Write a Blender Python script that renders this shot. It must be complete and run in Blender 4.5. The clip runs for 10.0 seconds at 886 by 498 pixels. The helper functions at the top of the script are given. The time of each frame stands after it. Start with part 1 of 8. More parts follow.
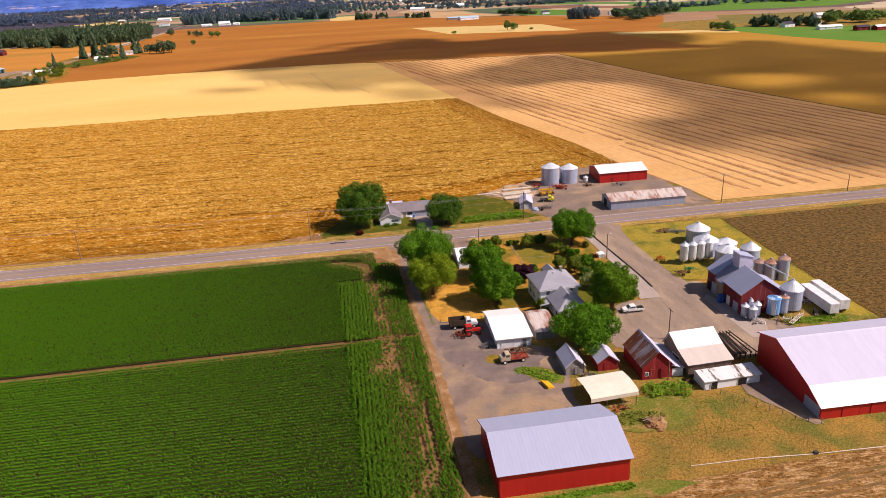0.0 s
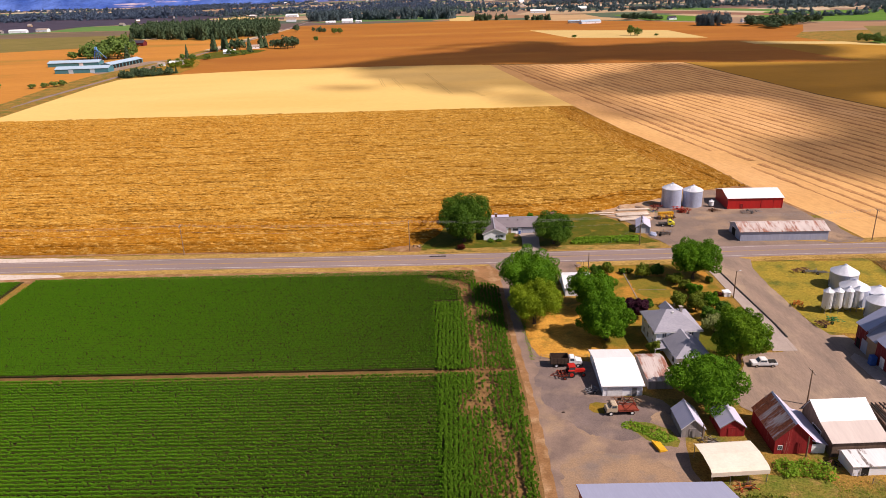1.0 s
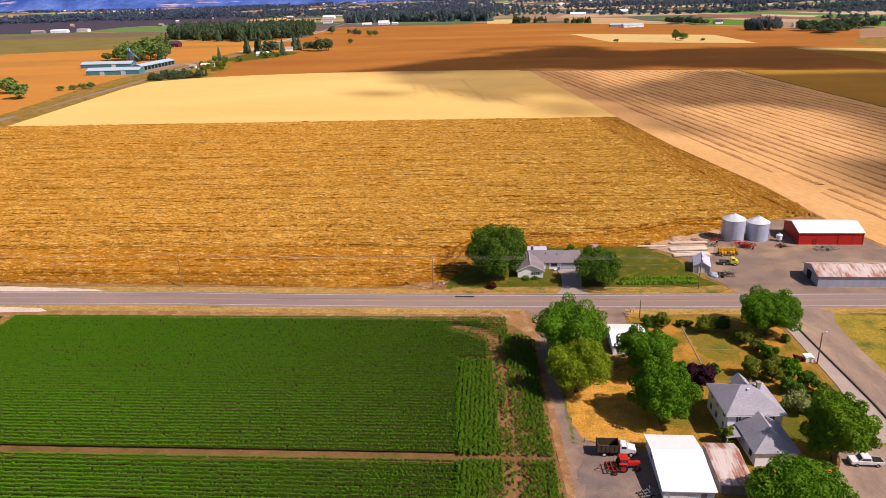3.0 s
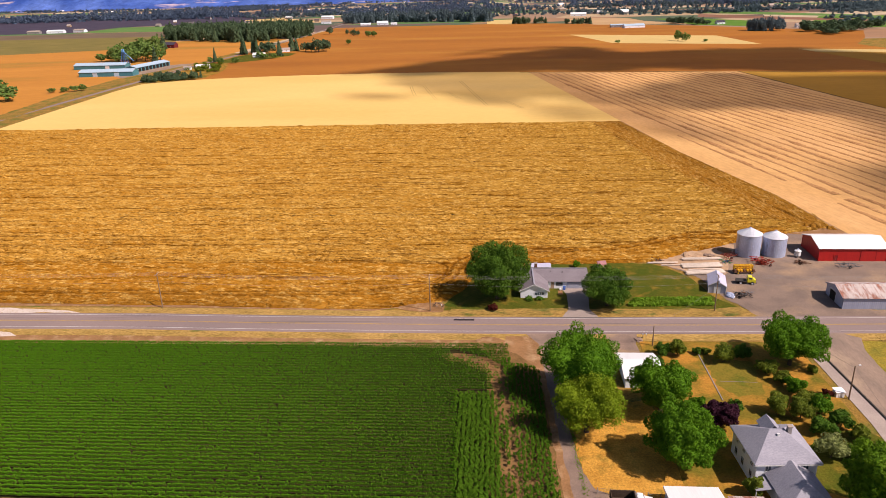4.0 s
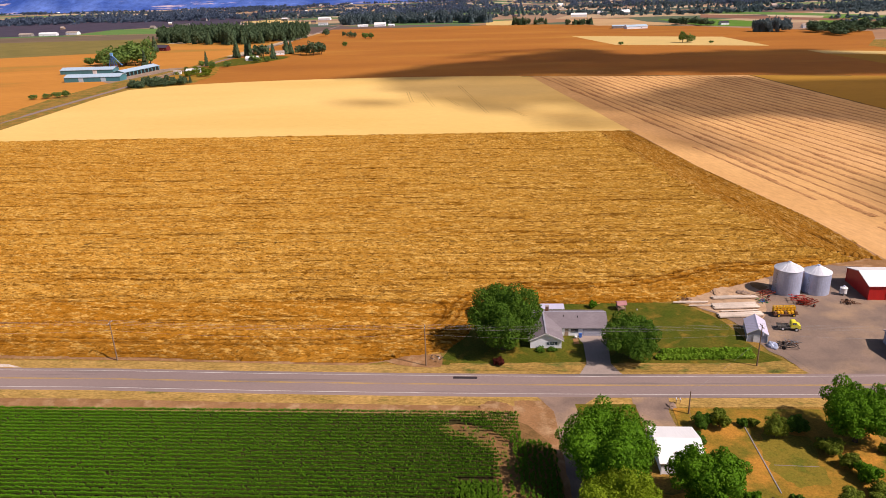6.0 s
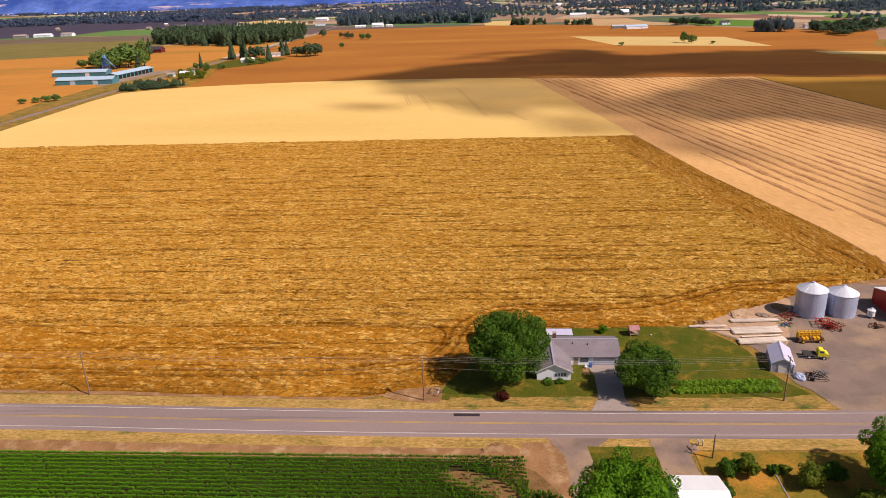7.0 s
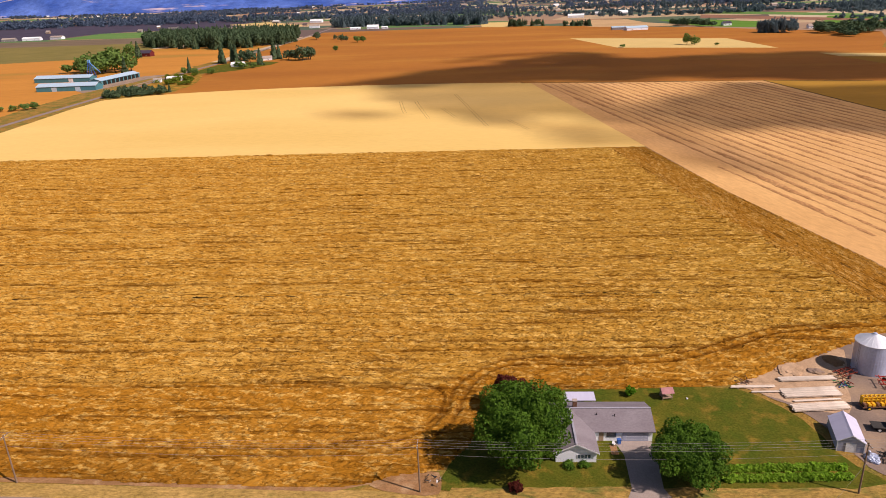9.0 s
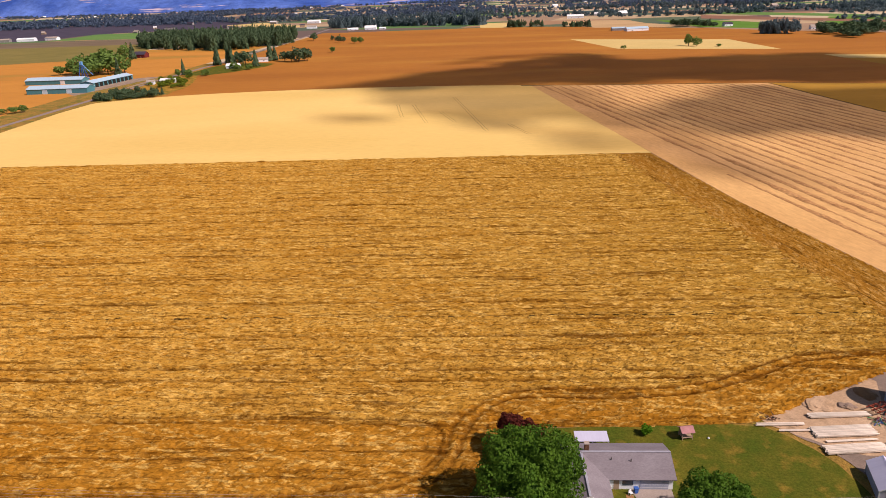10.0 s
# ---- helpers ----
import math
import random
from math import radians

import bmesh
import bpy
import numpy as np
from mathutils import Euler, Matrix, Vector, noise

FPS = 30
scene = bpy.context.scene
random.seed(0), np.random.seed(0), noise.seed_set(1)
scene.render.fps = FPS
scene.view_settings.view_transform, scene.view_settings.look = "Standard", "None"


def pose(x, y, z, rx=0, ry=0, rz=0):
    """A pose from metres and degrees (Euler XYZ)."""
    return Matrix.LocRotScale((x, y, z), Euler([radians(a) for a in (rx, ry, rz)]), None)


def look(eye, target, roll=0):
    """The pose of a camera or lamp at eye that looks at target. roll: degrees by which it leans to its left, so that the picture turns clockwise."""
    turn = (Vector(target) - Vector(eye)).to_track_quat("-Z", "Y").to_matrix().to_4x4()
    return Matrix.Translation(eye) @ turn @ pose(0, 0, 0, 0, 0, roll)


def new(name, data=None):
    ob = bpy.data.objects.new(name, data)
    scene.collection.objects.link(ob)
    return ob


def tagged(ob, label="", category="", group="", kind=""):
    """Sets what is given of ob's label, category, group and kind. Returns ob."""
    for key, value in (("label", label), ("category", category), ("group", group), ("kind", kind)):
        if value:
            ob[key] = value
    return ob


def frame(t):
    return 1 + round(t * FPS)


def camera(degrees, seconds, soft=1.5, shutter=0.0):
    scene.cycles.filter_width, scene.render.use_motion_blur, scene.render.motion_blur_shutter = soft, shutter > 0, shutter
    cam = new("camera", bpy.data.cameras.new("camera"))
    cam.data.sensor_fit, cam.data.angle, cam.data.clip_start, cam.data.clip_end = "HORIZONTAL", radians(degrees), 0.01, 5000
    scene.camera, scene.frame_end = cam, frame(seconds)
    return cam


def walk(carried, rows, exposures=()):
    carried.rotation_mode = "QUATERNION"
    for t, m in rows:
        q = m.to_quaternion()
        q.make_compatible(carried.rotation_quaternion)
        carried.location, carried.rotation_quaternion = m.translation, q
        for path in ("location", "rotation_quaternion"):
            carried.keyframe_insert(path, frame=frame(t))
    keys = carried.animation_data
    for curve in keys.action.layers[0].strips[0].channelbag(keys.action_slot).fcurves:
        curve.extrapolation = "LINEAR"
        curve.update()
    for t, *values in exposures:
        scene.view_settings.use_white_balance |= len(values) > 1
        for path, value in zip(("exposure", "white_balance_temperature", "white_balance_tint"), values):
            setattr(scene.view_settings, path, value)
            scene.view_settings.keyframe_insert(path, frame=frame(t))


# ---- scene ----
# ---------------------------------------------------------------- camera
cam = camera(64.3, 10.0, soft=0.8)
PATH = [
    (0, (0.968, 1.335, 83.666), (1.208, 3.185, 82.945), -2.9),
    (0.5, (1.462, 9.023, 83.696), (1.629, 10.882, 82.979), -2.7),
    (1, (2.037, 16.682, 83.711), (1.988, 18.552, 83.004), -1.9),
    (1.5, (2.598, 24.334, 83.697), (2.438, 26.2, 82.995), -1.6),
    (2, (2.912, 32.03, 83.699), (2.756, 33.896, 82.998), -1.7),
    (2.5, (2.991, 39.654, 83.701), (2.845, 41.521, 83.001), -1.7),
    (4, (2.482, 61.761, 83.789), (2.34, 63.629, 83.089), -1.7),
    (4.5, (2.192, 69.075, 83.873), (2.05, 70.943, 83.174), -1.7),
    (5, (1.889, 76.236, 83.972), (1.748, 78.105, 83.273), -1.7),
    (5.5, (1.514, 83.334, 84.086), (1.373, 85.203, 83.387), -1.8),
    (7, (0.146, 104.717, 84.767), (0.009, 106.586, 84.067), -2.0),
    (7.5, (-0.375, 111.999, 84.895), (-0.509, 113.868, 84.196), -2.1),
    (8, (-0.865, 119.266, 84.989), (-0.997, 121.135, 84.29), -2.1),
    (8.5, (-1.391, 126.567, 85.07), (-1.521, 128.436, 84.372), -2.1),
    (9, (-1.875, 133.7, 85.108), (-2.004, 135.57, 84.41), -2.2),
    (9.5, (-2.244, 140.729, 85.109), (-2.371, 142.599, 84.412), -2.2),
    (10, (-2.614, 147.841, 85.137), (-2.739, 149.711, 84.44), -2.2),
]
EXPOSURE = 0.14
walk(cam, [(t, look(eye, target, roll)) for t, eye, target, roll in PATH], [(0, EXPOSURE + 0.06, 6700, 25), (4.5, EXPOSURE + 0.06, 6700, 25), (7, EXPOSURE - 0.07, 6700, 25), (10, EXPOSURE - 0.07, 6700, 25)])

# ---------------------------------------------------------------- sky and sun
SUN_EL, SUN_AZ = radians(46), math.atan2(-0.39, 0.92)   # height, and the way to the sun in the plan
SUN_WAY = Vector((math.cos(SUN_AZ) * math.cos(SUN_EL), math.sin(SUN_AZ) * math.cos(SUN_EL), math.sin(SUN_EL)))
world = bpy.data.worlds.new("sky")
scene.world = world
world.use_nodes = True
sky = world.node_tree.nodes.new("ShaderNodeTexSky")
sky.sky_type, sky.sun_disc = "NISHITA", False
sky.sun_elevation, sky.sun_rotation = SUN_EL, math.pi / 2 - SUN_AZ
world.node_tree.links.new(sky.outputs[0], world.node_tree.nodes["Background"].inputs[0])
world.node_tree.nodes["Background"].inputs[1].default_value = 0.065
sun_data = bpy.data.lights.new("sun", "SUN")
sun_data.energy, sun_data.angle, sun_data.color = 5.0, radians(0.55), (1.0, 0.93, 0.82)
sun = new("sun", sun_data)
sun.matrix_world = look(SUN_WAY * 900, (0, 0, 0))


# ---------------------------------------------------------------- materials
def nodes_of(name):
    m = bpy.data.materials.new(name)
    m.use_nodes = True
    return m, m.node_tree.nodes, m.node_tree.links


def mix_colour(nt, ln, fac, a, b, blend="MIX"):
    n = nt.new("ShaderNodeMix")
    n.data_type, n.blend_type = "RGBA", blend
    for sock, v in ((n.inputs[0], fac), (n.inputs[6], a), (n.inputs[7], b)):
        if isinstance(v, bpy.types.NodeSocket):
            ln.new(v, sock)
        elif isinstance(v, (int, float)):
            sock.default_value = v
        else:
            sock.default_value = (*v, 1)
    return n.outputs[2]


def ramp(nt, ln, fac, lo, hi):
    n = nt.new("ShaderNodeMapRange")
    n.inputs[1].default_value, n.inputs[2].default_value = lo, hi
    ln.new(fac, n.inputs[0])
    return n.outputs[0]


def noise_at(nt, ln, scale, stretch=(1, 1, 1), detail=4, turn=0.0, rough=0.55, distort=0.0):
    co = nt.new("ShaderNodeTexCoord")
    mp = nt.new("ShaderNodeMapping")
    mp.vector_type = "POINT"
    mp.inputs[3].default_value = stretch
    rot = nt.new("ShaderNodeMapping")
    rot.inputs[2].default_value = (0, 0, turn)
    ln.new(co.outputs["Object"], rot.inputs[0])
    ln.new(rot.outputs[0], mp.inputs[0])
    n = nt.new("ShaderNodeTexNoise")
    n.inputs["Scale"].default_value, n.inputs["Detail"].default_value = scale, detail
    n.inputs["Roughness"].default_value, n.inputs["Distortion"].default_value = rough, distort
    ln.new(mp.outputs[0], n.inputs["Vector"])
    return n.outputs["Fac"]


def mat(name, a, b, big=0.15, small=2.5, rough=0.85, metal=0.0, bump=0.3, depth=0.03, stretch=(1, 1, 1), grain=0.35,
        turn=0.0, third=None, third_cut=(0.55, 0.7), third_scale=0.4, third_stretch=None, lo=0.35, hi=0.65, vary=0.0, spec=0.06, fine_stretch=None):
    """Two colours laid over one another by a broad noise, a fine grain on top, and, where given, a third colour in patches."""
    m, nt, ln = nodes_of(name)
    bsdf = nt["Principled BSDF"]
    broad = ramp(nt, ln, noise_at(nt, ln, big, stretch, turn=turn), lo, hi)
    col = mix_colour(nt, ln, broad, a, b)
    if third:
        patch = ramp(nt, ln, noise_at(nt, ln, third_scale, third_stretch or stretch, turn=turn, detail=6), *third_cut)
        col = mix_colour(nt, ln, patch, col, third)
    fine = noise_at(nt, ln, small, fine_stretch or stretch, detail=5, turn=turn, rough=0.7)
    dark = ramp(nt, ln, fine, 0.3, 0.7)
    shade = nt.new("ShaderNodeMapRange")
    shade.inputs[3].default_value, shade.inputs[4].default_value = 1 - grain, 1 + grain * 0.6
    ln.new(dark, shade.inputs[0])
    if vary:
        info = nt.new("ShaderNodeObjectInfo")
        v = nt.new("ShaderNodeMapRange")
        v.inputs[3].default_value, v.inputs[4].default_value = 1 - vary, 1 + vary
        ln.new(info.outputs["Random"], v.inputs[0])
        mul = nt.new("ShaderNodeMath")
        mul.operation = "MULTIPLY"
        ln.new(shade.outputs[0], mul.inputs[0]), ln.new(v.outputs[0], mul.inputs[1])
        factor = mul.outputs[0]
    else:
        factor = shade.outputs[0]
    hsv = nt.new("ShaderNodeHueSaturation")
    ln.new(col, hsv.inputs["Color"]), ln.new(factor, hsv.inputs["Value"])
    ln.new(hsv.outputs[0], bsdf.inputs["Base Color"])
    bsdf.inputs["Roughness"].default_value, bsdf.inputs["Metallic"].default_value = rough, metal
    bsdf.inputs["Specular IOR Level"].default_value = spec
    if bump:
        bn = nt.new("ShaderNodeBump")
        bn.inputs["Strength"].default_value, bn.inputs["Distance"].default_value = bump, depth
        ln.new(fine, bn.inputs["Height"]), ln.new(bn.outputs[0], bsdf.inputs["Normal"])
    return m


def ribbed(name, a, b, pitch=0.6, along="x", rust=None, rust_cut=(0.5, 0.62), rough=0.45, metal=0.0, depth=0.03, grain=0.12, big=0.25, spec=0.4):
    """Sheet metal with pressed ribs, streaks down the slope and, where given, rust."""
    m, nt, ln = nodes_of(name)
    bsdf = nt["Principled BSDF"]
    st = (1.0, 0.12, 0.12) if along == "x" else (0.12, 1.0, 0.12)
    col = mix_colour(nt, ln, ramp(nt, ln, noise_at(nt, ln, big * 4, st), 0.35, 0.68), a, b)
    if rust:
        spot = ramp(nt, ln, noise_at(nt, ln, 0.45, (1.6, 0.35, 0.35) if along == "x" else (0.35, 1.6, 0.35), detail=7, rough=0.65), *rust_cut)
        tone = mix_colour(nt, ln, ramp(nt, ln, noise_at(nt, ln, 2.2, detail=5), 0.35, 0.65), rust, tuple(c * 0.55 for c in rust))
        col = mix_colour(nt, ln, spot, col, tone)
    grit = nt.new("ShaderNodeMapRange")
    grit.inputs[3].default_value, grit.inputs[4].default_value = 1 - grain, 1 + grain * 0.5
    ln.new(noise_at(nt, ln, 5.0, st, detail=5), grit.inputs[0])
    hsv = nt.new("ShaderNodeHueSaturation")
    ln.new(col, hsv.inputs["Color"]), ln.new(grit.outputs[0], hsv.inputs["Value"])
    ln.new(hsv.outputs[0], bsdf.inputs["Base Color"])
    bsdf.inputs["Roughness"].default_value, bsdf.inputs["Metallic"].default_value = rough, metal
    bsdf.inputs["Specular IOR Level"].default_value = spec
    co = nt.new("ShaderNodeTexCoord")
    wave = nt.new("ShaderNodeTexWave")
    wave.bands_direction = along.upper()
    wave.inputs["Scale"].default_value = 0.314 / pitch
    ln.new(co.outputs["Object"], wave.inputs["Vector"])
    bn = nt.new("ShaderNodeBump")
    bn.inputs["Strength"].default_value, bn.inputs["Distance"].default_value = 0.6, depth
    ln.new(wave.outputs["Fac"], bn.inputs["Height"]), ln.new(bn.outputs[0], bsdf.inputs["Normal"])
    return m


def leafy(name, dark, light, through_leaf=0.25, rough=0.6):
    """Foliage: each leaf clump its own tone, some light passing through."""
    m, nt, ln = nodes_of(name)
    bsdf = nt["Principled BSDF"]
    geo = nt.new("ShaderNodeNewGeometry")
    even = nt.new("ShaderNodeMapRange")
    even.inputs[3].default_value, even.inputs[4].default_value = 0.16, 0.84
    ln.new(geo.outputs["Random Per Island"], even.inputs[0])
    col = mix_colour(nt, ln, even.outputs[0], dark, light)
    col = mix_colour(nt, ln, ramp(nt, ln, noise_at(nt, ln, 0.35), 0.4, 0.62), col, tuple(0.72 * c for c in light))
    ln.new(col, bsdf.inputs["Base Color"])
    bsdf.inputs["Roughness"].default_value, bsdf.inputs["Specular IOR Level"].default_value = rough, 0.06
    tr = nt.new("ShaderNodeBsdfTranslucent")
    ln.new(col, tr.inputs[0])
    mx = nt.new("ShaderNodeMixShader")
    mx.inputs[0].default_value = through_leaf
    ln.new(bsdf.outputs[0], mx.inputs[1]), ln.new(tr.outputs[0], mx.inputs[2])
    ln.new(mx.outputs[0], nt["Material Output"].inputs[0])
    return m


def plain(name, c, rough=0.5, metal=0.0, grain=0.12, scale=3.0):
    return mat(name, c, tuple(0.82 * v for v in c), big=0.6, small=scale, rough=rough, metal=metal, bump=0.1, depth=0.01, grain=grain)


def streaked(name, a, b, dark, turn=0.0, rusty=(0.52, 0.225, 0.022), pale=(0.72, 0.47, 0.15), drift=None):
    """A standing or lodged cereal crop: straw in long streaks, pale flecks of laid stalks, thin dark gaps, and tracks worn to the soil."""
    m, nt, ln = nodes_of(name)
    bsdf = nt["Principled BSDF"]
    long = ramp(nt, ln, noise_at(nt, ln, 0.55, (0.26, 0.8, 1), detail=5, turn=turn, rough=0.6), 0.36, 0.64)
    col = mix_colour(nt, ln, long, a, b)
    wide = ramp(nt, ln, noise_at(nt, ln, 0.014, detail=4), 0.40, 0.66)
    band = ramp(nt, ln, noise_at(nt, ln, 0.10, (0.22, 1.4, 1), detail=5, turn=turn, rough=0.6), 0.46, 0.64)
    col = mix_colour(nt, ln, band, col, mix_colour(nt, ln, 0.45, col, rusty))
    col = mix_colour(nt, ln, wide, col, mix_colour(nt, ln, 0.25, col, rusty))
    if drift:   # the crop ripens unevenly from west to east
        co = nt.new("ShaderNodeTexCoord")
        xyz = nt.new("ShaderNodeSeparateXYZ")
        ln.new(co.outputs["Object"], xyz.inputs[0])
        col = mix_colour(nt, ln, ramp(nt, ln, xyz.outputs[0], -130, 90), col, mix_colour(nt, ln, 0.42, col, drift))
    zone = nt.new("ShaderNodeAttribute")
    zone.attribute_name = "upright"
    col = mix_colour(nt, ln, zone.outputs["Fac"], col, mix_colour(nt, ln, 0.62, col, rusty))
    fleck = ramp(nt, ln, noise_at(nt, ln, 0.75, (0.42, 1.0, 1), detail=6, turn=turn + 0.15, rough=0.72), 0.515, 0.60)
    col = mix_colour(nt, ln, fleck, col, mix_colour(nt, ln, 0.78, col, pale))
    tuft = ramp(nt, ln, noise_at(nt, ln, 1.3, (0.40, 1.0, 1), detail=7, turn=turn + 0.05, rough=0.78), 0.52, 0.60)
    laid = nt.new("ShaderNodeMapRange")   # gaps close where the crop stands upright
    laid.inputs[3].default_value, laid.inputs[4].default_value = 0.68, 0.36
    ln.new(zone.outputs["Fac"], laid.inputs[0])
    col = mix_colour(nt, ln, tuft, col, mix_colour(nt, ln, laid.outputs[0], col, dark))
    speck = ramp(nt, ln, noise_at(nt, ln, 2.6, (0.35, 1.0, 1), detail=4, turn=turn - 0.2, rough=0.7), 0.57, 0.62)
    col = mix_colour(nt, ln, speck, col, mix_colour(nt, ln, laid.outputs[0], col, dark))
    row = ramp(nt, ln, noise_at(nt, ln, 0.6, (0.05, 1.0, 1), detail=6, turn=turn, rough=0.7), 0.545, 0.63)
    col = mix_colour(nt, ln, row, col, mix_colour(nt, ln, 0.75, col, dark))
    at = nt.new("ShaderNodeAttribute")
    at.attribute_name = "worn"
    col = mix_colour(nt, ln, at.outputs["Fac"], col, dark)
    ln.new(col, bsdf.inputs["Base Color"])
    bsdf.inputs["Roughness"].default_value, bsdf.inputs["Specular IOR Level"].default_value = 0.95, 0.0
    bn = nt.new("ShaderNodeBump")
    bn.invert = True
    bn.inputs["Strength"].default_value, bn.inputs["Distance"].default_value = 0.6, 0.2
    ln.new(tuft, bn.inputs["Height"]), ln.new(bn.outputs[0], bsdf.inputs["Normal"])
    return m


def patchwork(name):
    """Distant farmland: fields of many crops, each with its own colour."""
    m, nt, ln = nodes_of(name)
    bsdf = nt["Principled BSDF"]
    co = nt.new("ShaderNodeTexCoord")
    mp = nt.new("ShaderNodeMapping")
    mp.inputs[3].default_value = (0.0030, 0.0062, 0.001)
    mp.inputs[2].default_value = (0, 0, 0.15)
    vo = nt.new("ShaderNodeTexVoronoi")
    vo.distance = "CHEBYCHEV"
    vo.inputs["Scale"].default_value = 1.0
    ln.new(co.outputs["Object"], mp.inputs[0]), ln.new(mp.outputs[0], vo.inputs["Vector"])
    sep = nt.new("ShaderNodeSeparateColor")
    ln.new(vo.outputs["Color"], sep.inputs[0])
    cr = nt.new("ShaderNodeValToRGB")
    cr.color_ramp.interpolation = "CONSTANT"
    stops = ((0.0, (0.34, 0.22, 0.14)), (0.14, (0.10, 0.13, 0.075)), (0.30, (0.48, 0.34, 0.20)), (0.44, (0.15, 0.10, 0.085)), (0.54, (0.075, 0.11, 0.075)),
             (0.66, (0.36, 0.20, 0.11)), (0.78, (0.10, 0.19, 0.06)), (0.88, (0.56, 0.44, 0.29)))
    while len(cr.color_ramp.elements) < len(stops):
        cr.color_ramp.elements.new(0.5)
    for e, (p, c) in zip(cr.color_ramp.elements, stops):
        e.position, e.color = p, (*c, 1)
    ln.new(sep.outputs[0], cr.inputs[0])
    mott = ramp(nt, ln, noise_at(nt, ln, 0.02, detail=5), 0.3, 0.7)
    col = mix_colour(nt, ln, mott, cr.outputs[0], mix_colour(nt, ln, 0.25, cr.outputs[0], (0.06, 0.07, 0.05)))
    ln.new(col, bsdf.inputs["Base Color"])
    bsdf.inputs["Roughness"].default_value, bsdf.inputs["Specular IOR Level"].default_value = 0.95, 0.1
    return m


def glass(name, tint=(0.05, 0.07, 0.09)):
    m, nt, ln = nodes_of(name)
    b = nt["Principled BSDF"]
    b.inputs["Base Color"].default_value = (*tint, 1)
    b.inputs["Roughness"].default_value, b.inputs["Specular IOR Level"].default_value = 0.06, 0.9
    return m


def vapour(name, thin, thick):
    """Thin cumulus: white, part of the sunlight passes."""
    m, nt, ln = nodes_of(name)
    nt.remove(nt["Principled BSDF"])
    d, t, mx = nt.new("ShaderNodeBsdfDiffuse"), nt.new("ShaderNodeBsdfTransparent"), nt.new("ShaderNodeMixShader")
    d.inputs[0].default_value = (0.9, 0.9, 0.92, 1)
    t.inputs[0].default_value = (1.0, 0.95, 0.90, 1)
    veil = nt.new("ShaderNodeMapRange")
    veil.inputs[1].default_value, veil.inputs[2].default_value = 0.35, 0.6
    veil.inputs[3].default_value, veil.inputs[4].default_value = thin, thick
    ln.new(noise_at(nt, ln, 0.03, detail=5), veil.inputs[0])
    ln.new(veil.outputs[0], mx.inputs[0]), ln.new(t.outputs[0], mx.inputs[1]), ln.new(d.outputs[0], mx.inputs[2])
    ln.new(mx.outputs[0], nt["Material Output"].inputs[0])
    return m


M = {}
M["far_land"] = patchwork("distant_farmland")
M["dry_grass"] = mat("dry_grass", (0.36, 0.25, 0.035), (0.28, 0.22, 0.03), big=0.12, small=1.6, third=(0.13, 0.14, 0.025), third_cut=(0.5, 0.68), third_scale=0.16, bump=0.8, depth=0.2, grain=0.4)
M["paddock"] = mat("paddock_grass", (0.37, 0.205, 0.045), (0.28, 0.168, 0.038), big=0.12, small=1.9, third=(0.17, 0.155, 0.03), third_cut=(0.47, 0.63), third_scale=0.11, bump=0.9, depth=0.25, grain=0.55)
M["weed_ground"] = mat("weedy_ground", (0.13, 0.165, 0.022), (0.22, 0.18, 0.035), big=0.22, small=2.2, third=(0.34, 0.21, 0.07), third_cut=(0.52, 0.66), third_scale=0.25, bump=0.9, depth=0.2, grain=0.5)
M["track_soil"] = mat("track_soil", (0.26, 0.14, 0.055), (0.17, 0.10, 0.036), big=0.25, small=2.5, third=(0.12, 0.11, 0.03), third_cut=(0.55, 0.7), third_scale=0.2, bump=0.7, depth=0.1, grain=0.4)
M["cross_soil"] = mat("cross_track_soil", (0.21, 0.115, 0.045), (0.15, 0.085, 0.03), big=0.25, small=2.5, third=(0.09, 0.10, 0.02), third_cut=(0.55, 0.7), third_scale=0.25, bump=0.7, depth=0.1, grain=0.4)
M["yard_dark"] = mat("worn_gravel", (0.215, 0.16, 0.14), (0.165, 0.125, 0.11), big=0.2, small=4.0, third=(0.27, 0.195, 0.15), third_cut=(0.5, 0.66), third_scale=0.15, bump=0.5, depth=0.05, grain=0.25)
M["yard_tan"] = mat("yard_tan_dirt", (0.36, 0.235, 0.14), (0.27, 0.185, 0.125), big=0.2, small=3.5, third=(0.23, 0.175, 0.14), third_cut=(0.5, 0.66), third_scale=0.14, bump=0.5, depth=0.05, grain=0.25)
M["north_gravel"] = mat("dark_yard_gravel", (0.265, 0.19, 0.145), (0.20, 0.148, 0.118), big=0.14, small=4.0, third=(0.35, 0.24, 0.155), third_cut=(0.50, 0.68), third_scale=0.08, bump=0.5, depth=0.05, grain=0.25)
M["verge_dull"] = mat("verge_dull", (0.42, 0.25, 0.07), (0.28, 0.19, 0.045), big=0.25, small=1.8, stretch=(0.5, 1, 1), third=(0.13, 0.14, 0.03), third_cut=(0.52, 0.66), third_scale=0.3, bump=0.9, depth=0.25, grain=0.5)
M["verge"] = mat("verge_straw", (0.50, 0.31, 0.095), (0.36, 0.23, 0.062), big=0.25, small=1.8, stretch=(0.5, 1, 1), third=(0.16, 0.15, 0.03), third_cut=(0.60, 0.72), third_scale=0.3, bump=0.9, depth=0.25, grain=0.5)
M["mown"] = mat("mown_grass", (0.18, 0.155, 0.02), (0.25, 0.165, 0.025), big=0.2, small=2.2, third=(0.12, 0.13, 0.015), third_cut=(0.5, 0.66), third_scale=0.2, bump=0.5, depth=0.1, grain=0.35)
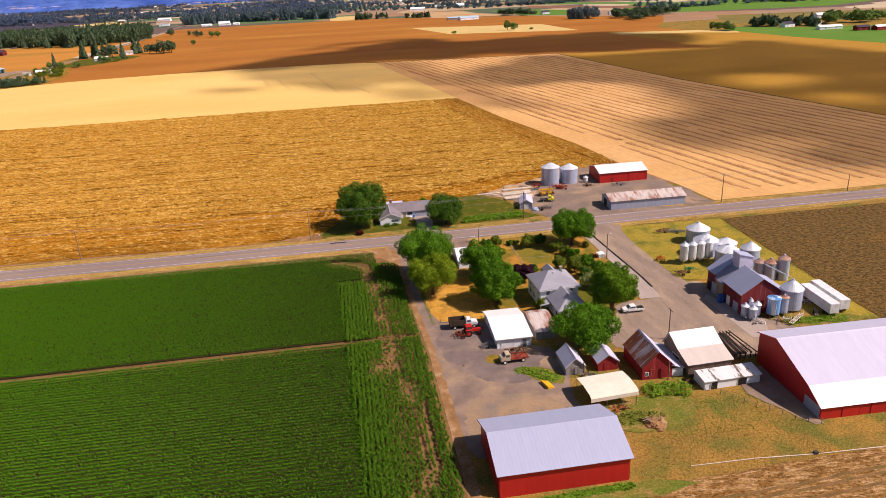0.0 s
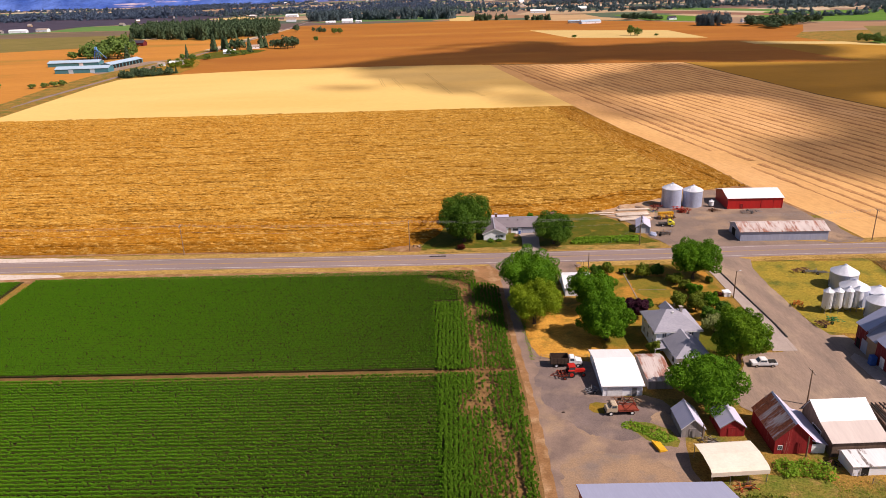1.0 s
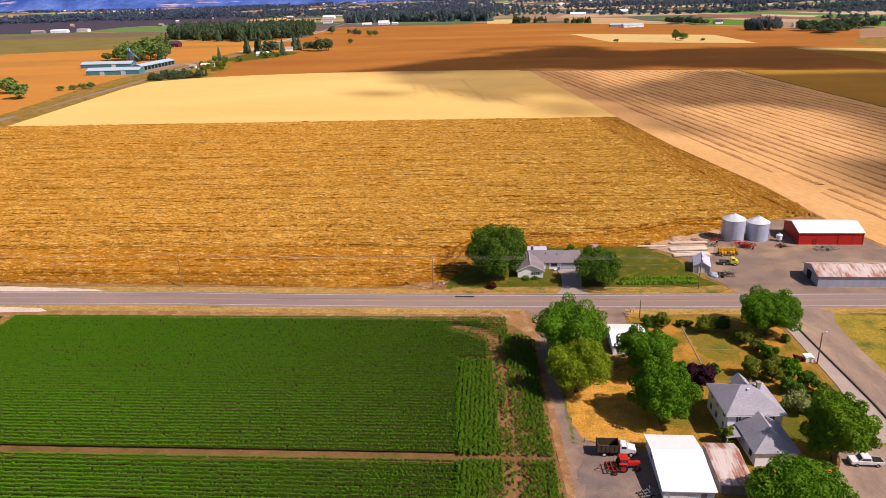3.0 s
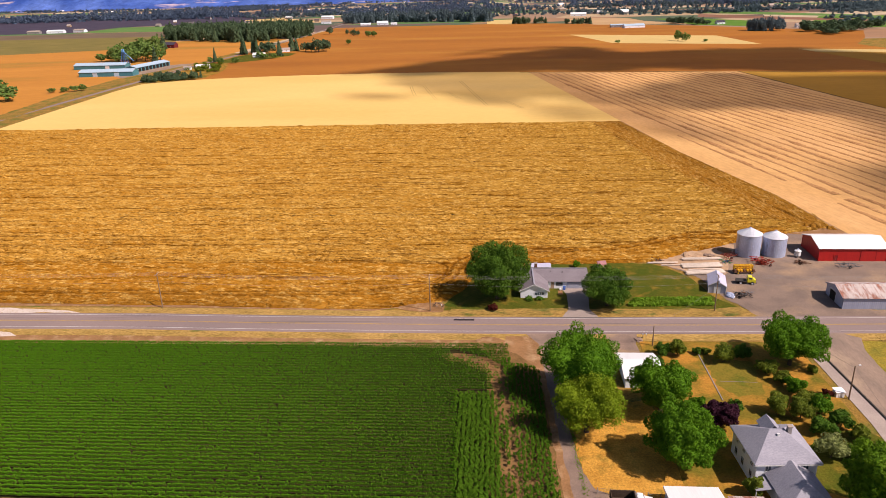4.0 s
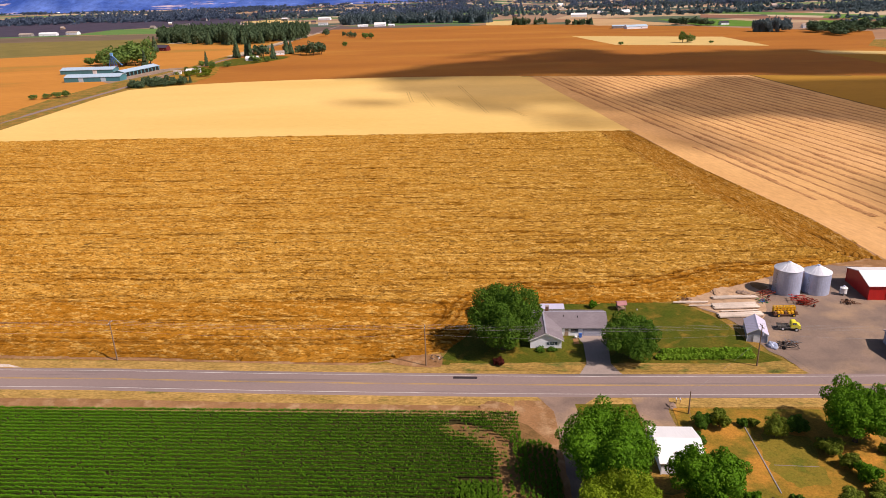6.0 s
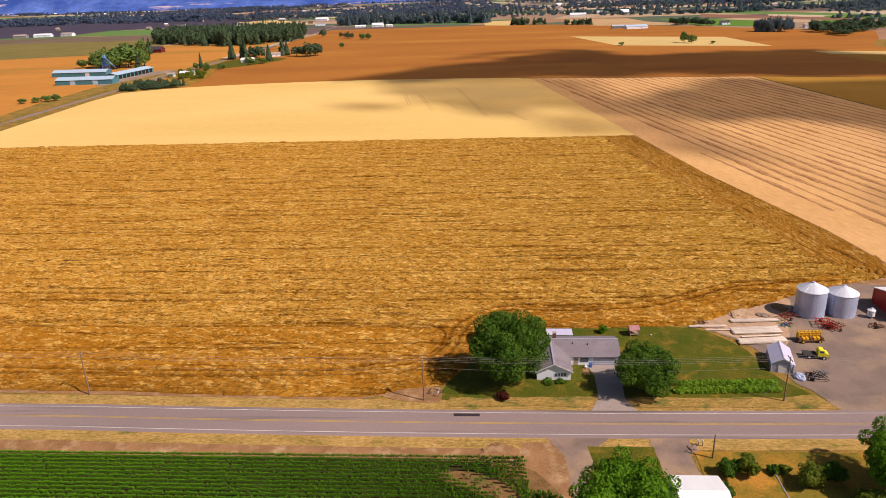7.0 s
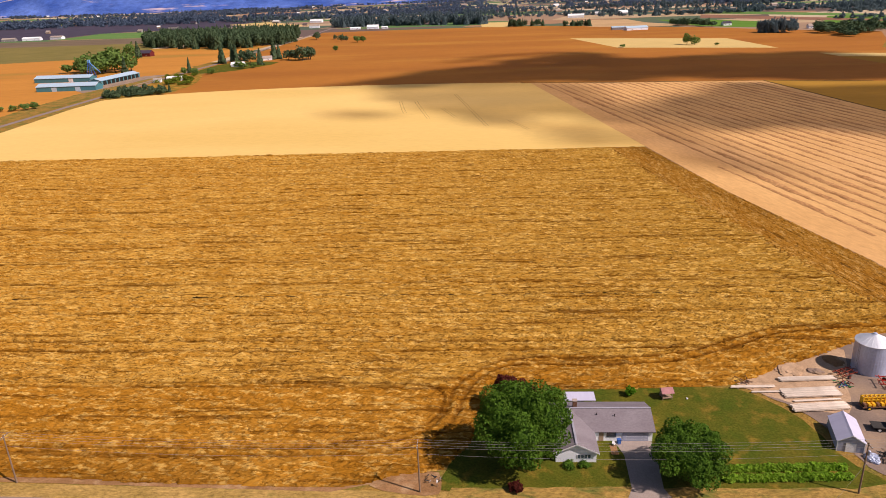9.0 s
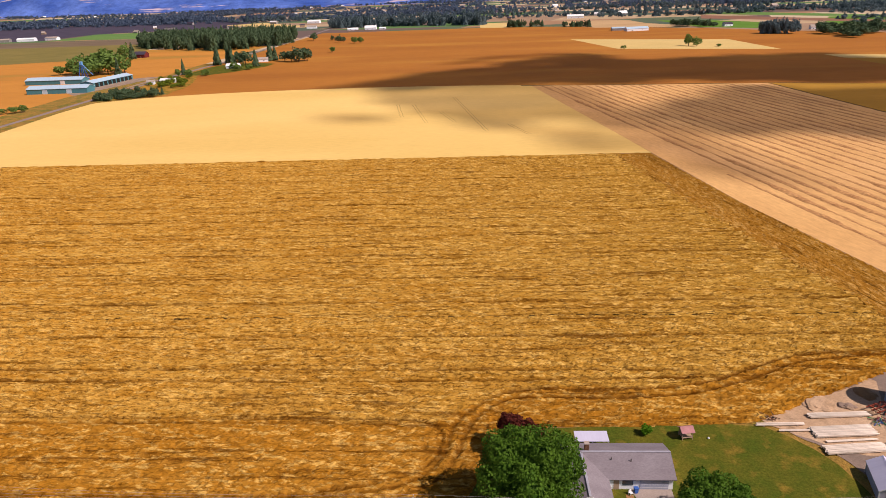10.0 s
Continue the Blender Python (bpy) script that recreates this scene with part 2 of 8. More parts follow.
M["drive"] = mat("drive_concrete", (0.36, 0.29, 0.25), (0.30, 0.245, 0.215), big=0.2, small=4.0, bump=0.2, depth=0.02, grain=0.2)
M["pale_dirt"] = mat("pale_dirt", (0.52, 0.35, 0.22), (0.42, 0.27, 0.16), big=0.2, small=3.0, third=(0.30, 0.20, 0.12), third_cut=(0.55, 0.7), third_scale=0.25, bump=0.6, depth=0.08, grain=0.3)
M["light_orange"] = mat("light_orange_field", (0.54, 0.235, 0.045), (0.46, 0.19, 0.035), big=0.01, small=0.25, stretch=(0.25, 1, 1), third=(0.34, 0.20, 0.04), third_cut=(0.56, 0.7), third_scale=0.01, bump=0.3, depth=0.2, grain=0.12)
M["lawn"] = mat("lawn", (0.064, 0.088, 0.008), (0.118, 0.106, 0.012), big=0.16, small=2.2, third=(0.24, 0.15, 0.022), third_cut=(0.53, 0.74), third_scale=0.24, bump=0.6, depth=0.1, grain=0.42)
M["garden"] = mat("garden_grass", (0.14, 0.13, 0.016), (0.34, 0.18, 0.027), big=0.11, small=2.0, third=(0.46, 0.215, 0.035), third_cut=(0.47, 0.63), third_scale=0.13, bump=0.6, depth=0.12, grain=0.35)
M["orchard"] = mat("mown_straw", (0.62, 0.32, 0.055), (0.46, 0.22, 0.035), big=0.3, small=2.2, third=(0.22, 0.16, 0.03), third_cut=(0.56, 0.72), third_scale=0.2, bump=0.7, depth=0.12, grain=0.4)
M["gravel"] = mat("gravel_yard", (0.30, 0.208, 0.155), (0.195, 0.14, 0.112), big=0.16, small=4.0, third=(0.40, 0.27, 0.155), third_cut=(0.50, 0.68), third_scale=0.09, bump=0.5, depth=0.05, grain=0.22)
M["lane"] = mat("lane_gravel", (0.325, 0.232, 0.172), (0.24, 0.178, 0.138), big=0.3, small=4.0, stretch=(1, 0.2, 1), third=(0.40, 0.29, 0.20), third_cut=(0.50, 0.68), third_scale=0.12, third_stretch=(1, 0.5, 1), bump=0.4, depth=0.04, grain=0.2)
M["dirt"] = mat("bare_dirt", (0.34, 0.18, 0.08), (0.25, 0.13, 0.055), big=0.2, small=3.0, third=(0.45, 0.285, 0.15), third_cut=(0.5, 0.7), third_scale=0.3, bump=0.6, depth=0.08, grain=0.3)
# Darker than bare soil: the shade between corn rows is in this colour.
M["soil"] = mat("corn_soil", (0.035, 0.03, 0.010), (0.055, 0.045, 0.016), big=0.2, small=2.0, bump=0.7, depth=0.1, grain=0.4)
M["pale_gravel"] = mat("pale_gravel", (0.66, 0.56, 0.48), (0.58, 0.48, 0.40), big=0.2, small=4.0, bump=0.3, depth=0.03, grain=0.2)
M["asphalt"] = mat("road_asphalt", (0.285, 0.212, 0.19), (0.245, 0.185, 0.17), big=0.08, small=6.0, stretch=(0.2, 1, 1), third=(0.15, 0.125, 0.12), third_cut=(0.58, 0.72), third_scale=0.4, third_stretch=(0.06, 1.4, 1), bump=0.2, depth=0.01, grain=0.14)
M["patch"] = mat("new_asphalt", (0.035, 0.028, 0.032), (0.05, 0.042, 0.045), small=6.0, bump=0.2, depth=0.01)
M["concrete"] = mat("concrete", (0.42, 0.34, 0.29), (0.36, 0.29, 0.25), big=0.2, small=4.0, bump=0.2, depth=0.02, grain=0.18)
M["line_white"] = mat("road_white", (0.62, 0.58, 0.55), (0.42, 0.37, 0.34), big=0.5, small=3, stretch=(0.3, 1, 1), bump=0, grain=0.2)
M["line_yellow"] = mat("road_yellow", (0.55, 0.34, 0.06), (0.40, 0.26, 0.08), big=0.5, small=3, stretch=(0.3, 1, 1), bump=0, grain=0.2)
M["wheat"] = streaked("ripe_wheat", (0.41, 0.190, 0.022), (0.555, 0.305, 0.058), (0.098, 0.032, 0.003), rusty=(0.34, 0.132, 0.009), pale=(0.63, 0.385, 0.098), drift=(0.225, 0.140, 0.024))
M["headland"] = streaked("headland_wheat", (0.29, 0.128, 0.015), (0.385, 0.185, 0.030), (0.075, 0.028, 0.004), turn=-1.78, rusty=(0.29, 0.115, 0.012), pale=(0.52, 0.30, 0.08))
M["pale_worn"] = mat("worn_barley", (0.50, 0.31, 0.10), (0.60, 0.40, 0.13), big=0.3, small=1.0, bump=0.3, depth=0.1, grain=0.2)
M["pale"] = mat("pale_barley", (0.77, 0.52, 0.175), (0.70, 0.46, 0.14), big=0.012, small=0.5, stretch=(0.3, 1, 1), bump=0.4, depth=0.15, grain=0.08)
M["orange"] = mat("ripe_orange_field", (0.395, 0.152, 0.027), (0.325, 0.119, 0.022), big=0.01, small=0.25, stretch=(0.25, 1, 1), third=(0.43, 0.190, 0.034), third_cut=(0.5, 0.7), third_scale=0.012, bump=0.3, depth=0.2, grain=0.12)
M["yellow"] = mat("yellow_field", (0.41, 0.215, 0.032), (0.35, 0.18, 0.024), big=0.01, small=0.3, stretch=(0.3, 1, 1), bump=0.3, depth=0.2, grain=0.10)
M["cream"] = mat("cream_field", (0.62, 0.44, 0.17), (0.56, 0.40, 0.15), big=0.02, small=0.3, bump=0.2, grain=0.08)
M["swathed"] = mat("swathed_ground", (0.67, 0.385, 0.148), (0.55, 0.30, 0.11), big=0.02, small=0.6, stretch=(1, 0.3, 1), turn=-0.26, third=(0.72, 0.42, 0.18), third_cut=(0.5, 0.7), third_scale=0.02, bump=0.4, depth=0.1, grain=0.16)
M["windrow"] = mat("windrow_straw", (0.42, 0.205, 0.08), (0.52, 0.275, 0.11), big=0.1, small=0.8, bump=0.9, depth=0.2, grain=0.4)
M["plough"] = mat("brown_field", (0.195, 0.112, 0.034), (0.088, 0.056, 0.017), big=1.0, small=1.9, stretch=(0.7, 1, 1), fine_stretch=(0.7, 1, 1), third=(0.29, 0.135, 0.028), third_cut=(0.50, 0.64), third_scale=0.035, third_stretch=(0.3, 1, 1), lo=0.42, hi=0.60, bump=1.0, depth=0.3, grain=0.75)
M["stubble"] = mat("stubble", (0.42, 0.235, 0.09), (0.24, 0.115, 0.030), big=0.9, small=2.4, stretch=(0.34, 1, 1), fine_stretch=(0.6, 1, 1), turn=0.03, third=(0.52, 0.32, 0.15), third_cut=(0.56, 0.64), third_scale=1.4, third_stretch=(0.18, 1, 1), lo=0.42, hi=0.56, bump=1.0, depth=0.3, grain=0.75)
M["green_dull"] = mat("dull_green_field", (0.10, 0.20, 0.05), (0.13, 0.225, 0.06), big=0.02, small=0.2, bump=0.2, grain=0.1)
M["straw_land"] = mat("tan_stubble", (0.50, 0.33, 0.17), (0.43, 0.27, 0.13), big=0.02, small=0.3, stretch=(0.3, 1, 1), bump=0.2, grain=0.1)
M["olive"] = mat("olive_field", (0.22, 0.17, 0.05), (0.17, 0.14, 0.04), big=0.02, small=0.2, bump=0.2, grain=0.1)
M["green"] = mat("green_field", (0.09, 0.20, 0.025), (0.12, 0.22, 0.035), big=0.02, small=0.2, bump=0.2, grain=0.1)
M["dark_land"] = mat("dark_field", (0.075, 0.060, 0.085), (0.055, 0.047, 0.068), big=0.02, small=0.2, bump=0.2, grain=0.1)
M["red_land"] = mat("red_brown_field", (0.27, 0.135, 0.085), (0.22, 0.11, 0.07), big=0.02, small=0.2, stretch=(0.3, 1, 1), bump=0.2, grain=0.1)
M["brown_land"] = mat("brown_bare_field", (0.19, 0.135, 0.085), (0.14, 0.10, 0.065), big=0.02, small=0.2, stretch=(0.3, 1, 1), bump=0.2, grain=0.1)
# The blue is distance haze, put into the hills' own colour.
M["hill"] = mat("hazed_wooded_hill", (0.035, 0.085, 0.33), (0.10, 0.18, 0.50), big=0.0035, small=0.02, third=(0.46, 0.36, 0.42), third_cut=(0.60, 0.63), third_scale=0.006, third_stretch=(0.35, 1.2, 1), bump=0.6, depth=8, grain=0.35)
M["leaf_green"] = leafy("leaf_green", (0.022, 0.084, 0.004), (0.124, 0.290, 0.012))
M["leaf_deep"] = leafy("leaf_deep_green", (0.014, 0.052, 0.006), (0.105, 0.215, 0.020))
M["leaf_dense"] = leafy("leaf_dense_green", (0.020, 0.078, 0.004), (0.165, 0.31, 0.014))
M["leaf_lime"] = leafy("leaf_yellow_green", (0.130, 0.200, 0.010), (0.29, 0.40, 0.020), 0.40)
M["leaf_olive"] = leafy("leaf_olive", (0.055, 0.09, 0.010), (0.20, 0.25, 0.025))
M["leaf_plum"] = leafy("leaf_plum", (0.020, 0.008, 0.014), (0.075, 0.022, 0.04))
M["leaf_red"] = leafy("leaf_dark_red", (0.045, 0.010, 0.008), (0.14, 0.03, 0.02))
M["leaf_pale"] = leafy("leaf_pale", (0.10, 0.13, 0.03), (0.36, 0.40, 0.14))
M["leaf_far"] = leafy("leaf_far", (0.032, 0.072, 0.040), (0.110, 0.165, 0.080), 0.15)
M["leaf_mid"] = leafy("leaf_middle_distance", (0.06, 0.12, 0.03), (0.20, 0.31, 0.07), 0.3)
# Next two leaf colours are lifted and blued to paint in distance haze.
M["leaf_blue"] = leafy("leaf_distance_haze", (0.085, 0.125, 0.205), (0.150, 0.205, 0.290), 0.45)
M["leaf_haze"] = leafy("leaf_middle_plain_haze", (0.088, 0.138, 0.170), (0.170, 0.235, 0.245), 0.45)
M["corn"] = leafy("corn_leaf", (0.029, 0.098, 0.003), (0.096, 0.256, 0.008), 0.07, 0.8)
M["corn_thin"] = leafy("thin_corn_leaf", (0.034, 0.086, 0.004), (0.086, 0.190, 0.010), 0.2, 0.85)
M["weed"] = leafy("weed_leaf", (0.14, 0.28, 0.02), (0.30, 0.50, 0.04), 0.45)
M["straw_tuft"] = leafy("straw_tuft", (0.30, 0.19, 0.05), (0.55, 0.36, 0.11), 0.3)
M["bark"] = mat("bark", (0.11, 0.08, 0.055), (0.07, 0.05, 0.035), big=0.8, small=6, stretch=(1, 1, 0.2), bump=0.9, depth=0.05)
M["pole_wood"] = mat("pole_wood", (0.28, 0.19, 0.125), (0.19, 0.13, 0.09), big=0.5, small=5, stretch=(1, 1, 0.1), bump=0.4, depth=0.02)
M["plank"] = mat("weathered_plank", (0.74, 0.63, 0.52), (0.60, 0.49, 0.39), big=0.5, small=3, stretch=(0.1, 1, 1), bump=0.4, depth=0.02, vary=0.12)
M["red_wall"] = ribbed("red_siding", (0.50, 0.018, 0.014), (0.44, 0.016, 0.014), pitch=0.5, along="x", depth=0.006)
# Darker copy for end walls: shade put into the red; ribs run along y.
M["red_wall_shaded"] = ribbed("red_siding_shaded", (0.44, 0.018, 0.016), (0.38, 0.016, 0.014), pitch=0.5, along="y", depth=0.006)
M["red_old"] = mat("old_red_boards", (0.30, 0.03, 0.03), (0.22, 0.025, 0.025), big=0.6, small=4, stretch=(3, 3, 0.2), third=(0.36, 0.22, 0.17), third_cut=(0.62, 0.75), third_scale=0.8, bump=0.5, depth=0.02, grain=0.25)
M["grey_roof"] = ribbed("grey_metal_roof", (0.37, 0.39, 0.53), (0.39, 0.41, 0.55), pitch=0.7, depth=0.008, rough=0.5)
M["lilac_roof"] = ribbed("pale_metal_roof", (0.56, 0.54, 0.67), (0.52, 0.50, 0.63), pitch=0.8, depth=0.005, rough=0.5)
M["white_roof"] = ribbed("white_metal_roof", (0.84, 0.84, 0.83), (0.80, 0.80, 0.79), pitch=0.8, depth=0.004, rough=0.45)
M["cream_roof"] = mat("cream_canvas", (0.74, 0.68, 0.56), (0.68, 0.61, 0.49), big=0.3, small=2, bump=0.2, grain=0.08)
M["rust_roof"] = ribbed("rusted_metal_roof", (0.60, 0.50, 0.48), (0.48, 0.38, 0.36), rust=(0.40, 0.115, 0.05), rust_cut=(0.42, 0.52), pitch=0.4, rough=0.65)
M["patched_roof"] = ribbed("patched_tin_roof", (0.76, 0.74, 0.73), (0.66, 0.64, 0.63), rust=(0.20, 0.155, 0.13), rust_cut=(0.56, 0.62), pitch=0.5, rough=0.55, depth=0.006)
M["patched_grey"] = ribbed("dull_grey_roof", (0.34, 0.34, 0.42), (0.28, 0.28, 0.34), pitch=0.7, depth=0.006, rough=0.6)
M["tan_roof"] = ribbed("tan_metal_roof", (0.62, 0.54, 0.48), (0.56, 0.48, 0.43), pitch=0.8, depth=0.006)
M["rust_light"] = ribbed("rust_streaked_roof", (0.60, 0.52, 0.48), (0.50, 0.42, 0.38), rust=(0.40, 0.16, 0.10), rust_cut=(0.48, 0.62), pitch=0.5, rough=0.6)
M["grey_wall"] = ribbed("grey_blue_siding", (0.35, 0.375, 0.48), (0.30, 0.325, 0.42), pitch=0.5, depth=0.02)
M["white_wall"] = mat("white_siding", (0.82, 0.84, 0.88), (0.76, 0.78, 0.82), big=0.4, small=3, stretch=(0.3, 0.3, 5), bump=0.3, depth=0.02, grain=0.1)
M["old_wall"] = mat("grey_boards", (0.33, 0.30, 0.29), (0.24, 0.22, 0.21), big=0.5, small=4, stretch=(3, 3, 0.2), bump=0.4, depth=0.02, grain=0.25)
M["brown_boards"] = mat("brown_weathered_boards", (0.20, 0.135, 0.10), (0.13, 0.09, 0.07), big=0.5, small=4, stretch=(3, 3, 0.2), bump=0.5, depth=0.02, grain=0.3)
M["mill_red"] = mat("weathered_mill_boards", (0.235, 0.040, 0.042), (0.165, 0.030, 0.034), big=0.5, small=4, stretch=(3, 3, 0.2), third=(0.28, 0.13, 0.12), third_cut=(0.56, 0.72), third_scale=0.7, bump=0.5, depth=0.02, grain=0.3)
M["shingle"] = mat("grey_shingles", (0.29, 0.285, 0.33), (0.35, 0.34, 0.385), big=0.3, small=4.5, stretch=(0.5, 1, 1), bump=0.5, depth=0.03, grain=0.22)
M["shingle_dark"] = mat("brown_grey_shingles", (0.20, 0.17, 0.185), (0.24, 0.21, 0.225), big=0.3, small=4.5, stretch=(0.5, 1, 1), bump=0.5, depth=0.03, grain=0.22)
M["galv"] = mat("galvanised_steel", (0.50, 0.56, 0.72), (0.40, 0.45, 0.60), big=0.35, small=2.5, stretch=(1, 1, 0.5), rough=0.42, metal=0.3, bump=0.15, depth=0.02, grain=0.15, spec=0.5)
M["galv_bright"] = mat("bright_galvanised_roof", (0.74, 0.76, 0.80), (0.66, 0.68, 0.73), big=0.4, small=3, rough=0.45, metal=0.35, bump=0.1, depth=0.02, grain=0.1)
M["white_paint"] = plain("white_paint", (0.78, 0.78, 0.78), 0.35)
M["trim"] = plain("white_trim", (0.74, 0.74, 0.74), 0.5)
M["teal_wall"] = ribbed("teal_siding", (0.06, 0.22, 0.26), (0.05, 0.18, 0.22), pitch=0.8, depth=0.02)
M["teal_roof"] = ribbed("pale_blue_roof", (0.42, 0.56, 0.66), (0.38, 0.50, 0.60), pitch=1.0, depth=0.02)
M["tan_wall"] = plain("tan_board", (0.36, 0.26, 0.18), 0.7)
M["blue_paint"] = plain("blue_paint", (0.05, 0.13, 0.42), 0.4)
M["pale_blue"] = mat("pale_blue_tank", (0.10, 0.30, 0.62), (0.16, 0.36, 0.64), big=0.5, small=2, stretch=(1, 1, 0.15), rough=0.45, third=(0.66, 0.72, 0.78), third_cut=(0.56, 0.64), third_scale=0.9, third_stretch=(1, 1, 0.1), bump=0.1, depth=0.01, grain=0.12)
M["red_paint"] = plain("red_paint", (0.50, 0.03, 0.02), 0.35)
M["red_rust"] = plain("rusty_red_iron", (0.28, 0.06, 0.035), 0.7, grain=0.35)
M["yellow_paint"] = plain("yellow_paint", (0.78, 0.43, 0.03), 0.4)
M["lemon_paint"] = plain("lemon_paint", (0.80, 0.72, 0.05), 0.35)
M["green_paint"] = plain("green_paint", (0.05, 0.24, 0.09), 0.4)
M["orange_paint"] = plain("orange_paint", (0.60, 0.16, 0.03), 0.45)
M["rust_iron"] = plain("rust_iron", (0.20, 0.10, 0.06), 0.8, grain=0.4)
M["dark_iron"] = plain("dark_iron", (0.06, 0.055, 0.05), 0.6, grain=0.3)
M["grey_iron"] = plain("grey_iron", (0.26, 0.26, 0.27), 0.5, 0.4)
M["tyre"] = plain("tyre_rubber", (0.03, 0.03, 0.03), 0.85)
M["chrome"] = plain("bright_metal", (0.6, 0.6, 0.6), 0.25, 0.9)
M["window"] = glass("window_glass")
# Near-black that paints the shade of interiors onto flat panels.
M["shadow_gap"] = plain("painted_interior_shade", (0.03, 0.028, 0.025), 0.9)
M["cable"] = plain("cable", (0.30, 0.28, 0.27), 0.6)
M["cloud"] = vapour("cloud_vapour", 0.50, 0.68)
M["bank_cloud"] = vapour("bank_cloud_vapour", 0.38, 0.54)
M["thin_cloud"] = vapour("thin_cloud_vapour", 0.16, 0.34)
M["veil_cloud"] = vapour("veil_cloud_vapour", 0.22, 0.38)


# ---------------------------------------------------------------- builders
def mesh_of(name, verts, faces, material, smooth=False):
    me = bpy.data.meshes.new(name)
    me.from_pydata([tuple(v) for v in verts] if not isinstance(verts, np.ndarray) else verts.tolist(), [], faces if not isinstance(faces, np.ndarray) else faces.tolist())
    me.materials.append(material)
    if smooth:
        me.polygons.foreach_set("use_smooth", [True] * len(me.polygons))
    me.update()
    return me


def part(name, bm, material, parent=None, label=""):
    """One bmesh as one mesh object, under a thing or a part."""
    bmesh.ops.recalc_face_normals(bm, faces=bm.faces)
    me = bpy.data.meshes.new(name)
    bm.to_mesh(me)
    bm.free()
    me.materials.append(material)
    ob = new(name, me)
    if parent:
        ob.parent = parent
    if label:
        tagged(ob, label)
    return ob


def thing(name, x, y, z=0.0, rz=0.0, label="", category="", group=""):
    ob = new(name)
    ob.empty_display_size = 0.5
    ob.matrix_basis = pose(x, y, z, 0, 0, rz)
    return tagged(ob, label, category, group)


def box(bm, x0, x1, y0, y1, z0, z1, bevel=0.0):
    v = [bm.verts.new((x, y, z)) for z in (z0, z1) for x, y in ((x0, y0), (x1, y0), (x1, y1), (x0, y1))]
    fs = [bm.faces.new([v[i] for i in q]) for q in ((3, 2, 1, 0), (4, 5, 6, 7), (0, 1, 5, 4), (1, 2, 6, 5), (2, 3, 7, 6), (3, 0, 4, 7))]
    if bevel:
        bmesh.ops.bevel(bm, geom=list({e for f in fs for e in f.edges}), offset=bevel, segments=2, profile=0.6, affect="EDGES")
    return bm


def bx(*a, bevel=0.0):
    return box(bmesh.new(), *a, bevel=bevel)


def prism(bm, pts, a, b, axis="x"):
    """A polygon pushed from a to b along an axis; its points lie in the other two axes, in order."""
    at = (lambda p, q: (q, p[0], p[1])) if axis == "x" else (lambda p, q: (p[0], q, p[1])) if axis == "y" else (lambda p, q: (p[0], p[1], q))
    lo, hi = [bm.verts.new(at(p, a)) for p in pts], [bm.verts.new(at(p, b)) for p in pts]
    n = len(pts)
    bm.faces.new(lo), bm.faces.new(hi)
    for i in range(n):
        bm.faces.new((lo[i], lo[(i + 1) % n], hi[(i + 1) % n], hi[i]))
    return bm


def slab(bm, corners, thick):
    """A plate with these upper corners."""
    c = [Vector(p) for p in corners]
    n = (c[1] - c[0]).cross(c[2] - c[0]).normalized()
    if n.z < 0:
        n = -n
    hi, lo = [bm.verts.new(p) for p in c], [bm.verts.new(p - n * thick) for p in c]
    bm.faces.new(hi), bm.faces.new(lo)
    for i in range(len(c)):
        j = (i + 1) % len(c)
        bm.faces.new((hi[i], hi[j], lo[j], lo[i]))
    return bm


def tube(bm, p, q, r0, r1=None, seg=8):
    p, q = Vector(p), Vector(q)
    r1 = r0 if r1 is None else r1
    turn = (q - p).to_track_quat("Z", "Y")
    rings = []
    for c, r in ((p, r0), (q, r1)):
        rings.append([bm.verts.new(c + turn @ Vector((r * math.cos(k * math.tau / seg), r * math.sin(k * math.tau / seg), 0))) for k in range(seg)])
    for k in range(seg):
        bm.faces.new((rings[0][k], rings[0][(k + 1) % seg], rings[1][(k + 1) % seg], rings[1][k]))
    bm.faces.new(rings[0][::-1]), bm.faces.new(rings[1])
    return bm


def tb(*a, **k):
    return tube(bmesh.new(), *a, **k)


def lathe(bm, profile, seg=32, cx=0.0, cy=0.0):
    rings = [[bm.verts.new((cx + r * math.cos(k * math.tau / seg), cy + r * math.sin(k * math.tau / seg), z)) for k in range(seg)] for r, z in profile]
    for a, b in zip(rings, rings[1:]):
        for k in range(seg):
            bm.faces.new((a[k], a[(k + 1) % seg], b[(k + 1) % seg], b[k]))
    bm.faces.new(rings[0][::-1]), bm.faces.new(rings[-1])
    return bm


def inside(px, py, poly):
    """Which of the points lie in the polygon."""
    hit = np.zeros(px.shape, bool)
    for (x0, y0), (x1, y1) in zip(poly, poly[1:] + poly[:1]):
        cross = (y0 > py) != (y1 > py)
        hit ^= cross & (px < (x1 - x0) * (py - y0) / ((y1 - y0) if y1 != y0 else 1e-9) + x0)
    return hit


def along(px, py, line):
    """Distance of the points from a line of straight pieces."""
    best = np.full(px.shape, 1e9)
    for (x0, y0), (x1, y1) in zip(line, line[1:]):
        dx, dy = x1 - x0, y1 - y0
        s = np.clip(((px - x0) * dx + (py - y0) * dy) / (dx * dx + dy * dy), 0, 1)
        best = np.minimum(best, np.hypot(px - x0 - s * dx, py - y0 - s * dy))
    return best


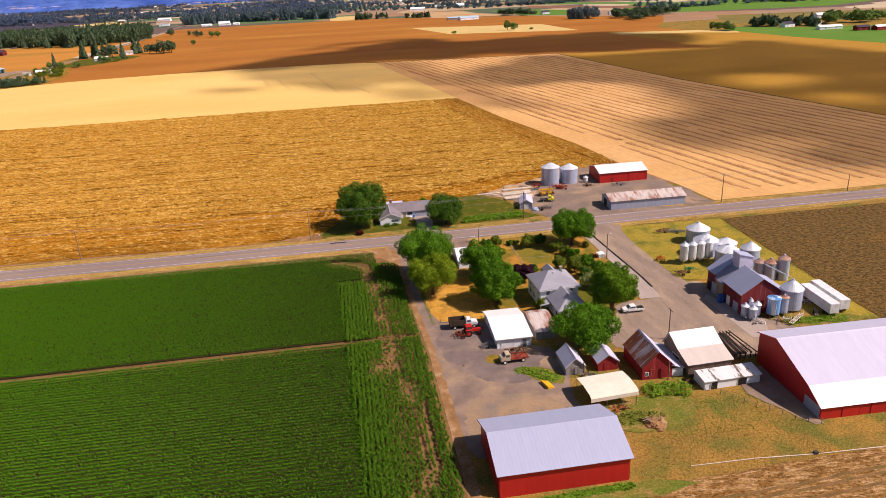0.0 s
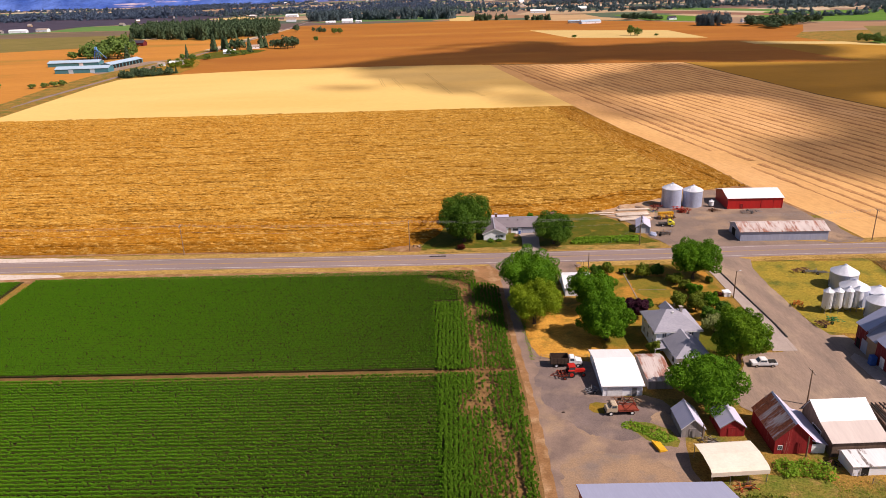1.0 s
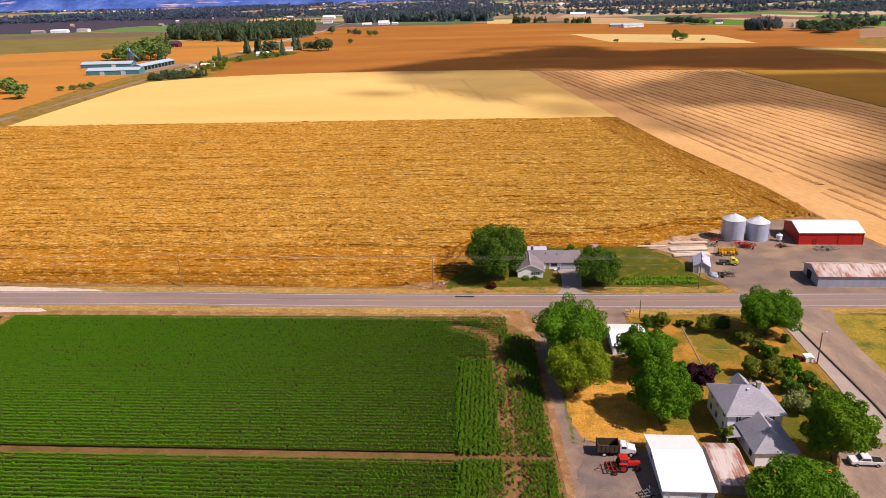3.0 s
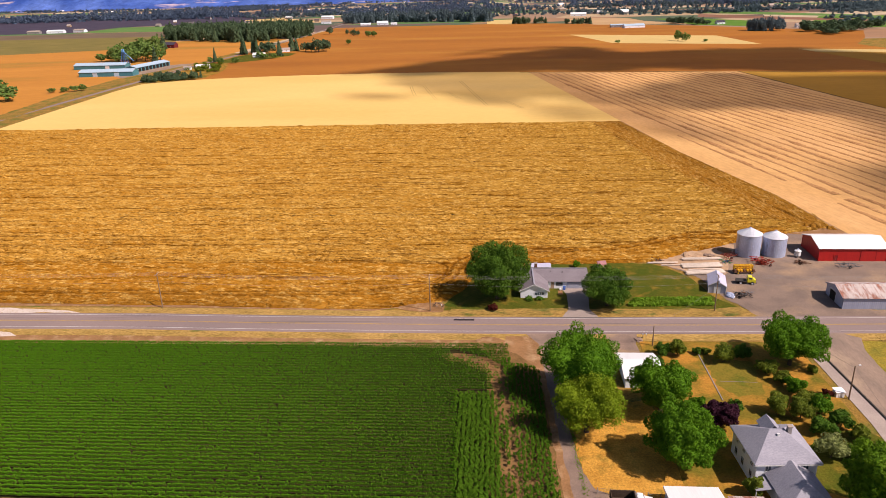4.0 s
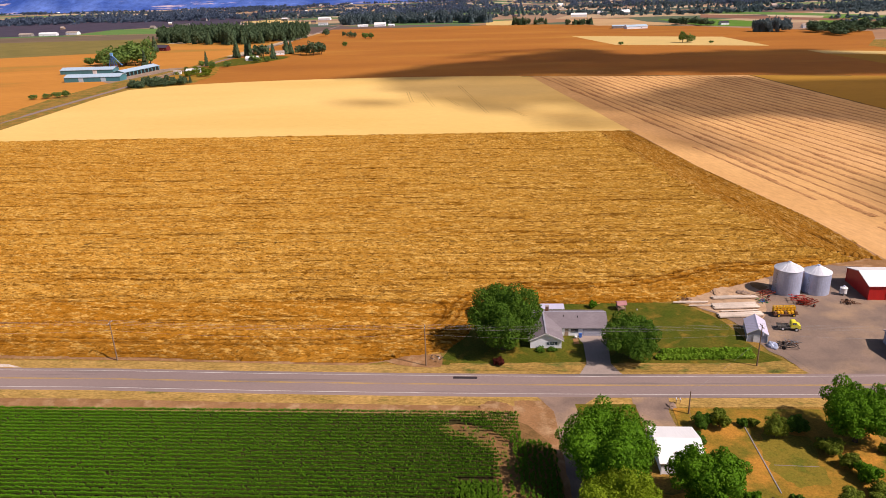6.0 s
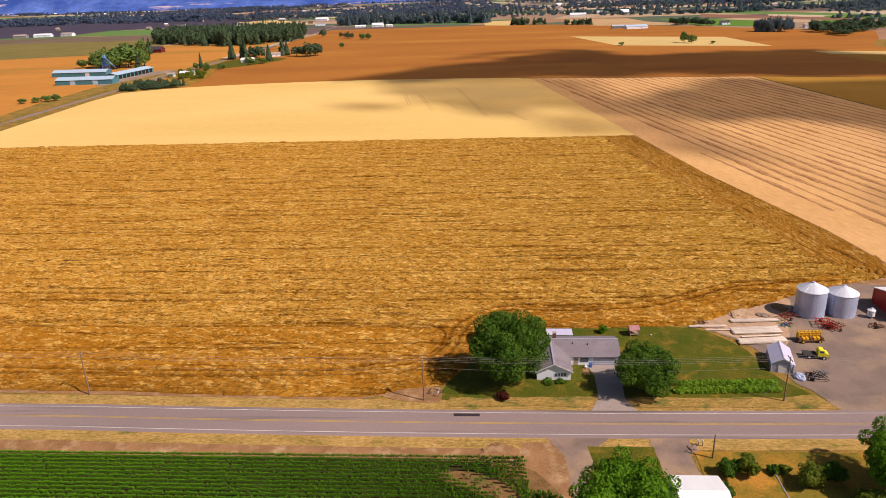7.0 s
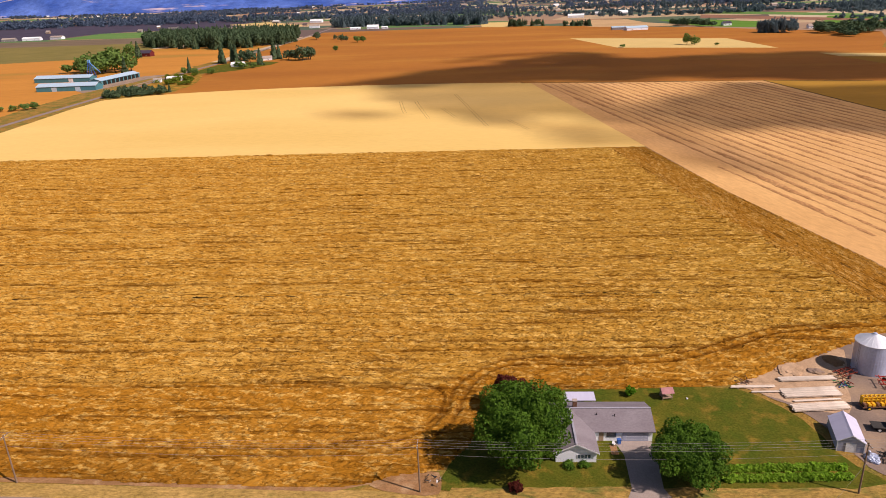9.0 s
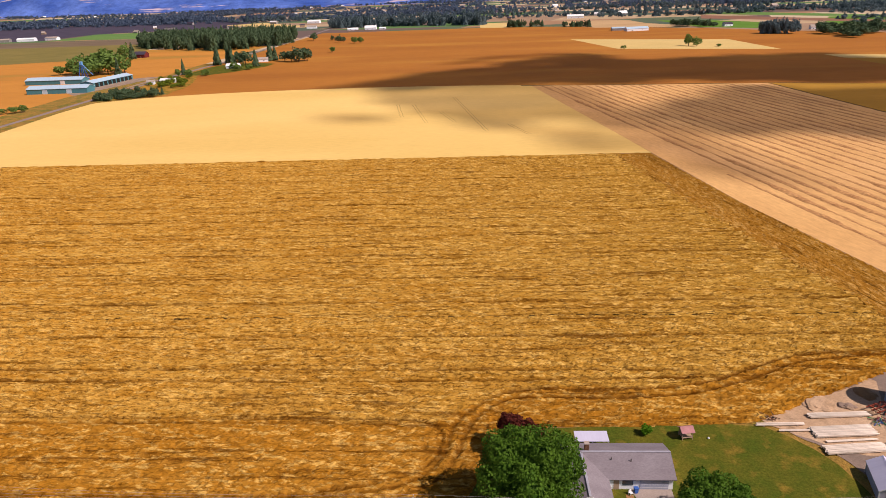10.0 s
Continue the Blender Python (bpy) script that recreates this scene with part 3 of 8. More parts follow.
def rounded(poly, k=2):
    """Cuts the corners of an outline, so that it runs in curves."""
    for _ in range(k):
        out = []
        for (x0, y0), (x1, y1) in zip(poly, poly[1:] + poly[:1]):
            out += [(0.75 * x0 + 0.25 * x1, 0.75 * y0 + 0.25 * y1), (0.25 * x0 + 0.75 * x1, 0.25 * y0 + 0.75 * y1)]
        poly = out
    return poly


def smooth_line(line, k=2):
    for _ in range(k):
        out = [line[0]]
        for (x0, y0), (x1, y1) in zip(line, line[1:]):
            out += [(0.75 * x0 + 0.25 * x1, 0.75 * y0 + 0.25 * y1), (0.25 * x0 + 0.75 * x1, 0.25 * y0 + 0.75 * y1)]
        line = out + [line[-1]]
    return line


LAID = []


def sheet(name, poly, z, material, label, category="field", kind="structure", wobble=0.0, thick=0.0):
    """A piece of ground, a little above what it lies on. wobble: how unevenly its border runs, in metres."""
    pts = []
    LAID.append(name)
    z += 0.0006 * len(LAID)   # no two sheets in one plane
    for (x0, y0), (x1, y1) in zip(poly, poly[1:] + poly[:1]):
        n = max(1, int(math.hypot(x1 - x0, y1 - y0) / (0.6 if wobble >= 1 else 1.5))) if wobble else 1
        for i in range(n):
            x, y = x0 + (x1 - x0) * i / n, y0 + (y1 - y0) * i / n
            w = Vector((0, 0, 0)) if not wobble else noise.noise_vector(Vector((x * 0.23, y * 0.23, z * 40))) + 0.4 * noise.noise_vector(Vector((x * 0.7, y * 0.7, 5))) + (0.12 * noise.noise_vector(Vector((x * 2.1, y * 2.1, 8))) if wobble >= 1 else Vector((0, 0, 0)))
            pts.append((x + wobble * w.x, y + wobble * w.y))
    bm = bmesh.new()
    if thick:
        prism(bm, pts, z - thick, z, "z")
    else:
        f = bm.faces.new([bm.verts.new((x, y, z)) for x, y in pts])
        bm.normal_update()
        bmesh.ops.triangulate(bm, faces=[f])
    ob = part(name, bm, material)
    return tagged(ob, label, category, "", kind)


# foliage by arrays: leaf cards round centres
RNG = np.random.default_rng(7)


def cards(centres, normals, size, aspect=0.65, droop=0.15):
    """A bent leaf clump at each centre, facing its normal: verts and quads."""
    n = len(centres)
    normals = normals / np.maximum(np.linalg.norm(normals, axis=1, keepdims=True), 1e-6)
    rnd = RNG.normal(size=(n, 3))
    u = np.cross(normals, rnd)
    u /= np.maximum(np.linalg.norm(u, axis=1, keepdims=True), 1e-6)
    w = np.cross(normals, u)
    size = np.asarray(size).reshape(-1, 1) * np.ones((n, 1))
    a, b = u * size, w * size * aspect
    sag = np.array([[0, 0, -1.0]]) * size * droop
    V = np.stack([centres - a, centres - b * 1.0 + sag, centres + a, centres + b + sag], 1).reshape(-1, 3)
    F = np.arange(4 * n).reshape(-1, 4)
    return V, F


def crown_points(lobes, count, jitter=0.12):
    """Points over the outside of a cluster of ellipsoids (x, y, z, rx, ry, rz), with the ways out from them."""
    lobes = np.array(lobes, float)
    area = lobes[:, 3] * lobes[:, 4] + lobes[:, 3] * lobes[:, 5]
    pick = RNG.choice(len(lobes), size=count, p=area / area.sum())
    d = RNG.normal(size=(count, 3))
    d /= np.linalg.norm(d, axis=1, keepdims=True)
    L = lobes[pick]
    r = 1.0 + RNG.normal(size=(count, 1)) * jitter
    P = L[:, :3] + d * L[:, 3:] * r
    keep = np.ones(count, bool)
    for l in lobes:
        q = (P - l[:3]) / l[3:]
        keep &= (q ** 2).sum(1) > 0.55
    return P[keep], (d / L[:, 3:])[keep]


def lobes_of(height, width, base=0.25, count=11, seed=1, squash=1.0, pointed=0.0, lump=1.0):
    """A few great masses, each set with many small uneven lobes. Gives the lobes, and the masses."""
    r = random.Random(seed)
    cz, hz = height * (base + 1) / 2, height * (1 - base) / 2
    k = 3 + int(count / 6 / lump ** 2)
    masses, small = [], []
    for i in range(k):
        a = i * 2.399 + r.uniform(-0.5, 0.5)
        t = -0.6 + 1.3 * (i + 0.5) / k
        wide = math.sqrt(max(0.08, 1 - (t * 0.85) ** 2)) * (1 - pointed * max(0, t))
        R = width * 0.5 * r.uniform(0.48, 0.64) * lump
        off = max(0.0, width * 0.5 * wide - R) * r.uniform(0.75, 1.15)
        masses.append((off * math.cos(a), off * math.sin(a), cz + t * hz * 0.52, R, R, min(R * 1.05, hz * 0.62) * squash))
    for mx, my, mz, R, _, Rz in masses:
        n = max(4, int(count * 3.0 / k))
        for j in range(n):
            zz = 1 - 1.65 * (j + 0.5) / n
            a = j * 2.399 + r.uniform(-0.5, 0.5)
            rr = math.sqrt(max(0.0, 1 - zz * zz))
            d = r.uniform(0.70, 0.98)
            s = R * r.uniform(0.24, 0.44)
            small.append((mx + rr * math.cos(a) * R * d, my + rr * math.sin(a) * R * d, max(s * 0.6 + 0.1, min(height - s * 0.5, mz + zz * Rz * d)), s, s, s * r.uniform(0.7, 1.15)))
    return small, [(x, y, z, a * 0.80, b * 0.80, c * 0.80) for x, y, z, a, b, c in masses]


def tree(name, x, y, height, width, leaf, label, seed=1, base=0.2, leaves=6000, size=0.31, count=13, pointed=0.0, category="tree", group="", trunk=0.035, z=0.0, loose=0.09, lump=1.0):
    """A trunk with limbs, and a crown of leaf clumps over uneven lobes."""
    r = random.Random(seed)
    ob = thing(name, x, y, z, r.uniform(0, 360), label, category, group)
    bm = bmesh.new()
    tr = height * trunk
    top = Vector((r.uniform(-0.3, 0.3), r.uniform(-0.3, 0.3), height * (base + 0.28)))
    tube(bm, (0, 0, -0.05), (0, 0, 0.25), tr * 1.5, tr * 1.08, 10)
    tube(bm, (0, 0, 0.2), top, tr * 1.08, tr * 0.6, 10)
    small, masses = lobes_of(height, width, base, count, seed, pointed=pointed, lump=lump)
    lobes = small + masses
    for l in masses + small[::5]:
        start = Vector((0, 0, height * r.uniform(base * 0.7, base + 0.25)))
        tube(bm, start, Vector(l[:3]) * 0.92 + Vector((0, 0, -0.1 * l[5])), tr * 0.4, tr * 0.1, 6)
    part("trunk", bm, M["bark"], ob)
    P, N = crown_points(lobes, int(leaves * 3.4), loose)
    V, F = cards(P, N + RNG.normal(size=P.shape) * np.linalg.norm(N, axis=1, keepdims=True) * 0.5, RNG.uniform(0.6, 1.35, len(P)) * size * 0.70)
    core = bmesh.new()
    for l in masses:
        m = Matrix.Translation(l[:3]) @ Matrix.Diagonal([q * (0.86 - 0.7 * loose) for q in l[3:6]] + [1])
        bmesh.ops.create_icosphere(core, subdivisions=2, radius=1.0, matrix=m)
    for v in core.verts:
        v.co += noise.noise_vector(v.co * 1.3) * 0.25
    cv = np.array([v.co[:] for v in core.verts])
    core.verts.index_update()
    cf = [[q.index + len(V) for q in f.verts] for f in core.faces]
    core.free()
    me = mesh_of("crown", np.vstack([V, cv]), F.tolist() + cf, leaf)
    crown = new("crown", me)
    crown.parent = ob
    return ob


# ---------------------------------------------------------------- the land
def far_sheet():
    bm = bmesh.new()
    ring = [(-6200, -3500), (6200, -3500), (6200, 7000), (-6200, 7000)]
    bm.faces.new([bm.verts.new((x, y, -0.06)) for x, y in ring])
    return tagged(part("ground", bm, M["far_land"]), "patchwork of distant gold, brown and green farmland", "ground", "", "structure")


far_sheet()
ROAD_W = 4.7


def road_y(x):
    """The road's middle: nearly straight, easing north away from the farm."""
    return 228.3 + 1.4 * min(1.0, (abs(x - 5) / 95.0) ** 2)


def strip(name, x0, x1, off0, off1, z, material, label, category, thick=0.0, step=6.0, kind="structure"):
    """A band that follows the road between two offsets from its middle."""
    n = max(2, int(abs(x1 - x0) / step))
    xs = [x0 + (x1 - x0) * i / n for i in range(n + 1)]
    bm = bmesh.new()
    rows = [[bm.verts.new((x, road_y(x) + o, z)) for x in xs] for o in (off0, off1)]
    for i in range(n):
        bm.faces.new((rows[0][i], rows[0][i + 1], rows[1][i + 1], rows[1][i]))
    if thick:
        low = [[bm.verts.new((v.co.x, v.co.y + s, z - thick)) for v in row] for row, s in zip(rows, (-0.25, 0.25))]
        for i in range(n):
            bm.faces.new((low[0][i], low[0][i + 1], rows[0][i + 1], rows[0][i]))
            bm.faces.new((rows[1][i], rows[1][i + 1], low[1][i + 1], low[1][i]))
    return tagged(part(name, bm, material), label, category, "", kind)


# broad fields
sheet("home_ground", [(-700, -60), (900, -60), (900, 1100), (-700, 1100)], 0.0, M["paddock"], "dry brown paddock and farm ground", "ground")
sheet("orange_field", [(-352, 760), (-352, 1720), (60, 1720), (200, 1640), (385, 1480), (448, 1392), (505, 1328), (580, 1252), (520, 1120), (462, 1018), (470, 940), (372, 973), (395, 723), (315, 742), (236, 762), (30, 790)], 0.02, M["orange"], "broad orange-brown field of ripe grain")
sheet("orange_field", [(-900, 560), (-370, 560), (-372, 1040), (-560, 1240), (-800, 1150)], 0.02, M["light_orange"], "orange field beyond the side road")
sheet("orange_field", [(-620, 1235), (-375, 1050), (-372, 1400), (-600, 1395)], 0.02, M["light_orange"], "small orange field before the dark woods")
sheet("olive_field", [(-1300, 1100), (-800, 1150), (-560, 1240), (-640, 1640), (-1300, 1560)], 0.02, M["olive"], "olive-green fallow field")
sheet("dark_field", [(-1800, 1560), (-640, 1560), (-700, 1740), (-1800, 1760)], 0.02, M["brown_land"], "brown bare field")
sheet("green_field", [(-1010, 1790), (-640, 1730), (-610, 1930), (-720, 2080), (-1010, 2020)], 0.03, M["green_dull"], "green strip of pasture")
sheet("cream_field", [(-780, 2300), (-674, 2400), (-450, 2045), (-560, 2090)], 0.03, M["cream"], "pale mown field beyond the wood")
sheet("cream_field", [(-12, 1915), (-10, 1722), (46, 1690), (52, 1895)], 0.035, M["cream"], "pale field behind the tree belt")
sheet("cream_field", [(180, 1880), (320, 1840), (330, 1690), (400, 1520), (215, 1590), (165, 1700)], 0.033, M["straw_land"], "tan stubble field in the plain")
sheet("dark_field", [(-2300, 1800), (-1030, 1800), (-1030, 2040), (-700, 2120), (-760, 2700), (-2300, 2700)], 0.02, M["dark_land"], "dark bare field far out on the plain")
sheet("pale_field", rounded([(-340, 516), (-346, 600), (-354, 705), (-352, 752), (-318, 776), (-290, 788), (-234, 800), (-142, 808), (-40, 804), (38, 792), (38, 791), (84, 516), (83, 515.5), (-339, 515.5)], 1), 0.05, M["pale"], "smooth pale yellow field of ripe barley")
sheet("yellow_field", [(234, 764), (262, 531), (300, 345), (313, 238), (980, 238), (980, 480), (640, 630), (546, 666), (518, 777), (510, 882), (482, 930), (372, 973), (395, 723), (315, 742)], 0.05, M["yellow"], "brown-yellow field of ripe grain")
# Sunlight on the yellow field's far edge, laid as a cream sheet.
sheet("sunlit_field_strip", [(372, 975), (482, 932), (512, 884), (503, 862), (468, 898), (376, 935)], 0.07, M["cream"], "sunlit far strip of the yellow field, painted cream")
sheet("cream_field", [(133, 1316), (174, 1121), (356, 1050), (347, 1218)], 0.05, M["cream"], "cream-coloured mown field with a lone tree")
sheet("green_field", [(370, 1775), (460, 1725), (556, 1540), (504, 1404), (450, 1440), (389, 1510)], 0.05, M["green"], "bright green distant field")
sheet("brown_field", [(512, 1940), (728, 1537), (697, 1476), (470, 1792)], 0.045, M["red_land"], "red-brown bare field in the plain")
sheet("dark_field", [(571, 2150), (811, 1698), (772, 1622), (527, 1995)], 0.044, M["green_dull"], "dull green field in the plain")
sheet("green_field", [(510, 923), (552, 943), (590, 890), (800, 800), (1300, 640), (1300, 400), (980, 480), (640, 630), (546, 666), (518, 777), (510, 882)], 0.045, M["green"], "bright green pasture beside a pale farm")
sheet("swathed_field", [(84, 515), (99, 425), (118, 345), (124, 300), (133, 262), (136, 239), (312, 239), (300, 345), (262, 531), (234, 762), (38, 791)], 0.05, M["swathed"], "pink-tan field laid out in rows of cut straw")
sheet("green_field", [(560, 1000), (1400, 760), (1500, 900), (640, 1180)], 0.03, M["olive"], "olive-green strip of far pasture")
sheet("green_field", [(530, 1345), (900, 1250), (1400, 1500), (700, 1700)], 0.03, M["green"], "broad green far pasture")
sheet("field_margin", [(233.2, 763), (261.4, 531), (299.4, 345), (312, 240), (314.4, 240), (301.6, 345), (263.6, 531), (235.4, 763)], 0.06, M["plough"], "dark unploughed margin between two fields", "ground", wobble=0.4)
sheet("field_margin", [(30, 789), (110, 776), (236, 761), (315, 741), (315, 743.5), (236, 764.5), (110, 780), (30, 793)], 0.06, M["plough"], "dark margin at the end of the cut rows", "ground", wobble=0.5)
sheet("brown_field", [(128, 219), (127, 171), (127.5, 130), (140, 60), (900, 60), (900, 216), (330, 219)], 0.04, M["plough"], "dark brown field of rough stubble")
sheet("stubble_field", [(-20, -50), (500, -50), (500, 97), (92, 96), (57, 94.6), (44, 93.5), (-20, 88)], 0.05, M["stubble"], "pale stubble field with combine tracks", wobble=0.5)
for y0, y1 in ((88.6, 90.9), (87.2, 89.5), (85.0, 87.3), (81.0, 83.2)):
    sheet("wheel_track", [(46, y0 - 0.36), (68, y0 + 0.55), (96, y1 + 0.2), (150, y1 + 2.6), (150, y1 + 3.3), (96, y1 + 0.9), (68, y0 + 1.2), (46, y0 + 0.3)], 0.055, M["track_soil"], "dark wheel track pressed into the stubble", "track", wobble=0.25)

# the crop of ripe wheat: a relief with streaks, tracks and a worn border
WHEAT = [(-345, 246), (-180, 242), (-104, 239.8), (-86, 239.8), (-67, 238.3), (-31, 237.4), (-25, 238.5), (-20, 240.8), (-11.0, 242.6), (-6.0, 250), (-3.6, 258), (-2.6, 266), (0, 269.8), (12, 270.7),
         (30, 270.9), (50.5, 272.1), (58.5, 275.8), (64.6, 279.8), (74.6, 284.8), (84.4, 290.3), (95, 296.4), (116, 303), (123, 302), (118, 345), (99, 425), (83.5, 514.5), (-338, 514.5)]
SEAM = [(104, 316), (98, 345), (80, 425), (66, 514.5)]
RAGGED = [(x + 2.6 * noise.noise(Vector((y * 0.11, 2, 0))) + 1.6 * noise.noise(Vector((y * 0.37, 7, 0))), y) for y in range(512, 318, -3) for x in [float(np.interp(y, [316, 345, 425, 515], [104, 98, 80, 66]))]]
WHEAT_E = [(116, 304), (123, 302), (118, 345), (99, 425), (83.5, 514.5), (66, 514.5)] + RAGGED + [(104, 316)]
LOOP = [(-106, 249.5), (-60, 248.6), (-37.6, 249.3), (-27, 249.7), (-19, 251.8), (-14.5, 255.6), (-11.2, 261.7), (-10.4, 270.5), (-6.5, 276.8), (-1, 282.8), (3.2, 284.5), (10.3, 285), (24.3, 284.6), (38.3, 285.7), (47.1, 287.6), (55.5, 292.6), (67.6, 299.1), (78.7, 301.3), (93.6, 302.1)]
TRACKS = [smooth_line([(-345, 255), (-180, 251.5)] + LOOP),
          smooth_line([(-345, 252.5), (-180, 249), (-106, 247), (-60, 246), (-37, 246.7), (-26, 247.1), (-17.2, 249.6), (-12, 254), (-8.8, 261), (-7.6, 269.4), (-3.8, 276.3), (0.3, 280.2), (3.6, 281.8), (10.1, 281.9), (23.8, 281.4), (37.6, 282.2), (47.8, 285), (59.3, 291), (69.9, 297.2), (85.3, 299.6), (101.7, 300.8)]),
          smooth_line([(-345, 277), (-106, 273.8), (-40, 273.4), (-19, 273), (-13, 270.8), (-11.9, 266), (-13, 260), (-17, 255.4), (-24, 252.4), (-34, 250.6)]),
          [(-345, 275), (-106, 271.9), (-22, 271.5)], [(-345, 291), (-30, 288.2), (42, 289.4)], [(-345, 296.4), (-30, 293.6), (50, 292.8)]]
TRACKS += [[(-345, y + 2.5), (-30, y), (float(np.interp(y, [300, 345, 425, 515], [100, 95, 78, 64])), y + 0.4)] for y in (310.4, 331.4, 349.6, 369.4, 388.4, 408.6, 428.2, 448.4, 468.6, 490.2)]
# the passes round the field's edge stand upright and redder
UPRIGHT = [(-345, 240), (-345, 276), (-106, 273), (-24, 272.4), (-13, 271)] + LOOP[8:] + [(104, 303), (104, 270), (60, 262), (-5, 235), (-60, 230)]


def fbm(x, y, octaves, seed):
    """Smooth random relief on a grid of places, by value noise."""
    out, amp = np.zeros(x.shape), 1.0
    rng = np.random.default_rng(seed)
    table = rng.random((257, 257))
    for _ in range(octaves):
        xi, yi = np.floor(x).astype(int), np.floor(y).astype(int)
        fx, fy = x - xi, y - yi
        fx, fy = fx * fx * (3 - 2 * fx), fy * fy * (3 - 2 * fy)
        g = lambda a, b: table[(xi + a) % 257, (yi + b) % 257]
        out += amp * ((g(0, 0) * (1 - fx) + g(1, 0) * fx) * (1 - fy) + (g(0, 1) * (1 - fx) + g(1, 1) * fx) * fy - 0.5)
        x, y, amp = x * 2.03 + 17, y * 2.03 + 31, amp * 0.55
    return out


def crop(name, poly, holes, dx, dy, top, material, label, tracks, border, turn=0.0, level=(), relief=1.0, tuck=None):
    lo, hi = np.min(poly, 0), np.max(poly, 0)
    xs, ys = np.arange(lo[0], hi[0] + dx, dx), np.arange(lo[1], hi[1] + dy, dy)
    X, Y = np.meshgrid(xs, ys)
    X = X + (RNG.random(X.shape) - 0.5) * dx * 0.5
    Y = Y + (RNG.random(Y.shape) - 0.5) * dy * 0.5
    ok = inside(X, Y, poly)
    for h in holes:
        ok &= ~inside(X, Y, h)
    c, s = math.cos(turn), math.sin(turn)
    U, W = c * X + s * Y, -s * X + c * Y
    Z = top + relief * (0.30 * fbm(U * 0.10, W * 0.8, 4, 3) + 0.55 * fbm(U * 0.5, W * 1.1, 2, 5) + (RNG.random(X.shape) - 0.5) * 0.30)
    worn = np.zeros(X.shape)
    for k, line in enumerate(tracks):
        d = along(X, Y, line)
        broken = np.clip(0.75 + 1.5 * fbm(X * 0.06, Y * 0.06, 3, 11), 0, 1)
        deep = np.where(X > 0, 1.0, 0.72) if k < 2 else 0.8
        worn = np.maximum(worn, deep * np.clip(1.5 - d / (0.55 if k < 2 else 0.42), 0, 1) * np.maximum(broken, 0.85 if k < 2 else 0.5))
    # drill rows beside the curving track
    if holes:
        d = along(X, Y, LOOP)
        rows = np.clip(2.2 * np.sin(d * math.tau / 1.9) - 0.4, 0, 1) * inside(X, Y, UPRIGHT) * (X > -16) * (X < 70) * (d < 16)
        worn = np.maximum(worn, 0.42 * rows * np.clip(0.7 + 1.4 * fbm(X * 0.1, Y * 0.1, 2, 13), 0, 1))
    Z -= worn * 0.55
    rim = along(X, Y, border)
    worn = np.maximum(worn, 0.30 * np.clip(1.3 - rim / 11, 0, 1) * np.clip(0.7 + 1.6 * fbm(X * 0.05, Y * 0.12, 3, 17), 0, 1))
    Z = np.maximum(Z, 0.06)
    q = ok[:-1, :-1] & ok[1:, :-1] & ok[:-1, 1:] & ok[1:, 1:]
    idx = np.arange(X.size).reshape(X.shape)
    F = np.stack([idx[:-1, :-1][q], idx[:-1, 1:][q], idx[1:, 1:][q], idx[1:, :-1][q]], 1)
    used = np.zeros(X.size, bool)
    used[F.ravel()] = True
    # the border drops to the soil
    cnt = np.zeros(X.size, int)
    np.add.at(cnt, F.ravel(), 1)
    edge = used & (cnt < 4)
    Zf = Z.ravel().copy()
    for line in level:
        seam = along(X, Y, line).ravel() < 11.0
        if tuck is not None:
            Zf[edge & seam] = tuck   # its edge dips below the other crop
        edge &= ~seam
    Zf[edge] = 0.11
    remap = np.cumsum(used) - 1
    V = np.stack([X.ravel(), Y.ravel(), Zf], 1)[used]
    me = mesh_of(name, V, remap[F], material)
    at = me.attributes.new("worn", "FLOAT", "POINT")
    at.data.foreach_set("value", worn.ravel()[used].astype(np.float32))
    soft_x, soft_y = X + 3.0 * fbm(X * 0.2, Y * 0.2, 3, 41), Y + 2.2 * fbm(X * 0.15, Y * 0.4, 3, 43)
    at = me.attributes.new("upright", "FLOAT", "POINT")
    at.data.foreach_set("value", inside(soft_x, soft_y, UPRIGHT).ravel()[used].astype(np.float32))
    ob = new(name, me)
    return tagged(ob, label, "crop", "", "stuff")


SPLIT = [(-345, 322), (104, 322)]
crop("ripe_wheat", [p for p in WHEAT if p[1] < 322] + [(122, 322), (-345, 322)], [WHEAT_E], 0.62, 0.42, 0.62, M["wheat"], "ripe golden wheat with curving wheel tracks near the road", TRACKS, WHEAT[:22], level=[SEAM, SPLIT])
crop("ripe_wheat", [(-345, 321.6), (122, 321.6)] + [p for p in WHEAT if p[1] > 322], [WHEAT_E], 1.2, 0.48, 0.62, M["wheat"], "ripe golden wheat with long streaks and straight tracks", TRACKS, WHEAT[:22], level=[SEAM, SPLIT])
crop("headland_wheat", [(x - 3.6 if i > 4 else x, y) for i, (x, y) in enumerate(WHEAT_E)], [], 0.8, 1.2, 0.70, M["headland"], "darker brown headland strip of standing wheat", [], WHEAT[22:26], 1.78, [SEAM], 0.28, 0.2)
sheet("wheat_soil", [(-346, 241), (-104, 239), (-31, 236.6), (-11, 243), (-7, 270), (50, 272.6), (84, 291), (95, 297), (134, 262), (124, 302), (118, 346), (84, 515.4), (-340, 515.4)], 0.03, M["dirt"], "dry soil under the wheat", "ground")

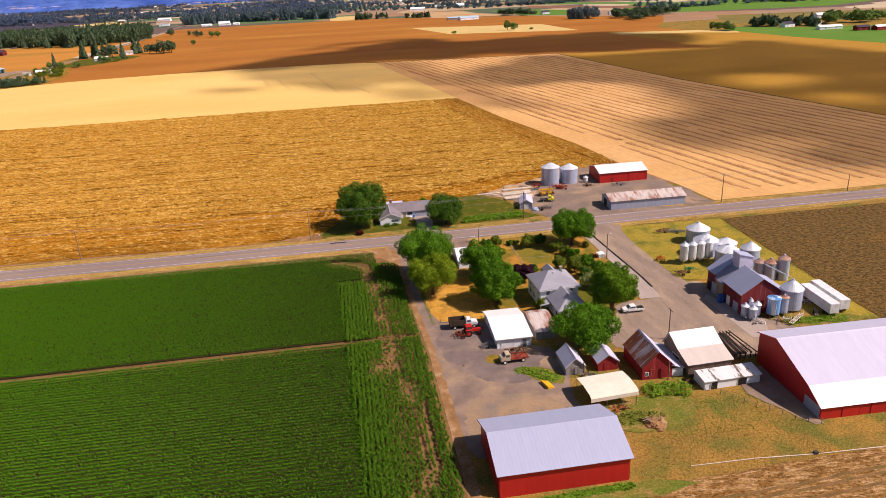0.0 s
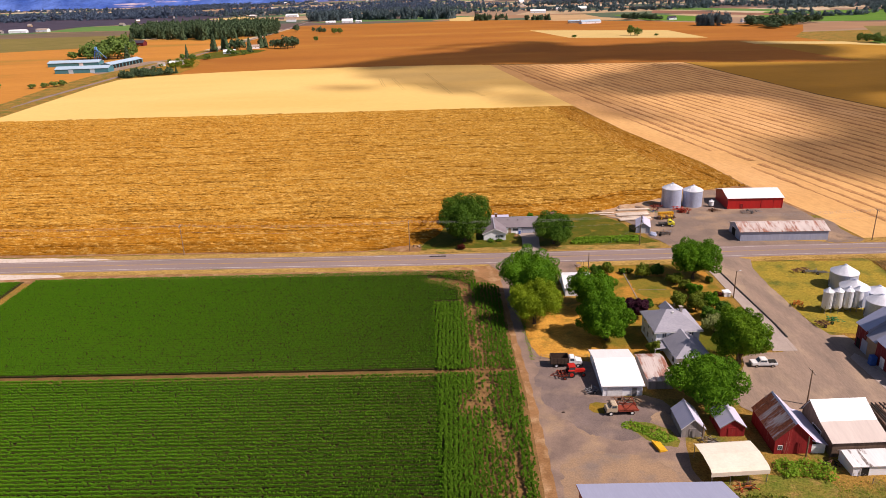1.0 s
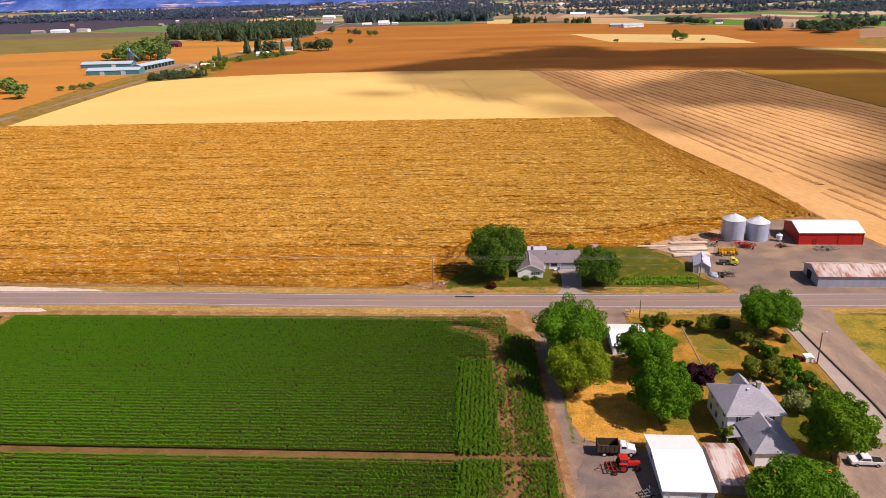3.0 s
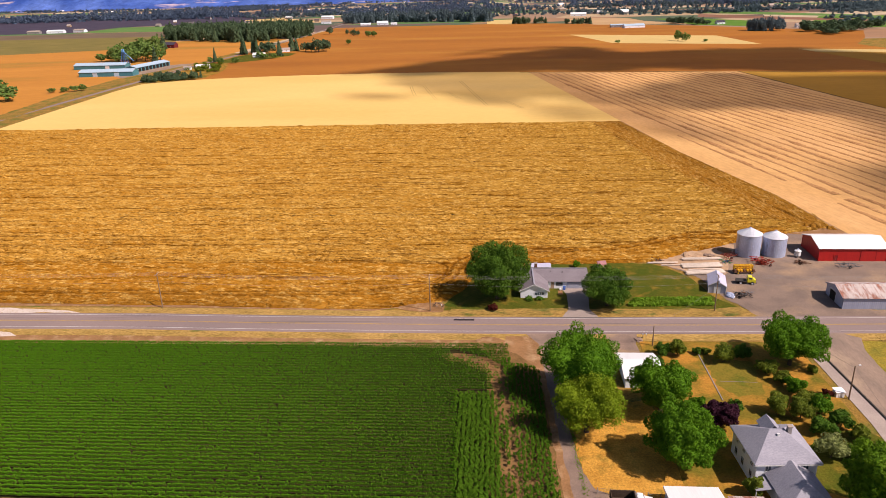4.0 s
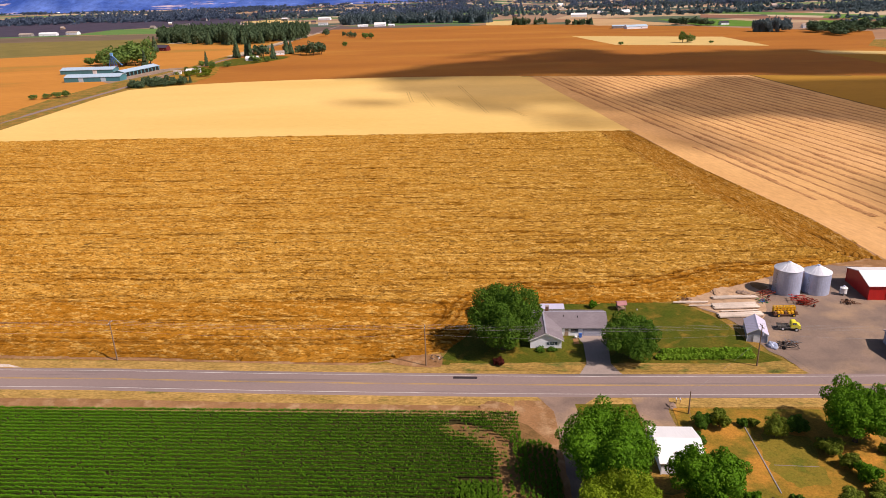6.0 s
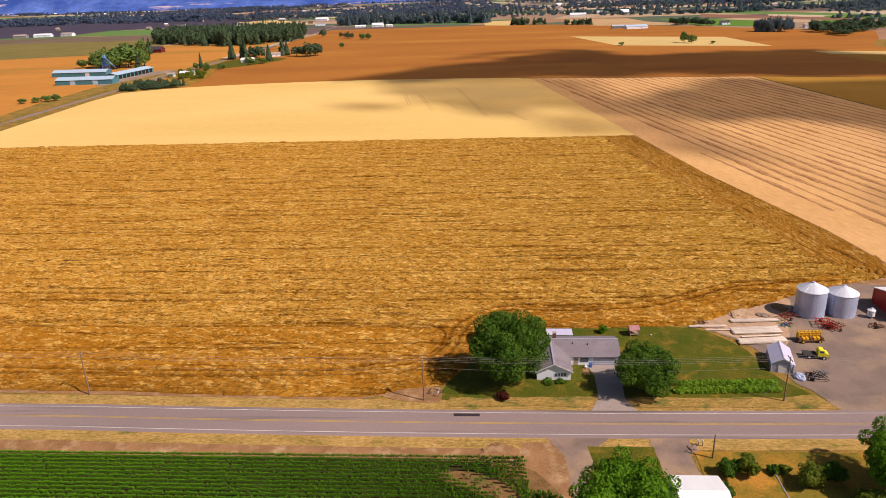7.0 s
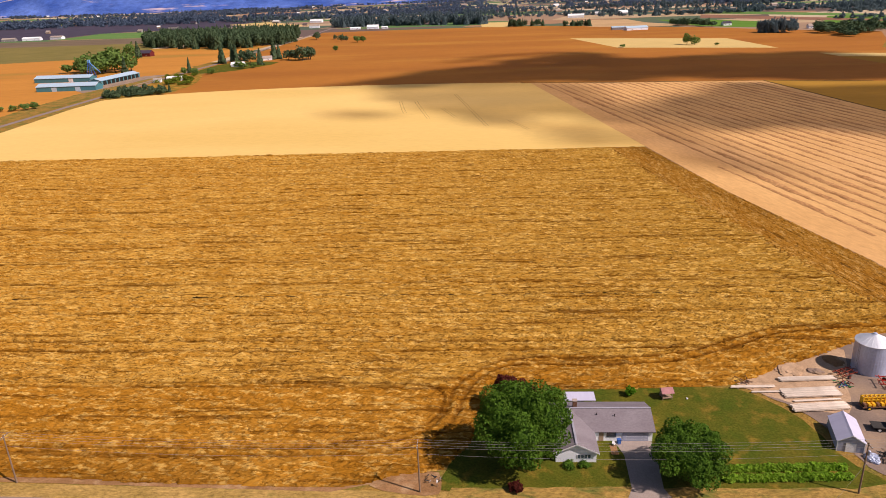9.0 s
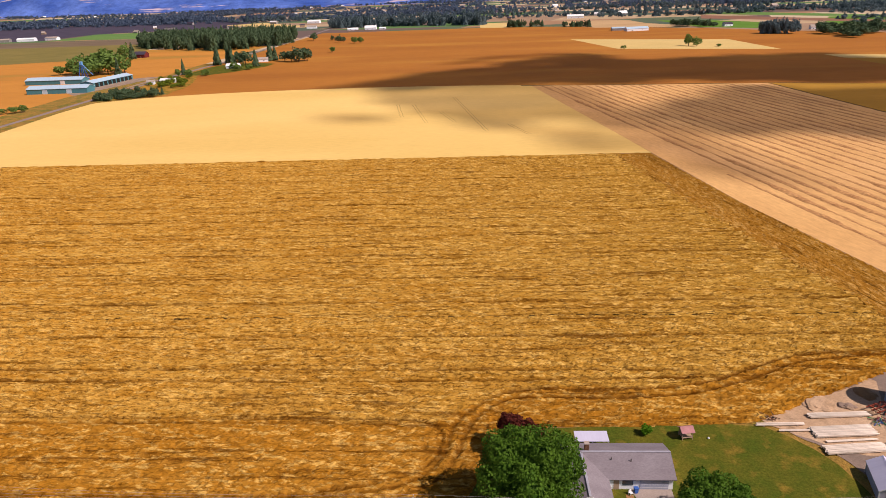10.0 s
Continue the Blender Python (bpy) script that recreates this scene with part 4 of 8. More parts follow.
# wheel marks in the barley
for mark in (((-70.5, 700), (-61, 643)), ((-58, 698), (-42, 619)), ((-28, 733), (-1.6, 586)), ((-35, 662), (-23, 620)), ((12.5, 607), (24, 572))):
    for off in (-1.0, 1.0):
        a, b = Vector((*mark[0], 0)), Vector((*mark[1], 0))
        n = Vector(((b - a).y, (a - b).x, 0)).normalized()
        q = [a + n * (off - 0.28), b + n * (off - 0.28), b + n * (off + 0.28), a + n * (off + 0.28)]
        sheet("wheel_mark", [(v.x, v.y) for v in q], 0.06, M["pale_worn"], "worn wheel mark in the pale barley", "track", wobble=0.6)

# rows of cut straw in the swathed field
SWATH = [(101, 508), (116, 425), (135, 345), (141, 302), (149, 264), (151, 248), (306, 245), (295, 345), (257, 531), (229, 756), (46, 784)]


def windrows():
    way = Vector((0.208, -0.978, 0)).normalized()
    side = Vector((-way.y, way.x, 0))
    rng = random.Random(4)
    for k in range(-12, 44):
        base = Vector((84, 515, 0)) + side * (k * 7.0)
        run = [base + way * (i * 3.4) for i in range(-95, 110)]
        arr = np.array([r[:2] for r in run])
        ok = inside(arr[:, 0], arr[:, 1], SWATH)
        V, F, prev = [], [], None
        for i, (p, good) in enumerate(zip(run, ok)):
            if not good or rng.random() < 0.0006:
                prev = None
                continue
            full = 0.75 + 0.9 * noise.noise(Vector((i * 0.12, k * 3.1, 0)))
            w, h = rng.uniform(1.3, 2.0) * max(0.45, full), rng.uniform(0.22, 0.42) * max(0.4, full)
            j = side * (rng.uniform(-0.3, 0.3) + 0.8 * noise.noise(Vector((i * 0.05, k * 7.7, 3))))
            row = [p + j - side * w, p + j - side * w * 0.4, p + j + side * w * 0.4, p + j + side * w]
            ids = [len(V) + q for q in range(4)]
            V += [(v.x, v.y, z) for v, z in zip(row, (0.055, h, h * 0.9, 0.055))]
            if prev:
                F += [(prev[q], prev[q + 1], ids[q + 1], ids[q]) for q in range(3)]
            prev = ids
        if len(F) > 9:
            tagged(new("windrow", mesh_of("windrow", V, F, M["windrow"])), "long low row of cut brown straw", "straw row", "rows of cut straw", "stuff")


windrows()

# roads, lanes and yards
strip("verge_north", -346, 330, 4.2, 8.6, 0.035, M["verge"], "dry straw-coloured grass verge", "verge")
strip("verge_south", -346, 330, -8.4, -4.2, 0.035, M["verge"], "dry straw-coloured grass verge", "verge")
strip("dirt_margin", -346, 10, -13.6, -8.0, 0.03, M["dirt"], "bare dirt strip between verge and corn", "ground")
strip("road", -1200, 1200, -ROAD_W, ROAD_W, 0.14, M["asphalt"], "two-lane grey asphalt country road with worn lines", "road", 0.14)
for o in (-3.72, 3.72):
    strip("road_edge_line", -1200, 1200, o - 0.09, o + 0.09, 0.146, M["line_white"], "worn white edge line on the road", "road marking")
for o in (-0.16, 0.16):
    strip("road_centre_line", -1200, 1200, o - 0.07, o + 0.07, 0.146, M["line_yellow"], "faded yellow centre line on the road", "road marking")
strip("road_patch", -8.1, -2.6, 2.35, 3.35, 0.146, M["patch"], "dark tar patch on the road", "road patch", step=1.5)
sheet("gravel_shoulder", rounded([(-210, 234.6), (-112, 234.4), (-120, 236.6), (-150, 238.6), (-210, 239.4)], 1), 0.05, M["pale_gravel"], "pale gravel pull-off beside the road", "gravel", wobble=0.4)
sheet("gravel_shoulder", rounded([(-210, 219), (-122, 219.5), (-128, 224), (-210, 224.6)], 1), 0.05, M["pale_gravel"], "pale gravel pull-off beside the road", "gravel", wobble=0.4)
sheet("side_road", [(-352, 222), (-360, 222), (-362, 640), (-362, 960), (-358, 1110), (-366, 1620), (-380, 2300), (-374, 2300), (-360, 1620), (-351.5, 1110), (-356, 960), (-356.5, 640)], 0.06, M["asphalt"], "grey asphalt side road between fields", "road")
sheet("farm_lane", rounded([(12.4, 224.6), (19.6, 224.6), (17.8, 214), (17.4, 195), (17.9, 180), (19.2, 165), (24, 162.5), (34, 161), (34, 146), (43, 147), (46, 139), (43.5, 128), (43, 121), (46, 114), (44, 108), (26, 106), (17.2, 108), (17.2, 126), (16.6, 150), (15.4, 172), (14.6, 190), (13.8, 205)], 1), 0.05, M["gravel"], "grey gravel farm lane and machine yard", "gravel", wobble=0.45)
sheet("lane_mouth", [(10.2, 224.5), (24.5, 224.5), (20.6, 221), (19.0, 214), (14.2, 212), (13.6, 218)], 0.058, M["gravel"], "gravel mouth of the farm lane at the road", "gravel", wobble=0.3)
sheet("dark_gravel", [(19.4, 163), (33, 160.5), (34, 146), (42, 143), (39, 133), (30, 131), (22, 138), (18.4, 150)], 0.053, M["yard_dark"], "dark worn gravel where machines park", "gravel", wobble=2.4)
sheet("yard_dirt", [(18, 113), (20, 124), (27, 128), (40, 124.5), (45, 113), (43, 108), (22, 108)], 0.055, M["yard_tan"], "tan bare dirt in the machine yard", "ground", wobble=2.4)
sheet("yard_weeds", rounded([(27.5, 141), (31.5, 140), (33, 143.5), (29, 145)], 1), 0.06, M["garden"], "green weeds on the gravel", "grass", wobble=0.6)
sheet("machine_weeds", rounded([(33, 138), (42, 136), (44, 129), (38, 129)], 1), 0.06, M["weed_ground"], "weedy grass between machines", "grass", wobble=0.8)
sheet("dirt_track", [(14.2, 222), (14.2, 205), (14.8, 190), (15.7, 172), (17.0, 150), (17.6, 126), (18.2, 92), (15.4, 92), (15.4, 126), (15.2, 150), (14.0, 172), (13.6, 192), (12.8, 205), (10.6, 206.6), (6.0, 206.9), (5.6, 222)], 0.047, M["dirt"], "bare dirt edge along the corn", "ground", wobble=0.5)
sheet("east_lane", rounded([(76.5, 224.6), (93, 224.6), (89.8, 214), (89.9, 195), (90.8, 172), (97, 172), (97, 146), (112, 145), (124, 139), (118, 130), (86, 131), (78, 128), (68, 136), (60, 139), (57, 150), (66, 157), (67, 164), (80.5, 164), (78.6, 181), (78.4, 211)], 1), 0.05, M["lane"], "wide grey gravel lane and yard by the grain plant", "gravel", wobble=0.4)
sheet("concrete_walk", [(76.4, 219.5), (78.8, 219.5), (79.3, 214.6), (80.0, 199.3), (80.7, 186.5), (81.1, 178.4), (81.1, 171), (81.0, 164.6), (75.1, 164.6), (76.6, 175), (77.2, 185.6), (77.0, 198), (76.8, 210)], 0.07, M["concrete"], "pale concrete strip beside the lane", "pavement", thick=0.07)
sheet("concrete_apron", [(91.2, 161), (93.2, 163), (99.5, 146), (96.5, 138), (92, 138.5), (91.5, 150)], 0.08, M["concrete"], "pale worn concrete apron before the grain plant", "pavement", thick=0.08)
sheet("north_yard", rounded([(72, 232), (128, 232), (119, 238), (96, 238), (128, 240), (131, 262), (125, 292), (108, 300), (95, 296.5), (84, 291), (64, 280), (52, 273.4), (56, 270), (63, 262), (65.5, 254), (66, 246), (70, 240)], 1), 0.05, M["north_gravel"], "grey gravel machinery yard", "gravel", wobble=0.5)
sheet("dirt_heap_ground", rounded([(51, 273.2), (58, 276.6), (66, 281), (76, 286), (84, 290.5), (80, 281), (76, 272), (73, 262), (66, 262), (61, 266)], 1), 0.06, M["pale_dirt"], "pale bare dirt beside the timber stacks", "ground", wobble=0.6)
sheet("shed_drive", rounded([(130, 262), (134.6, 258), (133, 245), (136.5, 235.2), (121, 235.0), (126, 241.5), (127, 252)], 1), 0.056, M["north_gravel"], "gravel drive from the road past the rusty shed", "gravel", wobble=0.4)
sheet("garage_drive", [(30.6, 224.6), (38.8, 224.6), (37.4, 218), (38.0, 210), (31, 208), (31.0, 218)], 0.05, M["gravel"], "gravel drive to the white garage", "gravel", wobble=0.4)
sheet("orchard_grass", [(18.6, 192), (36, 193), (36.4, 166), (33, 162), (19.8, 163.4), (18.6, 174)], 0.04, M["orchard"], "mown straw-yellow grass under the trees", "grass", wobble=1.1)
sheet("house_garden", [(38.5, 219.6), (75.4, 219.6), (75.0, 181), (72.2, 165), (66.5, 163.5), (65, 156), (46, 152), (42, 160), (36, 166), (36, 192), (38, 208)], 0.04, M["garden"], "garden lawn half green and half dried", "lawn", wobble=0.3)
sheet("garden_lawn", rounded([(51.6, 211.5), (62, 211), (62, 203), (60.5, 195.5), (52, 195.5)], 1), 0.045, M["mown"], "green mown square in the garden", "lawn", wobble=1.8)
sheet("front_lawn", [(18.4, 220.9), (31.0, 220.9), (30.6, 206), (19.6, 206)], 0.056, M["lawn"], "small green lawn between lane and garage drive", "lawn", wobble=0.4)
sheet("side_road_verge", [(-368, 220), (-338, 220), (-336, 520), (-348, 705), (-346, 756), (-314, 778), (-298, 800), (-330, 960), (-368, 960)], 0.035, M["paddock"], "rough grass along the side road", "verge")
sheet("green_lawn", rounded([(58.5, 163.5), (73.0, 164.8), (74.8, 167), (76.6, 176), (77.4, 182), (70, 184), (62, 178), (58.8, 172)], 1), 0.05, M["lawn"], "watered green lawn beside the farmhouse", "lawn", wobble=0.4)
sheet("plant_grass", [(91.4, 220.4), (127.5, 219), (126.6, 171), (127, 141), (123, 141), (112, 147.5), (112, 170), (97.5, 172.5), (91.2, 174), (89.4, 196), (89.4, 214)], 0.04, M["dry_grass"], "yellow-green rough grass round the grain bins", "grass", wobble=0.4)
sheet("ranch_lawn", rounded([(-11, 235.4), (-11, 243), (-6.2, 250), (-3.8, 258), (-2.8, 268.4), (0, 270.6), (28, 271.2), (50.5, 272.6), (58, 266), (62.4, 257), (63.6, 246), (69, 240), (71, 236.2), (30, 236)], 1), 0.05, M["lawn"], "mown green lawn of the ranch house with dry patches", "lawn", wobble=0.25)
sheet("ranch_verge", [(-10, 234.4), (72, 234.4), (69, 240), (61, 238.6), (30.2, 238.2), (22, 238.4), (-9, 238)], 0.06, M["verge_dull"], "dried grass verge before the ranch house", "verge", wobble=0.5)
sheet("lawn_path", [(21.0, 250.6), (22.4, 250.6), (22.4, 247.6), (21.0, 247.6)], 0.07, M["dirt"], "small bare patch on the lawn", "ground", wobble=0.2)
sheet("driveway", [(22.2, 252.0), (29.4, 252.0), (29.3, 246), (28.6, 238), (30.4, 233.0), (20.8, 233.0), (23.0, 238), (23.4, 247.5)], 0.09, M["drive"], "concrete driveway to the garage", "pavement", thick=0.09)
sheet("pole_gravel", rounded([(-26, 239.2), (-12, 243.6), (-10.6, 238), (-11.5, 235.6), (-20, 236.2)], 1), 0.05, M["dirt"], "pale gravel patch round the pole", "ground", wobble=0.3)
sheet("weed_patch_ground", rounded([(56, 121), (68, 119), (62, 110), (52, 108), (46, 112), (48, 121)], 1), 0.05, M["weed_ground"], "weedy ground beside the sheds", "grass", wobble=0.8)
sheet("paddock_green", rounded([(46, 96), (20, 95), (24, 90), (60, 93)], 1), 0.055, M["weed_ground"], "green weeds before the red barn", "grass", wobble=0.8)
sheet("corn_track", [(-131, 155.6), (14, 155.8), (14, 159.0), (-131, 159.0)], 0.045, M["cross_soil"], "narrow bare track across the corn", "ground", wobble=0.15)
sheet("corn_soil", [(-131, 217.0), (-60, 216.6), (3, 215.6), (8, 213), (12, 207), (13.4, 192), (14, 172), (15.4, 150), (15.6, 126), (15.6, 92), (-131, 92)], 0.035, M["soil"], "soil under the corn, coloured dark as its shade", "ground")
sheet("corn_soil", [(-330, 217.4), (-134.5, 217.4), (-133, 92), (-330, 92)], 0.035, M["soil"], "soil under the corn, coloured dark as its shade", "ground")
sheet("headland_soil", [(1.0, 216), (3, 215.4), (8, 213), (12, 207), (13.4, 192), (14, 172), (15.4, 150), (15.6, 126), (15.6, 92), (1.0, 92)], 0.037, M["track_soil"], "brown soil under the headland corn", "ground", wobble=0.3)
sheet("corn_turning", rounded([(-10, 213.4), (0, 211.6), (6.2, 209), (6.4, 202), (2, 202.6), (-4, 208), (-10, 210.4)], 1), 0.043, M["track_soil"], "thin worn soil where machines turn in the corn", "ground", wobble=0.6)
sheet("barn_side_gravel", [(79, 126), (86.9, 126), (86.6, 104.6), (84.6, 104.4), (78, 117)], 0.052, M["gravel"], "dark gravel beside the great barn", "gravel", wobble=0.5)
sheet("mill_weeds", rounded([(104, 145.6), (122, 144.6), (124, 140.5), (110, 139.4), (104, 141)], 1), 0.06, M["weed_ground"], "green weeds behind the mill", "grass", wobble=0.8)
sheet("west_verge", [(-355, 560), (-372, 560), (-392, 700), (-396, 800), (-370, 960), (-368, 700)], 0.07, M["paddock"], "rough verge along the side road", "verge", wobble=1.5)
sheet("farmstead_ground", rounded([(-356, 760), (-300, 792), (-300, 860), (-330, 960), (-356, 960)], 1), 0.06, M["garden"], "scrubby ground by the blue barns", "grass", wobble=2)
sheet("barn_yard", rounded([(-365, 770), (-365, 960), (-395, 950), (-470, 880), (-410, 830)], 1), 0.06, M["lane"], "grey yard between the blue barns", "gravel", wobble=1)
sheet("green_yard", rounded([(-350, 960), (-310, 955), (-262, 1060), (-300, 1090), (-348, 1080)], 1), 0.06, M["lawn"], "green yard of a distant farmhouse", "lawn", wobble=1.5)


# corn: every plant its own blades, in rows
CROSS_Y, ROW = 157.4, 1.12
def corn_rows():
    xs, ys, turned = [], [], []
    for y in np.arange(94, 216.4, ROW):
        if abs(y - CROSS_Y) < 1.35:
            continue
        x = np.arange(-130, 7.0 if y > 208.5 else (4.6 if y > 195 else -1.2 - (y - 100) * 0.047), 0.27)
        xs.append(x + RNG.normal(size=x.shape) * 0.09), ys.append(np.full(x.shape, y) + RNG.normal(size=x.shape) * 0.05), turned.append(np.zeros(x.shape, bool))
    for x in np.arange(-6.4, 15.4, 0.96):
        y = np.arange(94, 194.6 if x < 4.6 else 209.4, 0.19)
        y = y[x > -1.2 - (y - 100) * 0.047 + RNG.normal(size=len(y)) * 0.3]
        xs.append(np.full(y.shape, x) + RNG.normal(size=y.shape) * 0.19), ys.append(y + RNG.normal(size=y.shape) * 0.1), turned.append(np.ones(y.shape, bool))
    for y in np.arange(150, 216, ROW):
        x = np.arange(-190, -134.5, 0.34)
        xs.append(x), ys.append(np.full(x.shape, y)), turned.append(np.zeros(x.shape, bool))
    X, Y, T = np.concatenate(xs), np.concatenate(ys), np.concatenate(turned)
    border = np.interp(Y, [94, 126, 150, 172, 192, 204.5, 206.8, 207.2, 218], [14.7, 14.7, 14.4, 13.4, 12.9, 12.6, 10.4, 6.3, 6.2])
    keep = X < border + RNG.normal(size=X.shape) * 0.25
    track = [(-7, 211.6), (0, 208), (3.2, 204.5), (4.0, 196), (4.6, 189), (5.3, 172), (6.3, 160), (6.4, 150), (7.2, 141), (10.6, 131.5), (10.5, 122), (10.7, 114.5), (11.1, 106), (9.8, 101.5), (7, 98.5)]
    d = along(X, Y, track)
    twin = np.abs(d - 0.9)   # two wheel marks with a thin row left between
    weak = np.clip(1.5 - twin / 0.75, 0, 1)
    weak = np.maximum(weak, 0.9 * np.clip(1.3 - np.hypot(X - 5.2, (Y - 143) * 0.5) / 4.6, 0, 1))
    weak = np.maximum(weak, 0.48 * np.clip(1.2 - np.abs(X - 8.6) / 4.4, 0, 1) * T)
    keep &= RNG.random(X.shape) > np.clip(weak * (0.85 + 1.1 * fbm(X * 0.25, Y * 0.10, 3, 21)), 0, 0.97) * (X > -8)
    keep &= RNG.random(X.shape) > 0.03
    keep &= ~((np.abs(Y - CROSS_Y) < 0.9) & T)
    X, Y, T = X[keep], Y[keep], T[keep]
    n = len(X)
    tall = 1.16 + 0.10 * fbm(X * 0.05, Y * 0.05, 3, 8) + RNG.normal(size=n) * 0.08
    tall = np.where(T, tall * 0.88, tall)
    lift = RNG.normal(size=4000) * 0.05
    tall = tall + np.where(T, 0.0, 0.6 * lift[(Y / ROW).astype(int)] + 0.04 * fbm(X * 0.12, Y * 0.9, 2, 31))
    Vs = []
    for j in range(7):
        a = np.where(T, math.pi / 2, 0) + math.pi * (j % 2) + RNG.normal(size=n) * np.where(T, 0.85, 0.13)
        zc = tall * (0.56 + 0.065 * j)
        r = RNG.uniform(0.24, 0.40, n) * (1.1 - 0.08 * j) * np.where(T, np.where(X < 4, 1.5, 1.2), 0.86)
        ux, uy = np.cos(a), np.sin(a)
        w = (0.050 + 0.04 * RNG.random(n) + 0.014 * j) * np.where(T, 0.8, 1.0)
        p0 = np.stack([X, Y, zc - 0.10], 1)
        mid = np.stack([X + ux * r * 0.55, Y + uy * r * 0.55, zc + 0.20], 1)
        tip = np.stack([X + ux * r * 1.15, Y + uy * r * 1.15, zc - 0.02], 1)
        s = np.stack([-uy * w, ux * w, np.zeros(n)], 1)
        V = np.stack([p0, mid - s * 1.6, tip, mid + s * 1.6], 1).reshape(-1, 3)
        Vs.append(V)
    V = np.vstack(Vs).reshape(-1, 4, 3)
    for name, pick, material, label in (("corn_plants", ~T, "corn", "dense green field corn standing in rows"), ("headland_corn", T, "corn_thin", "thinner duller corn in rows along the lane")):
        W = V[np.tile(pick, 7)].reshape(-1, 3)
        ob = new(name, mesh_of(name, W, np.arange(len(W)).reshape(-1, 4), M[material]))
        tagged(ob, label, "corn", "", "stuff")


corn_rows()


# ---------------------------------------------------------------- buildings
def put(wall, L, W, u, z, out):
    """A place on a wall: u along it from its middle, z up, out from its face."""
    return {"F": (u, -W / 2 - out, z), "B": (u, W / 2 + out, z), "L": (-L / 2 - out, u, z), "R": (L / 2 + out, u, z)}[wall]


def on_wall(bm, wall, L, W, u0, u1, z0, z1, o0, o1):
    a, b = put(wall, L, W, u0, z0, o0), put(wall, L, W, u1, z1, o1)
    return box(bm, min(a[0], b[0]), max(a[0], b[0]), min(a[1], b[1]), max(a[1], b[1]), z0, z1)


def add_door(ob, wall, L, W, u, w, h, material, name="door", rails=True, frame_mat=None):
    d = part(name, on_wall(bmesh.new(), wall, L, W, u - w / 2, u + w / 2, 0.02, h, -0.02, 0.06), material, ob)
    fm = frame_mat or M["trim"]
    bm = bmesh.new()
    for a, b, c, e in ((u - w / 2 - 0.1, u - w / 2, 0, h + 0.1), (u + w / 2, u + w / 2 + 0.1, 0, h + 0.1), (u - w / 2, u + w / 2, h, h + 0.1)):
        on_wall(bm, wall, L, W, a, b, c, e, -0.01, 0.085)
    part("door_frame", bm, fm, d)
    return d


def add_window(ob, wall, L, W, u, z, w, h, material=None):
    p = part("window", on_wall(bmesh.new(), wall, L, W, u - w / 2, u + w / 2, z, z + h, -0.02, 0.03), M["window"], ob)
    bm = bmesh.new()
    for a, b, c, e in ((u - w / 2 - 0.09, u - w / 2, z - 0.09, z + h + 0.09), (u + w / 2, u + w / 2 + 0.09, z - 0.09, z + h + 0.09),
                       (u - w / 2, u + w / 2, z + h, z + h + 0.09), (u - w / 2, u + w / 2, z - 0.09, z), (u - 0.025, u + 0.025, z, z + h)):
        on_wall(bm, wall, L, W, a, b, c, e, -0.01, 0.06)
    part("window_frame", bm, material or M["trim"], p)
    return p


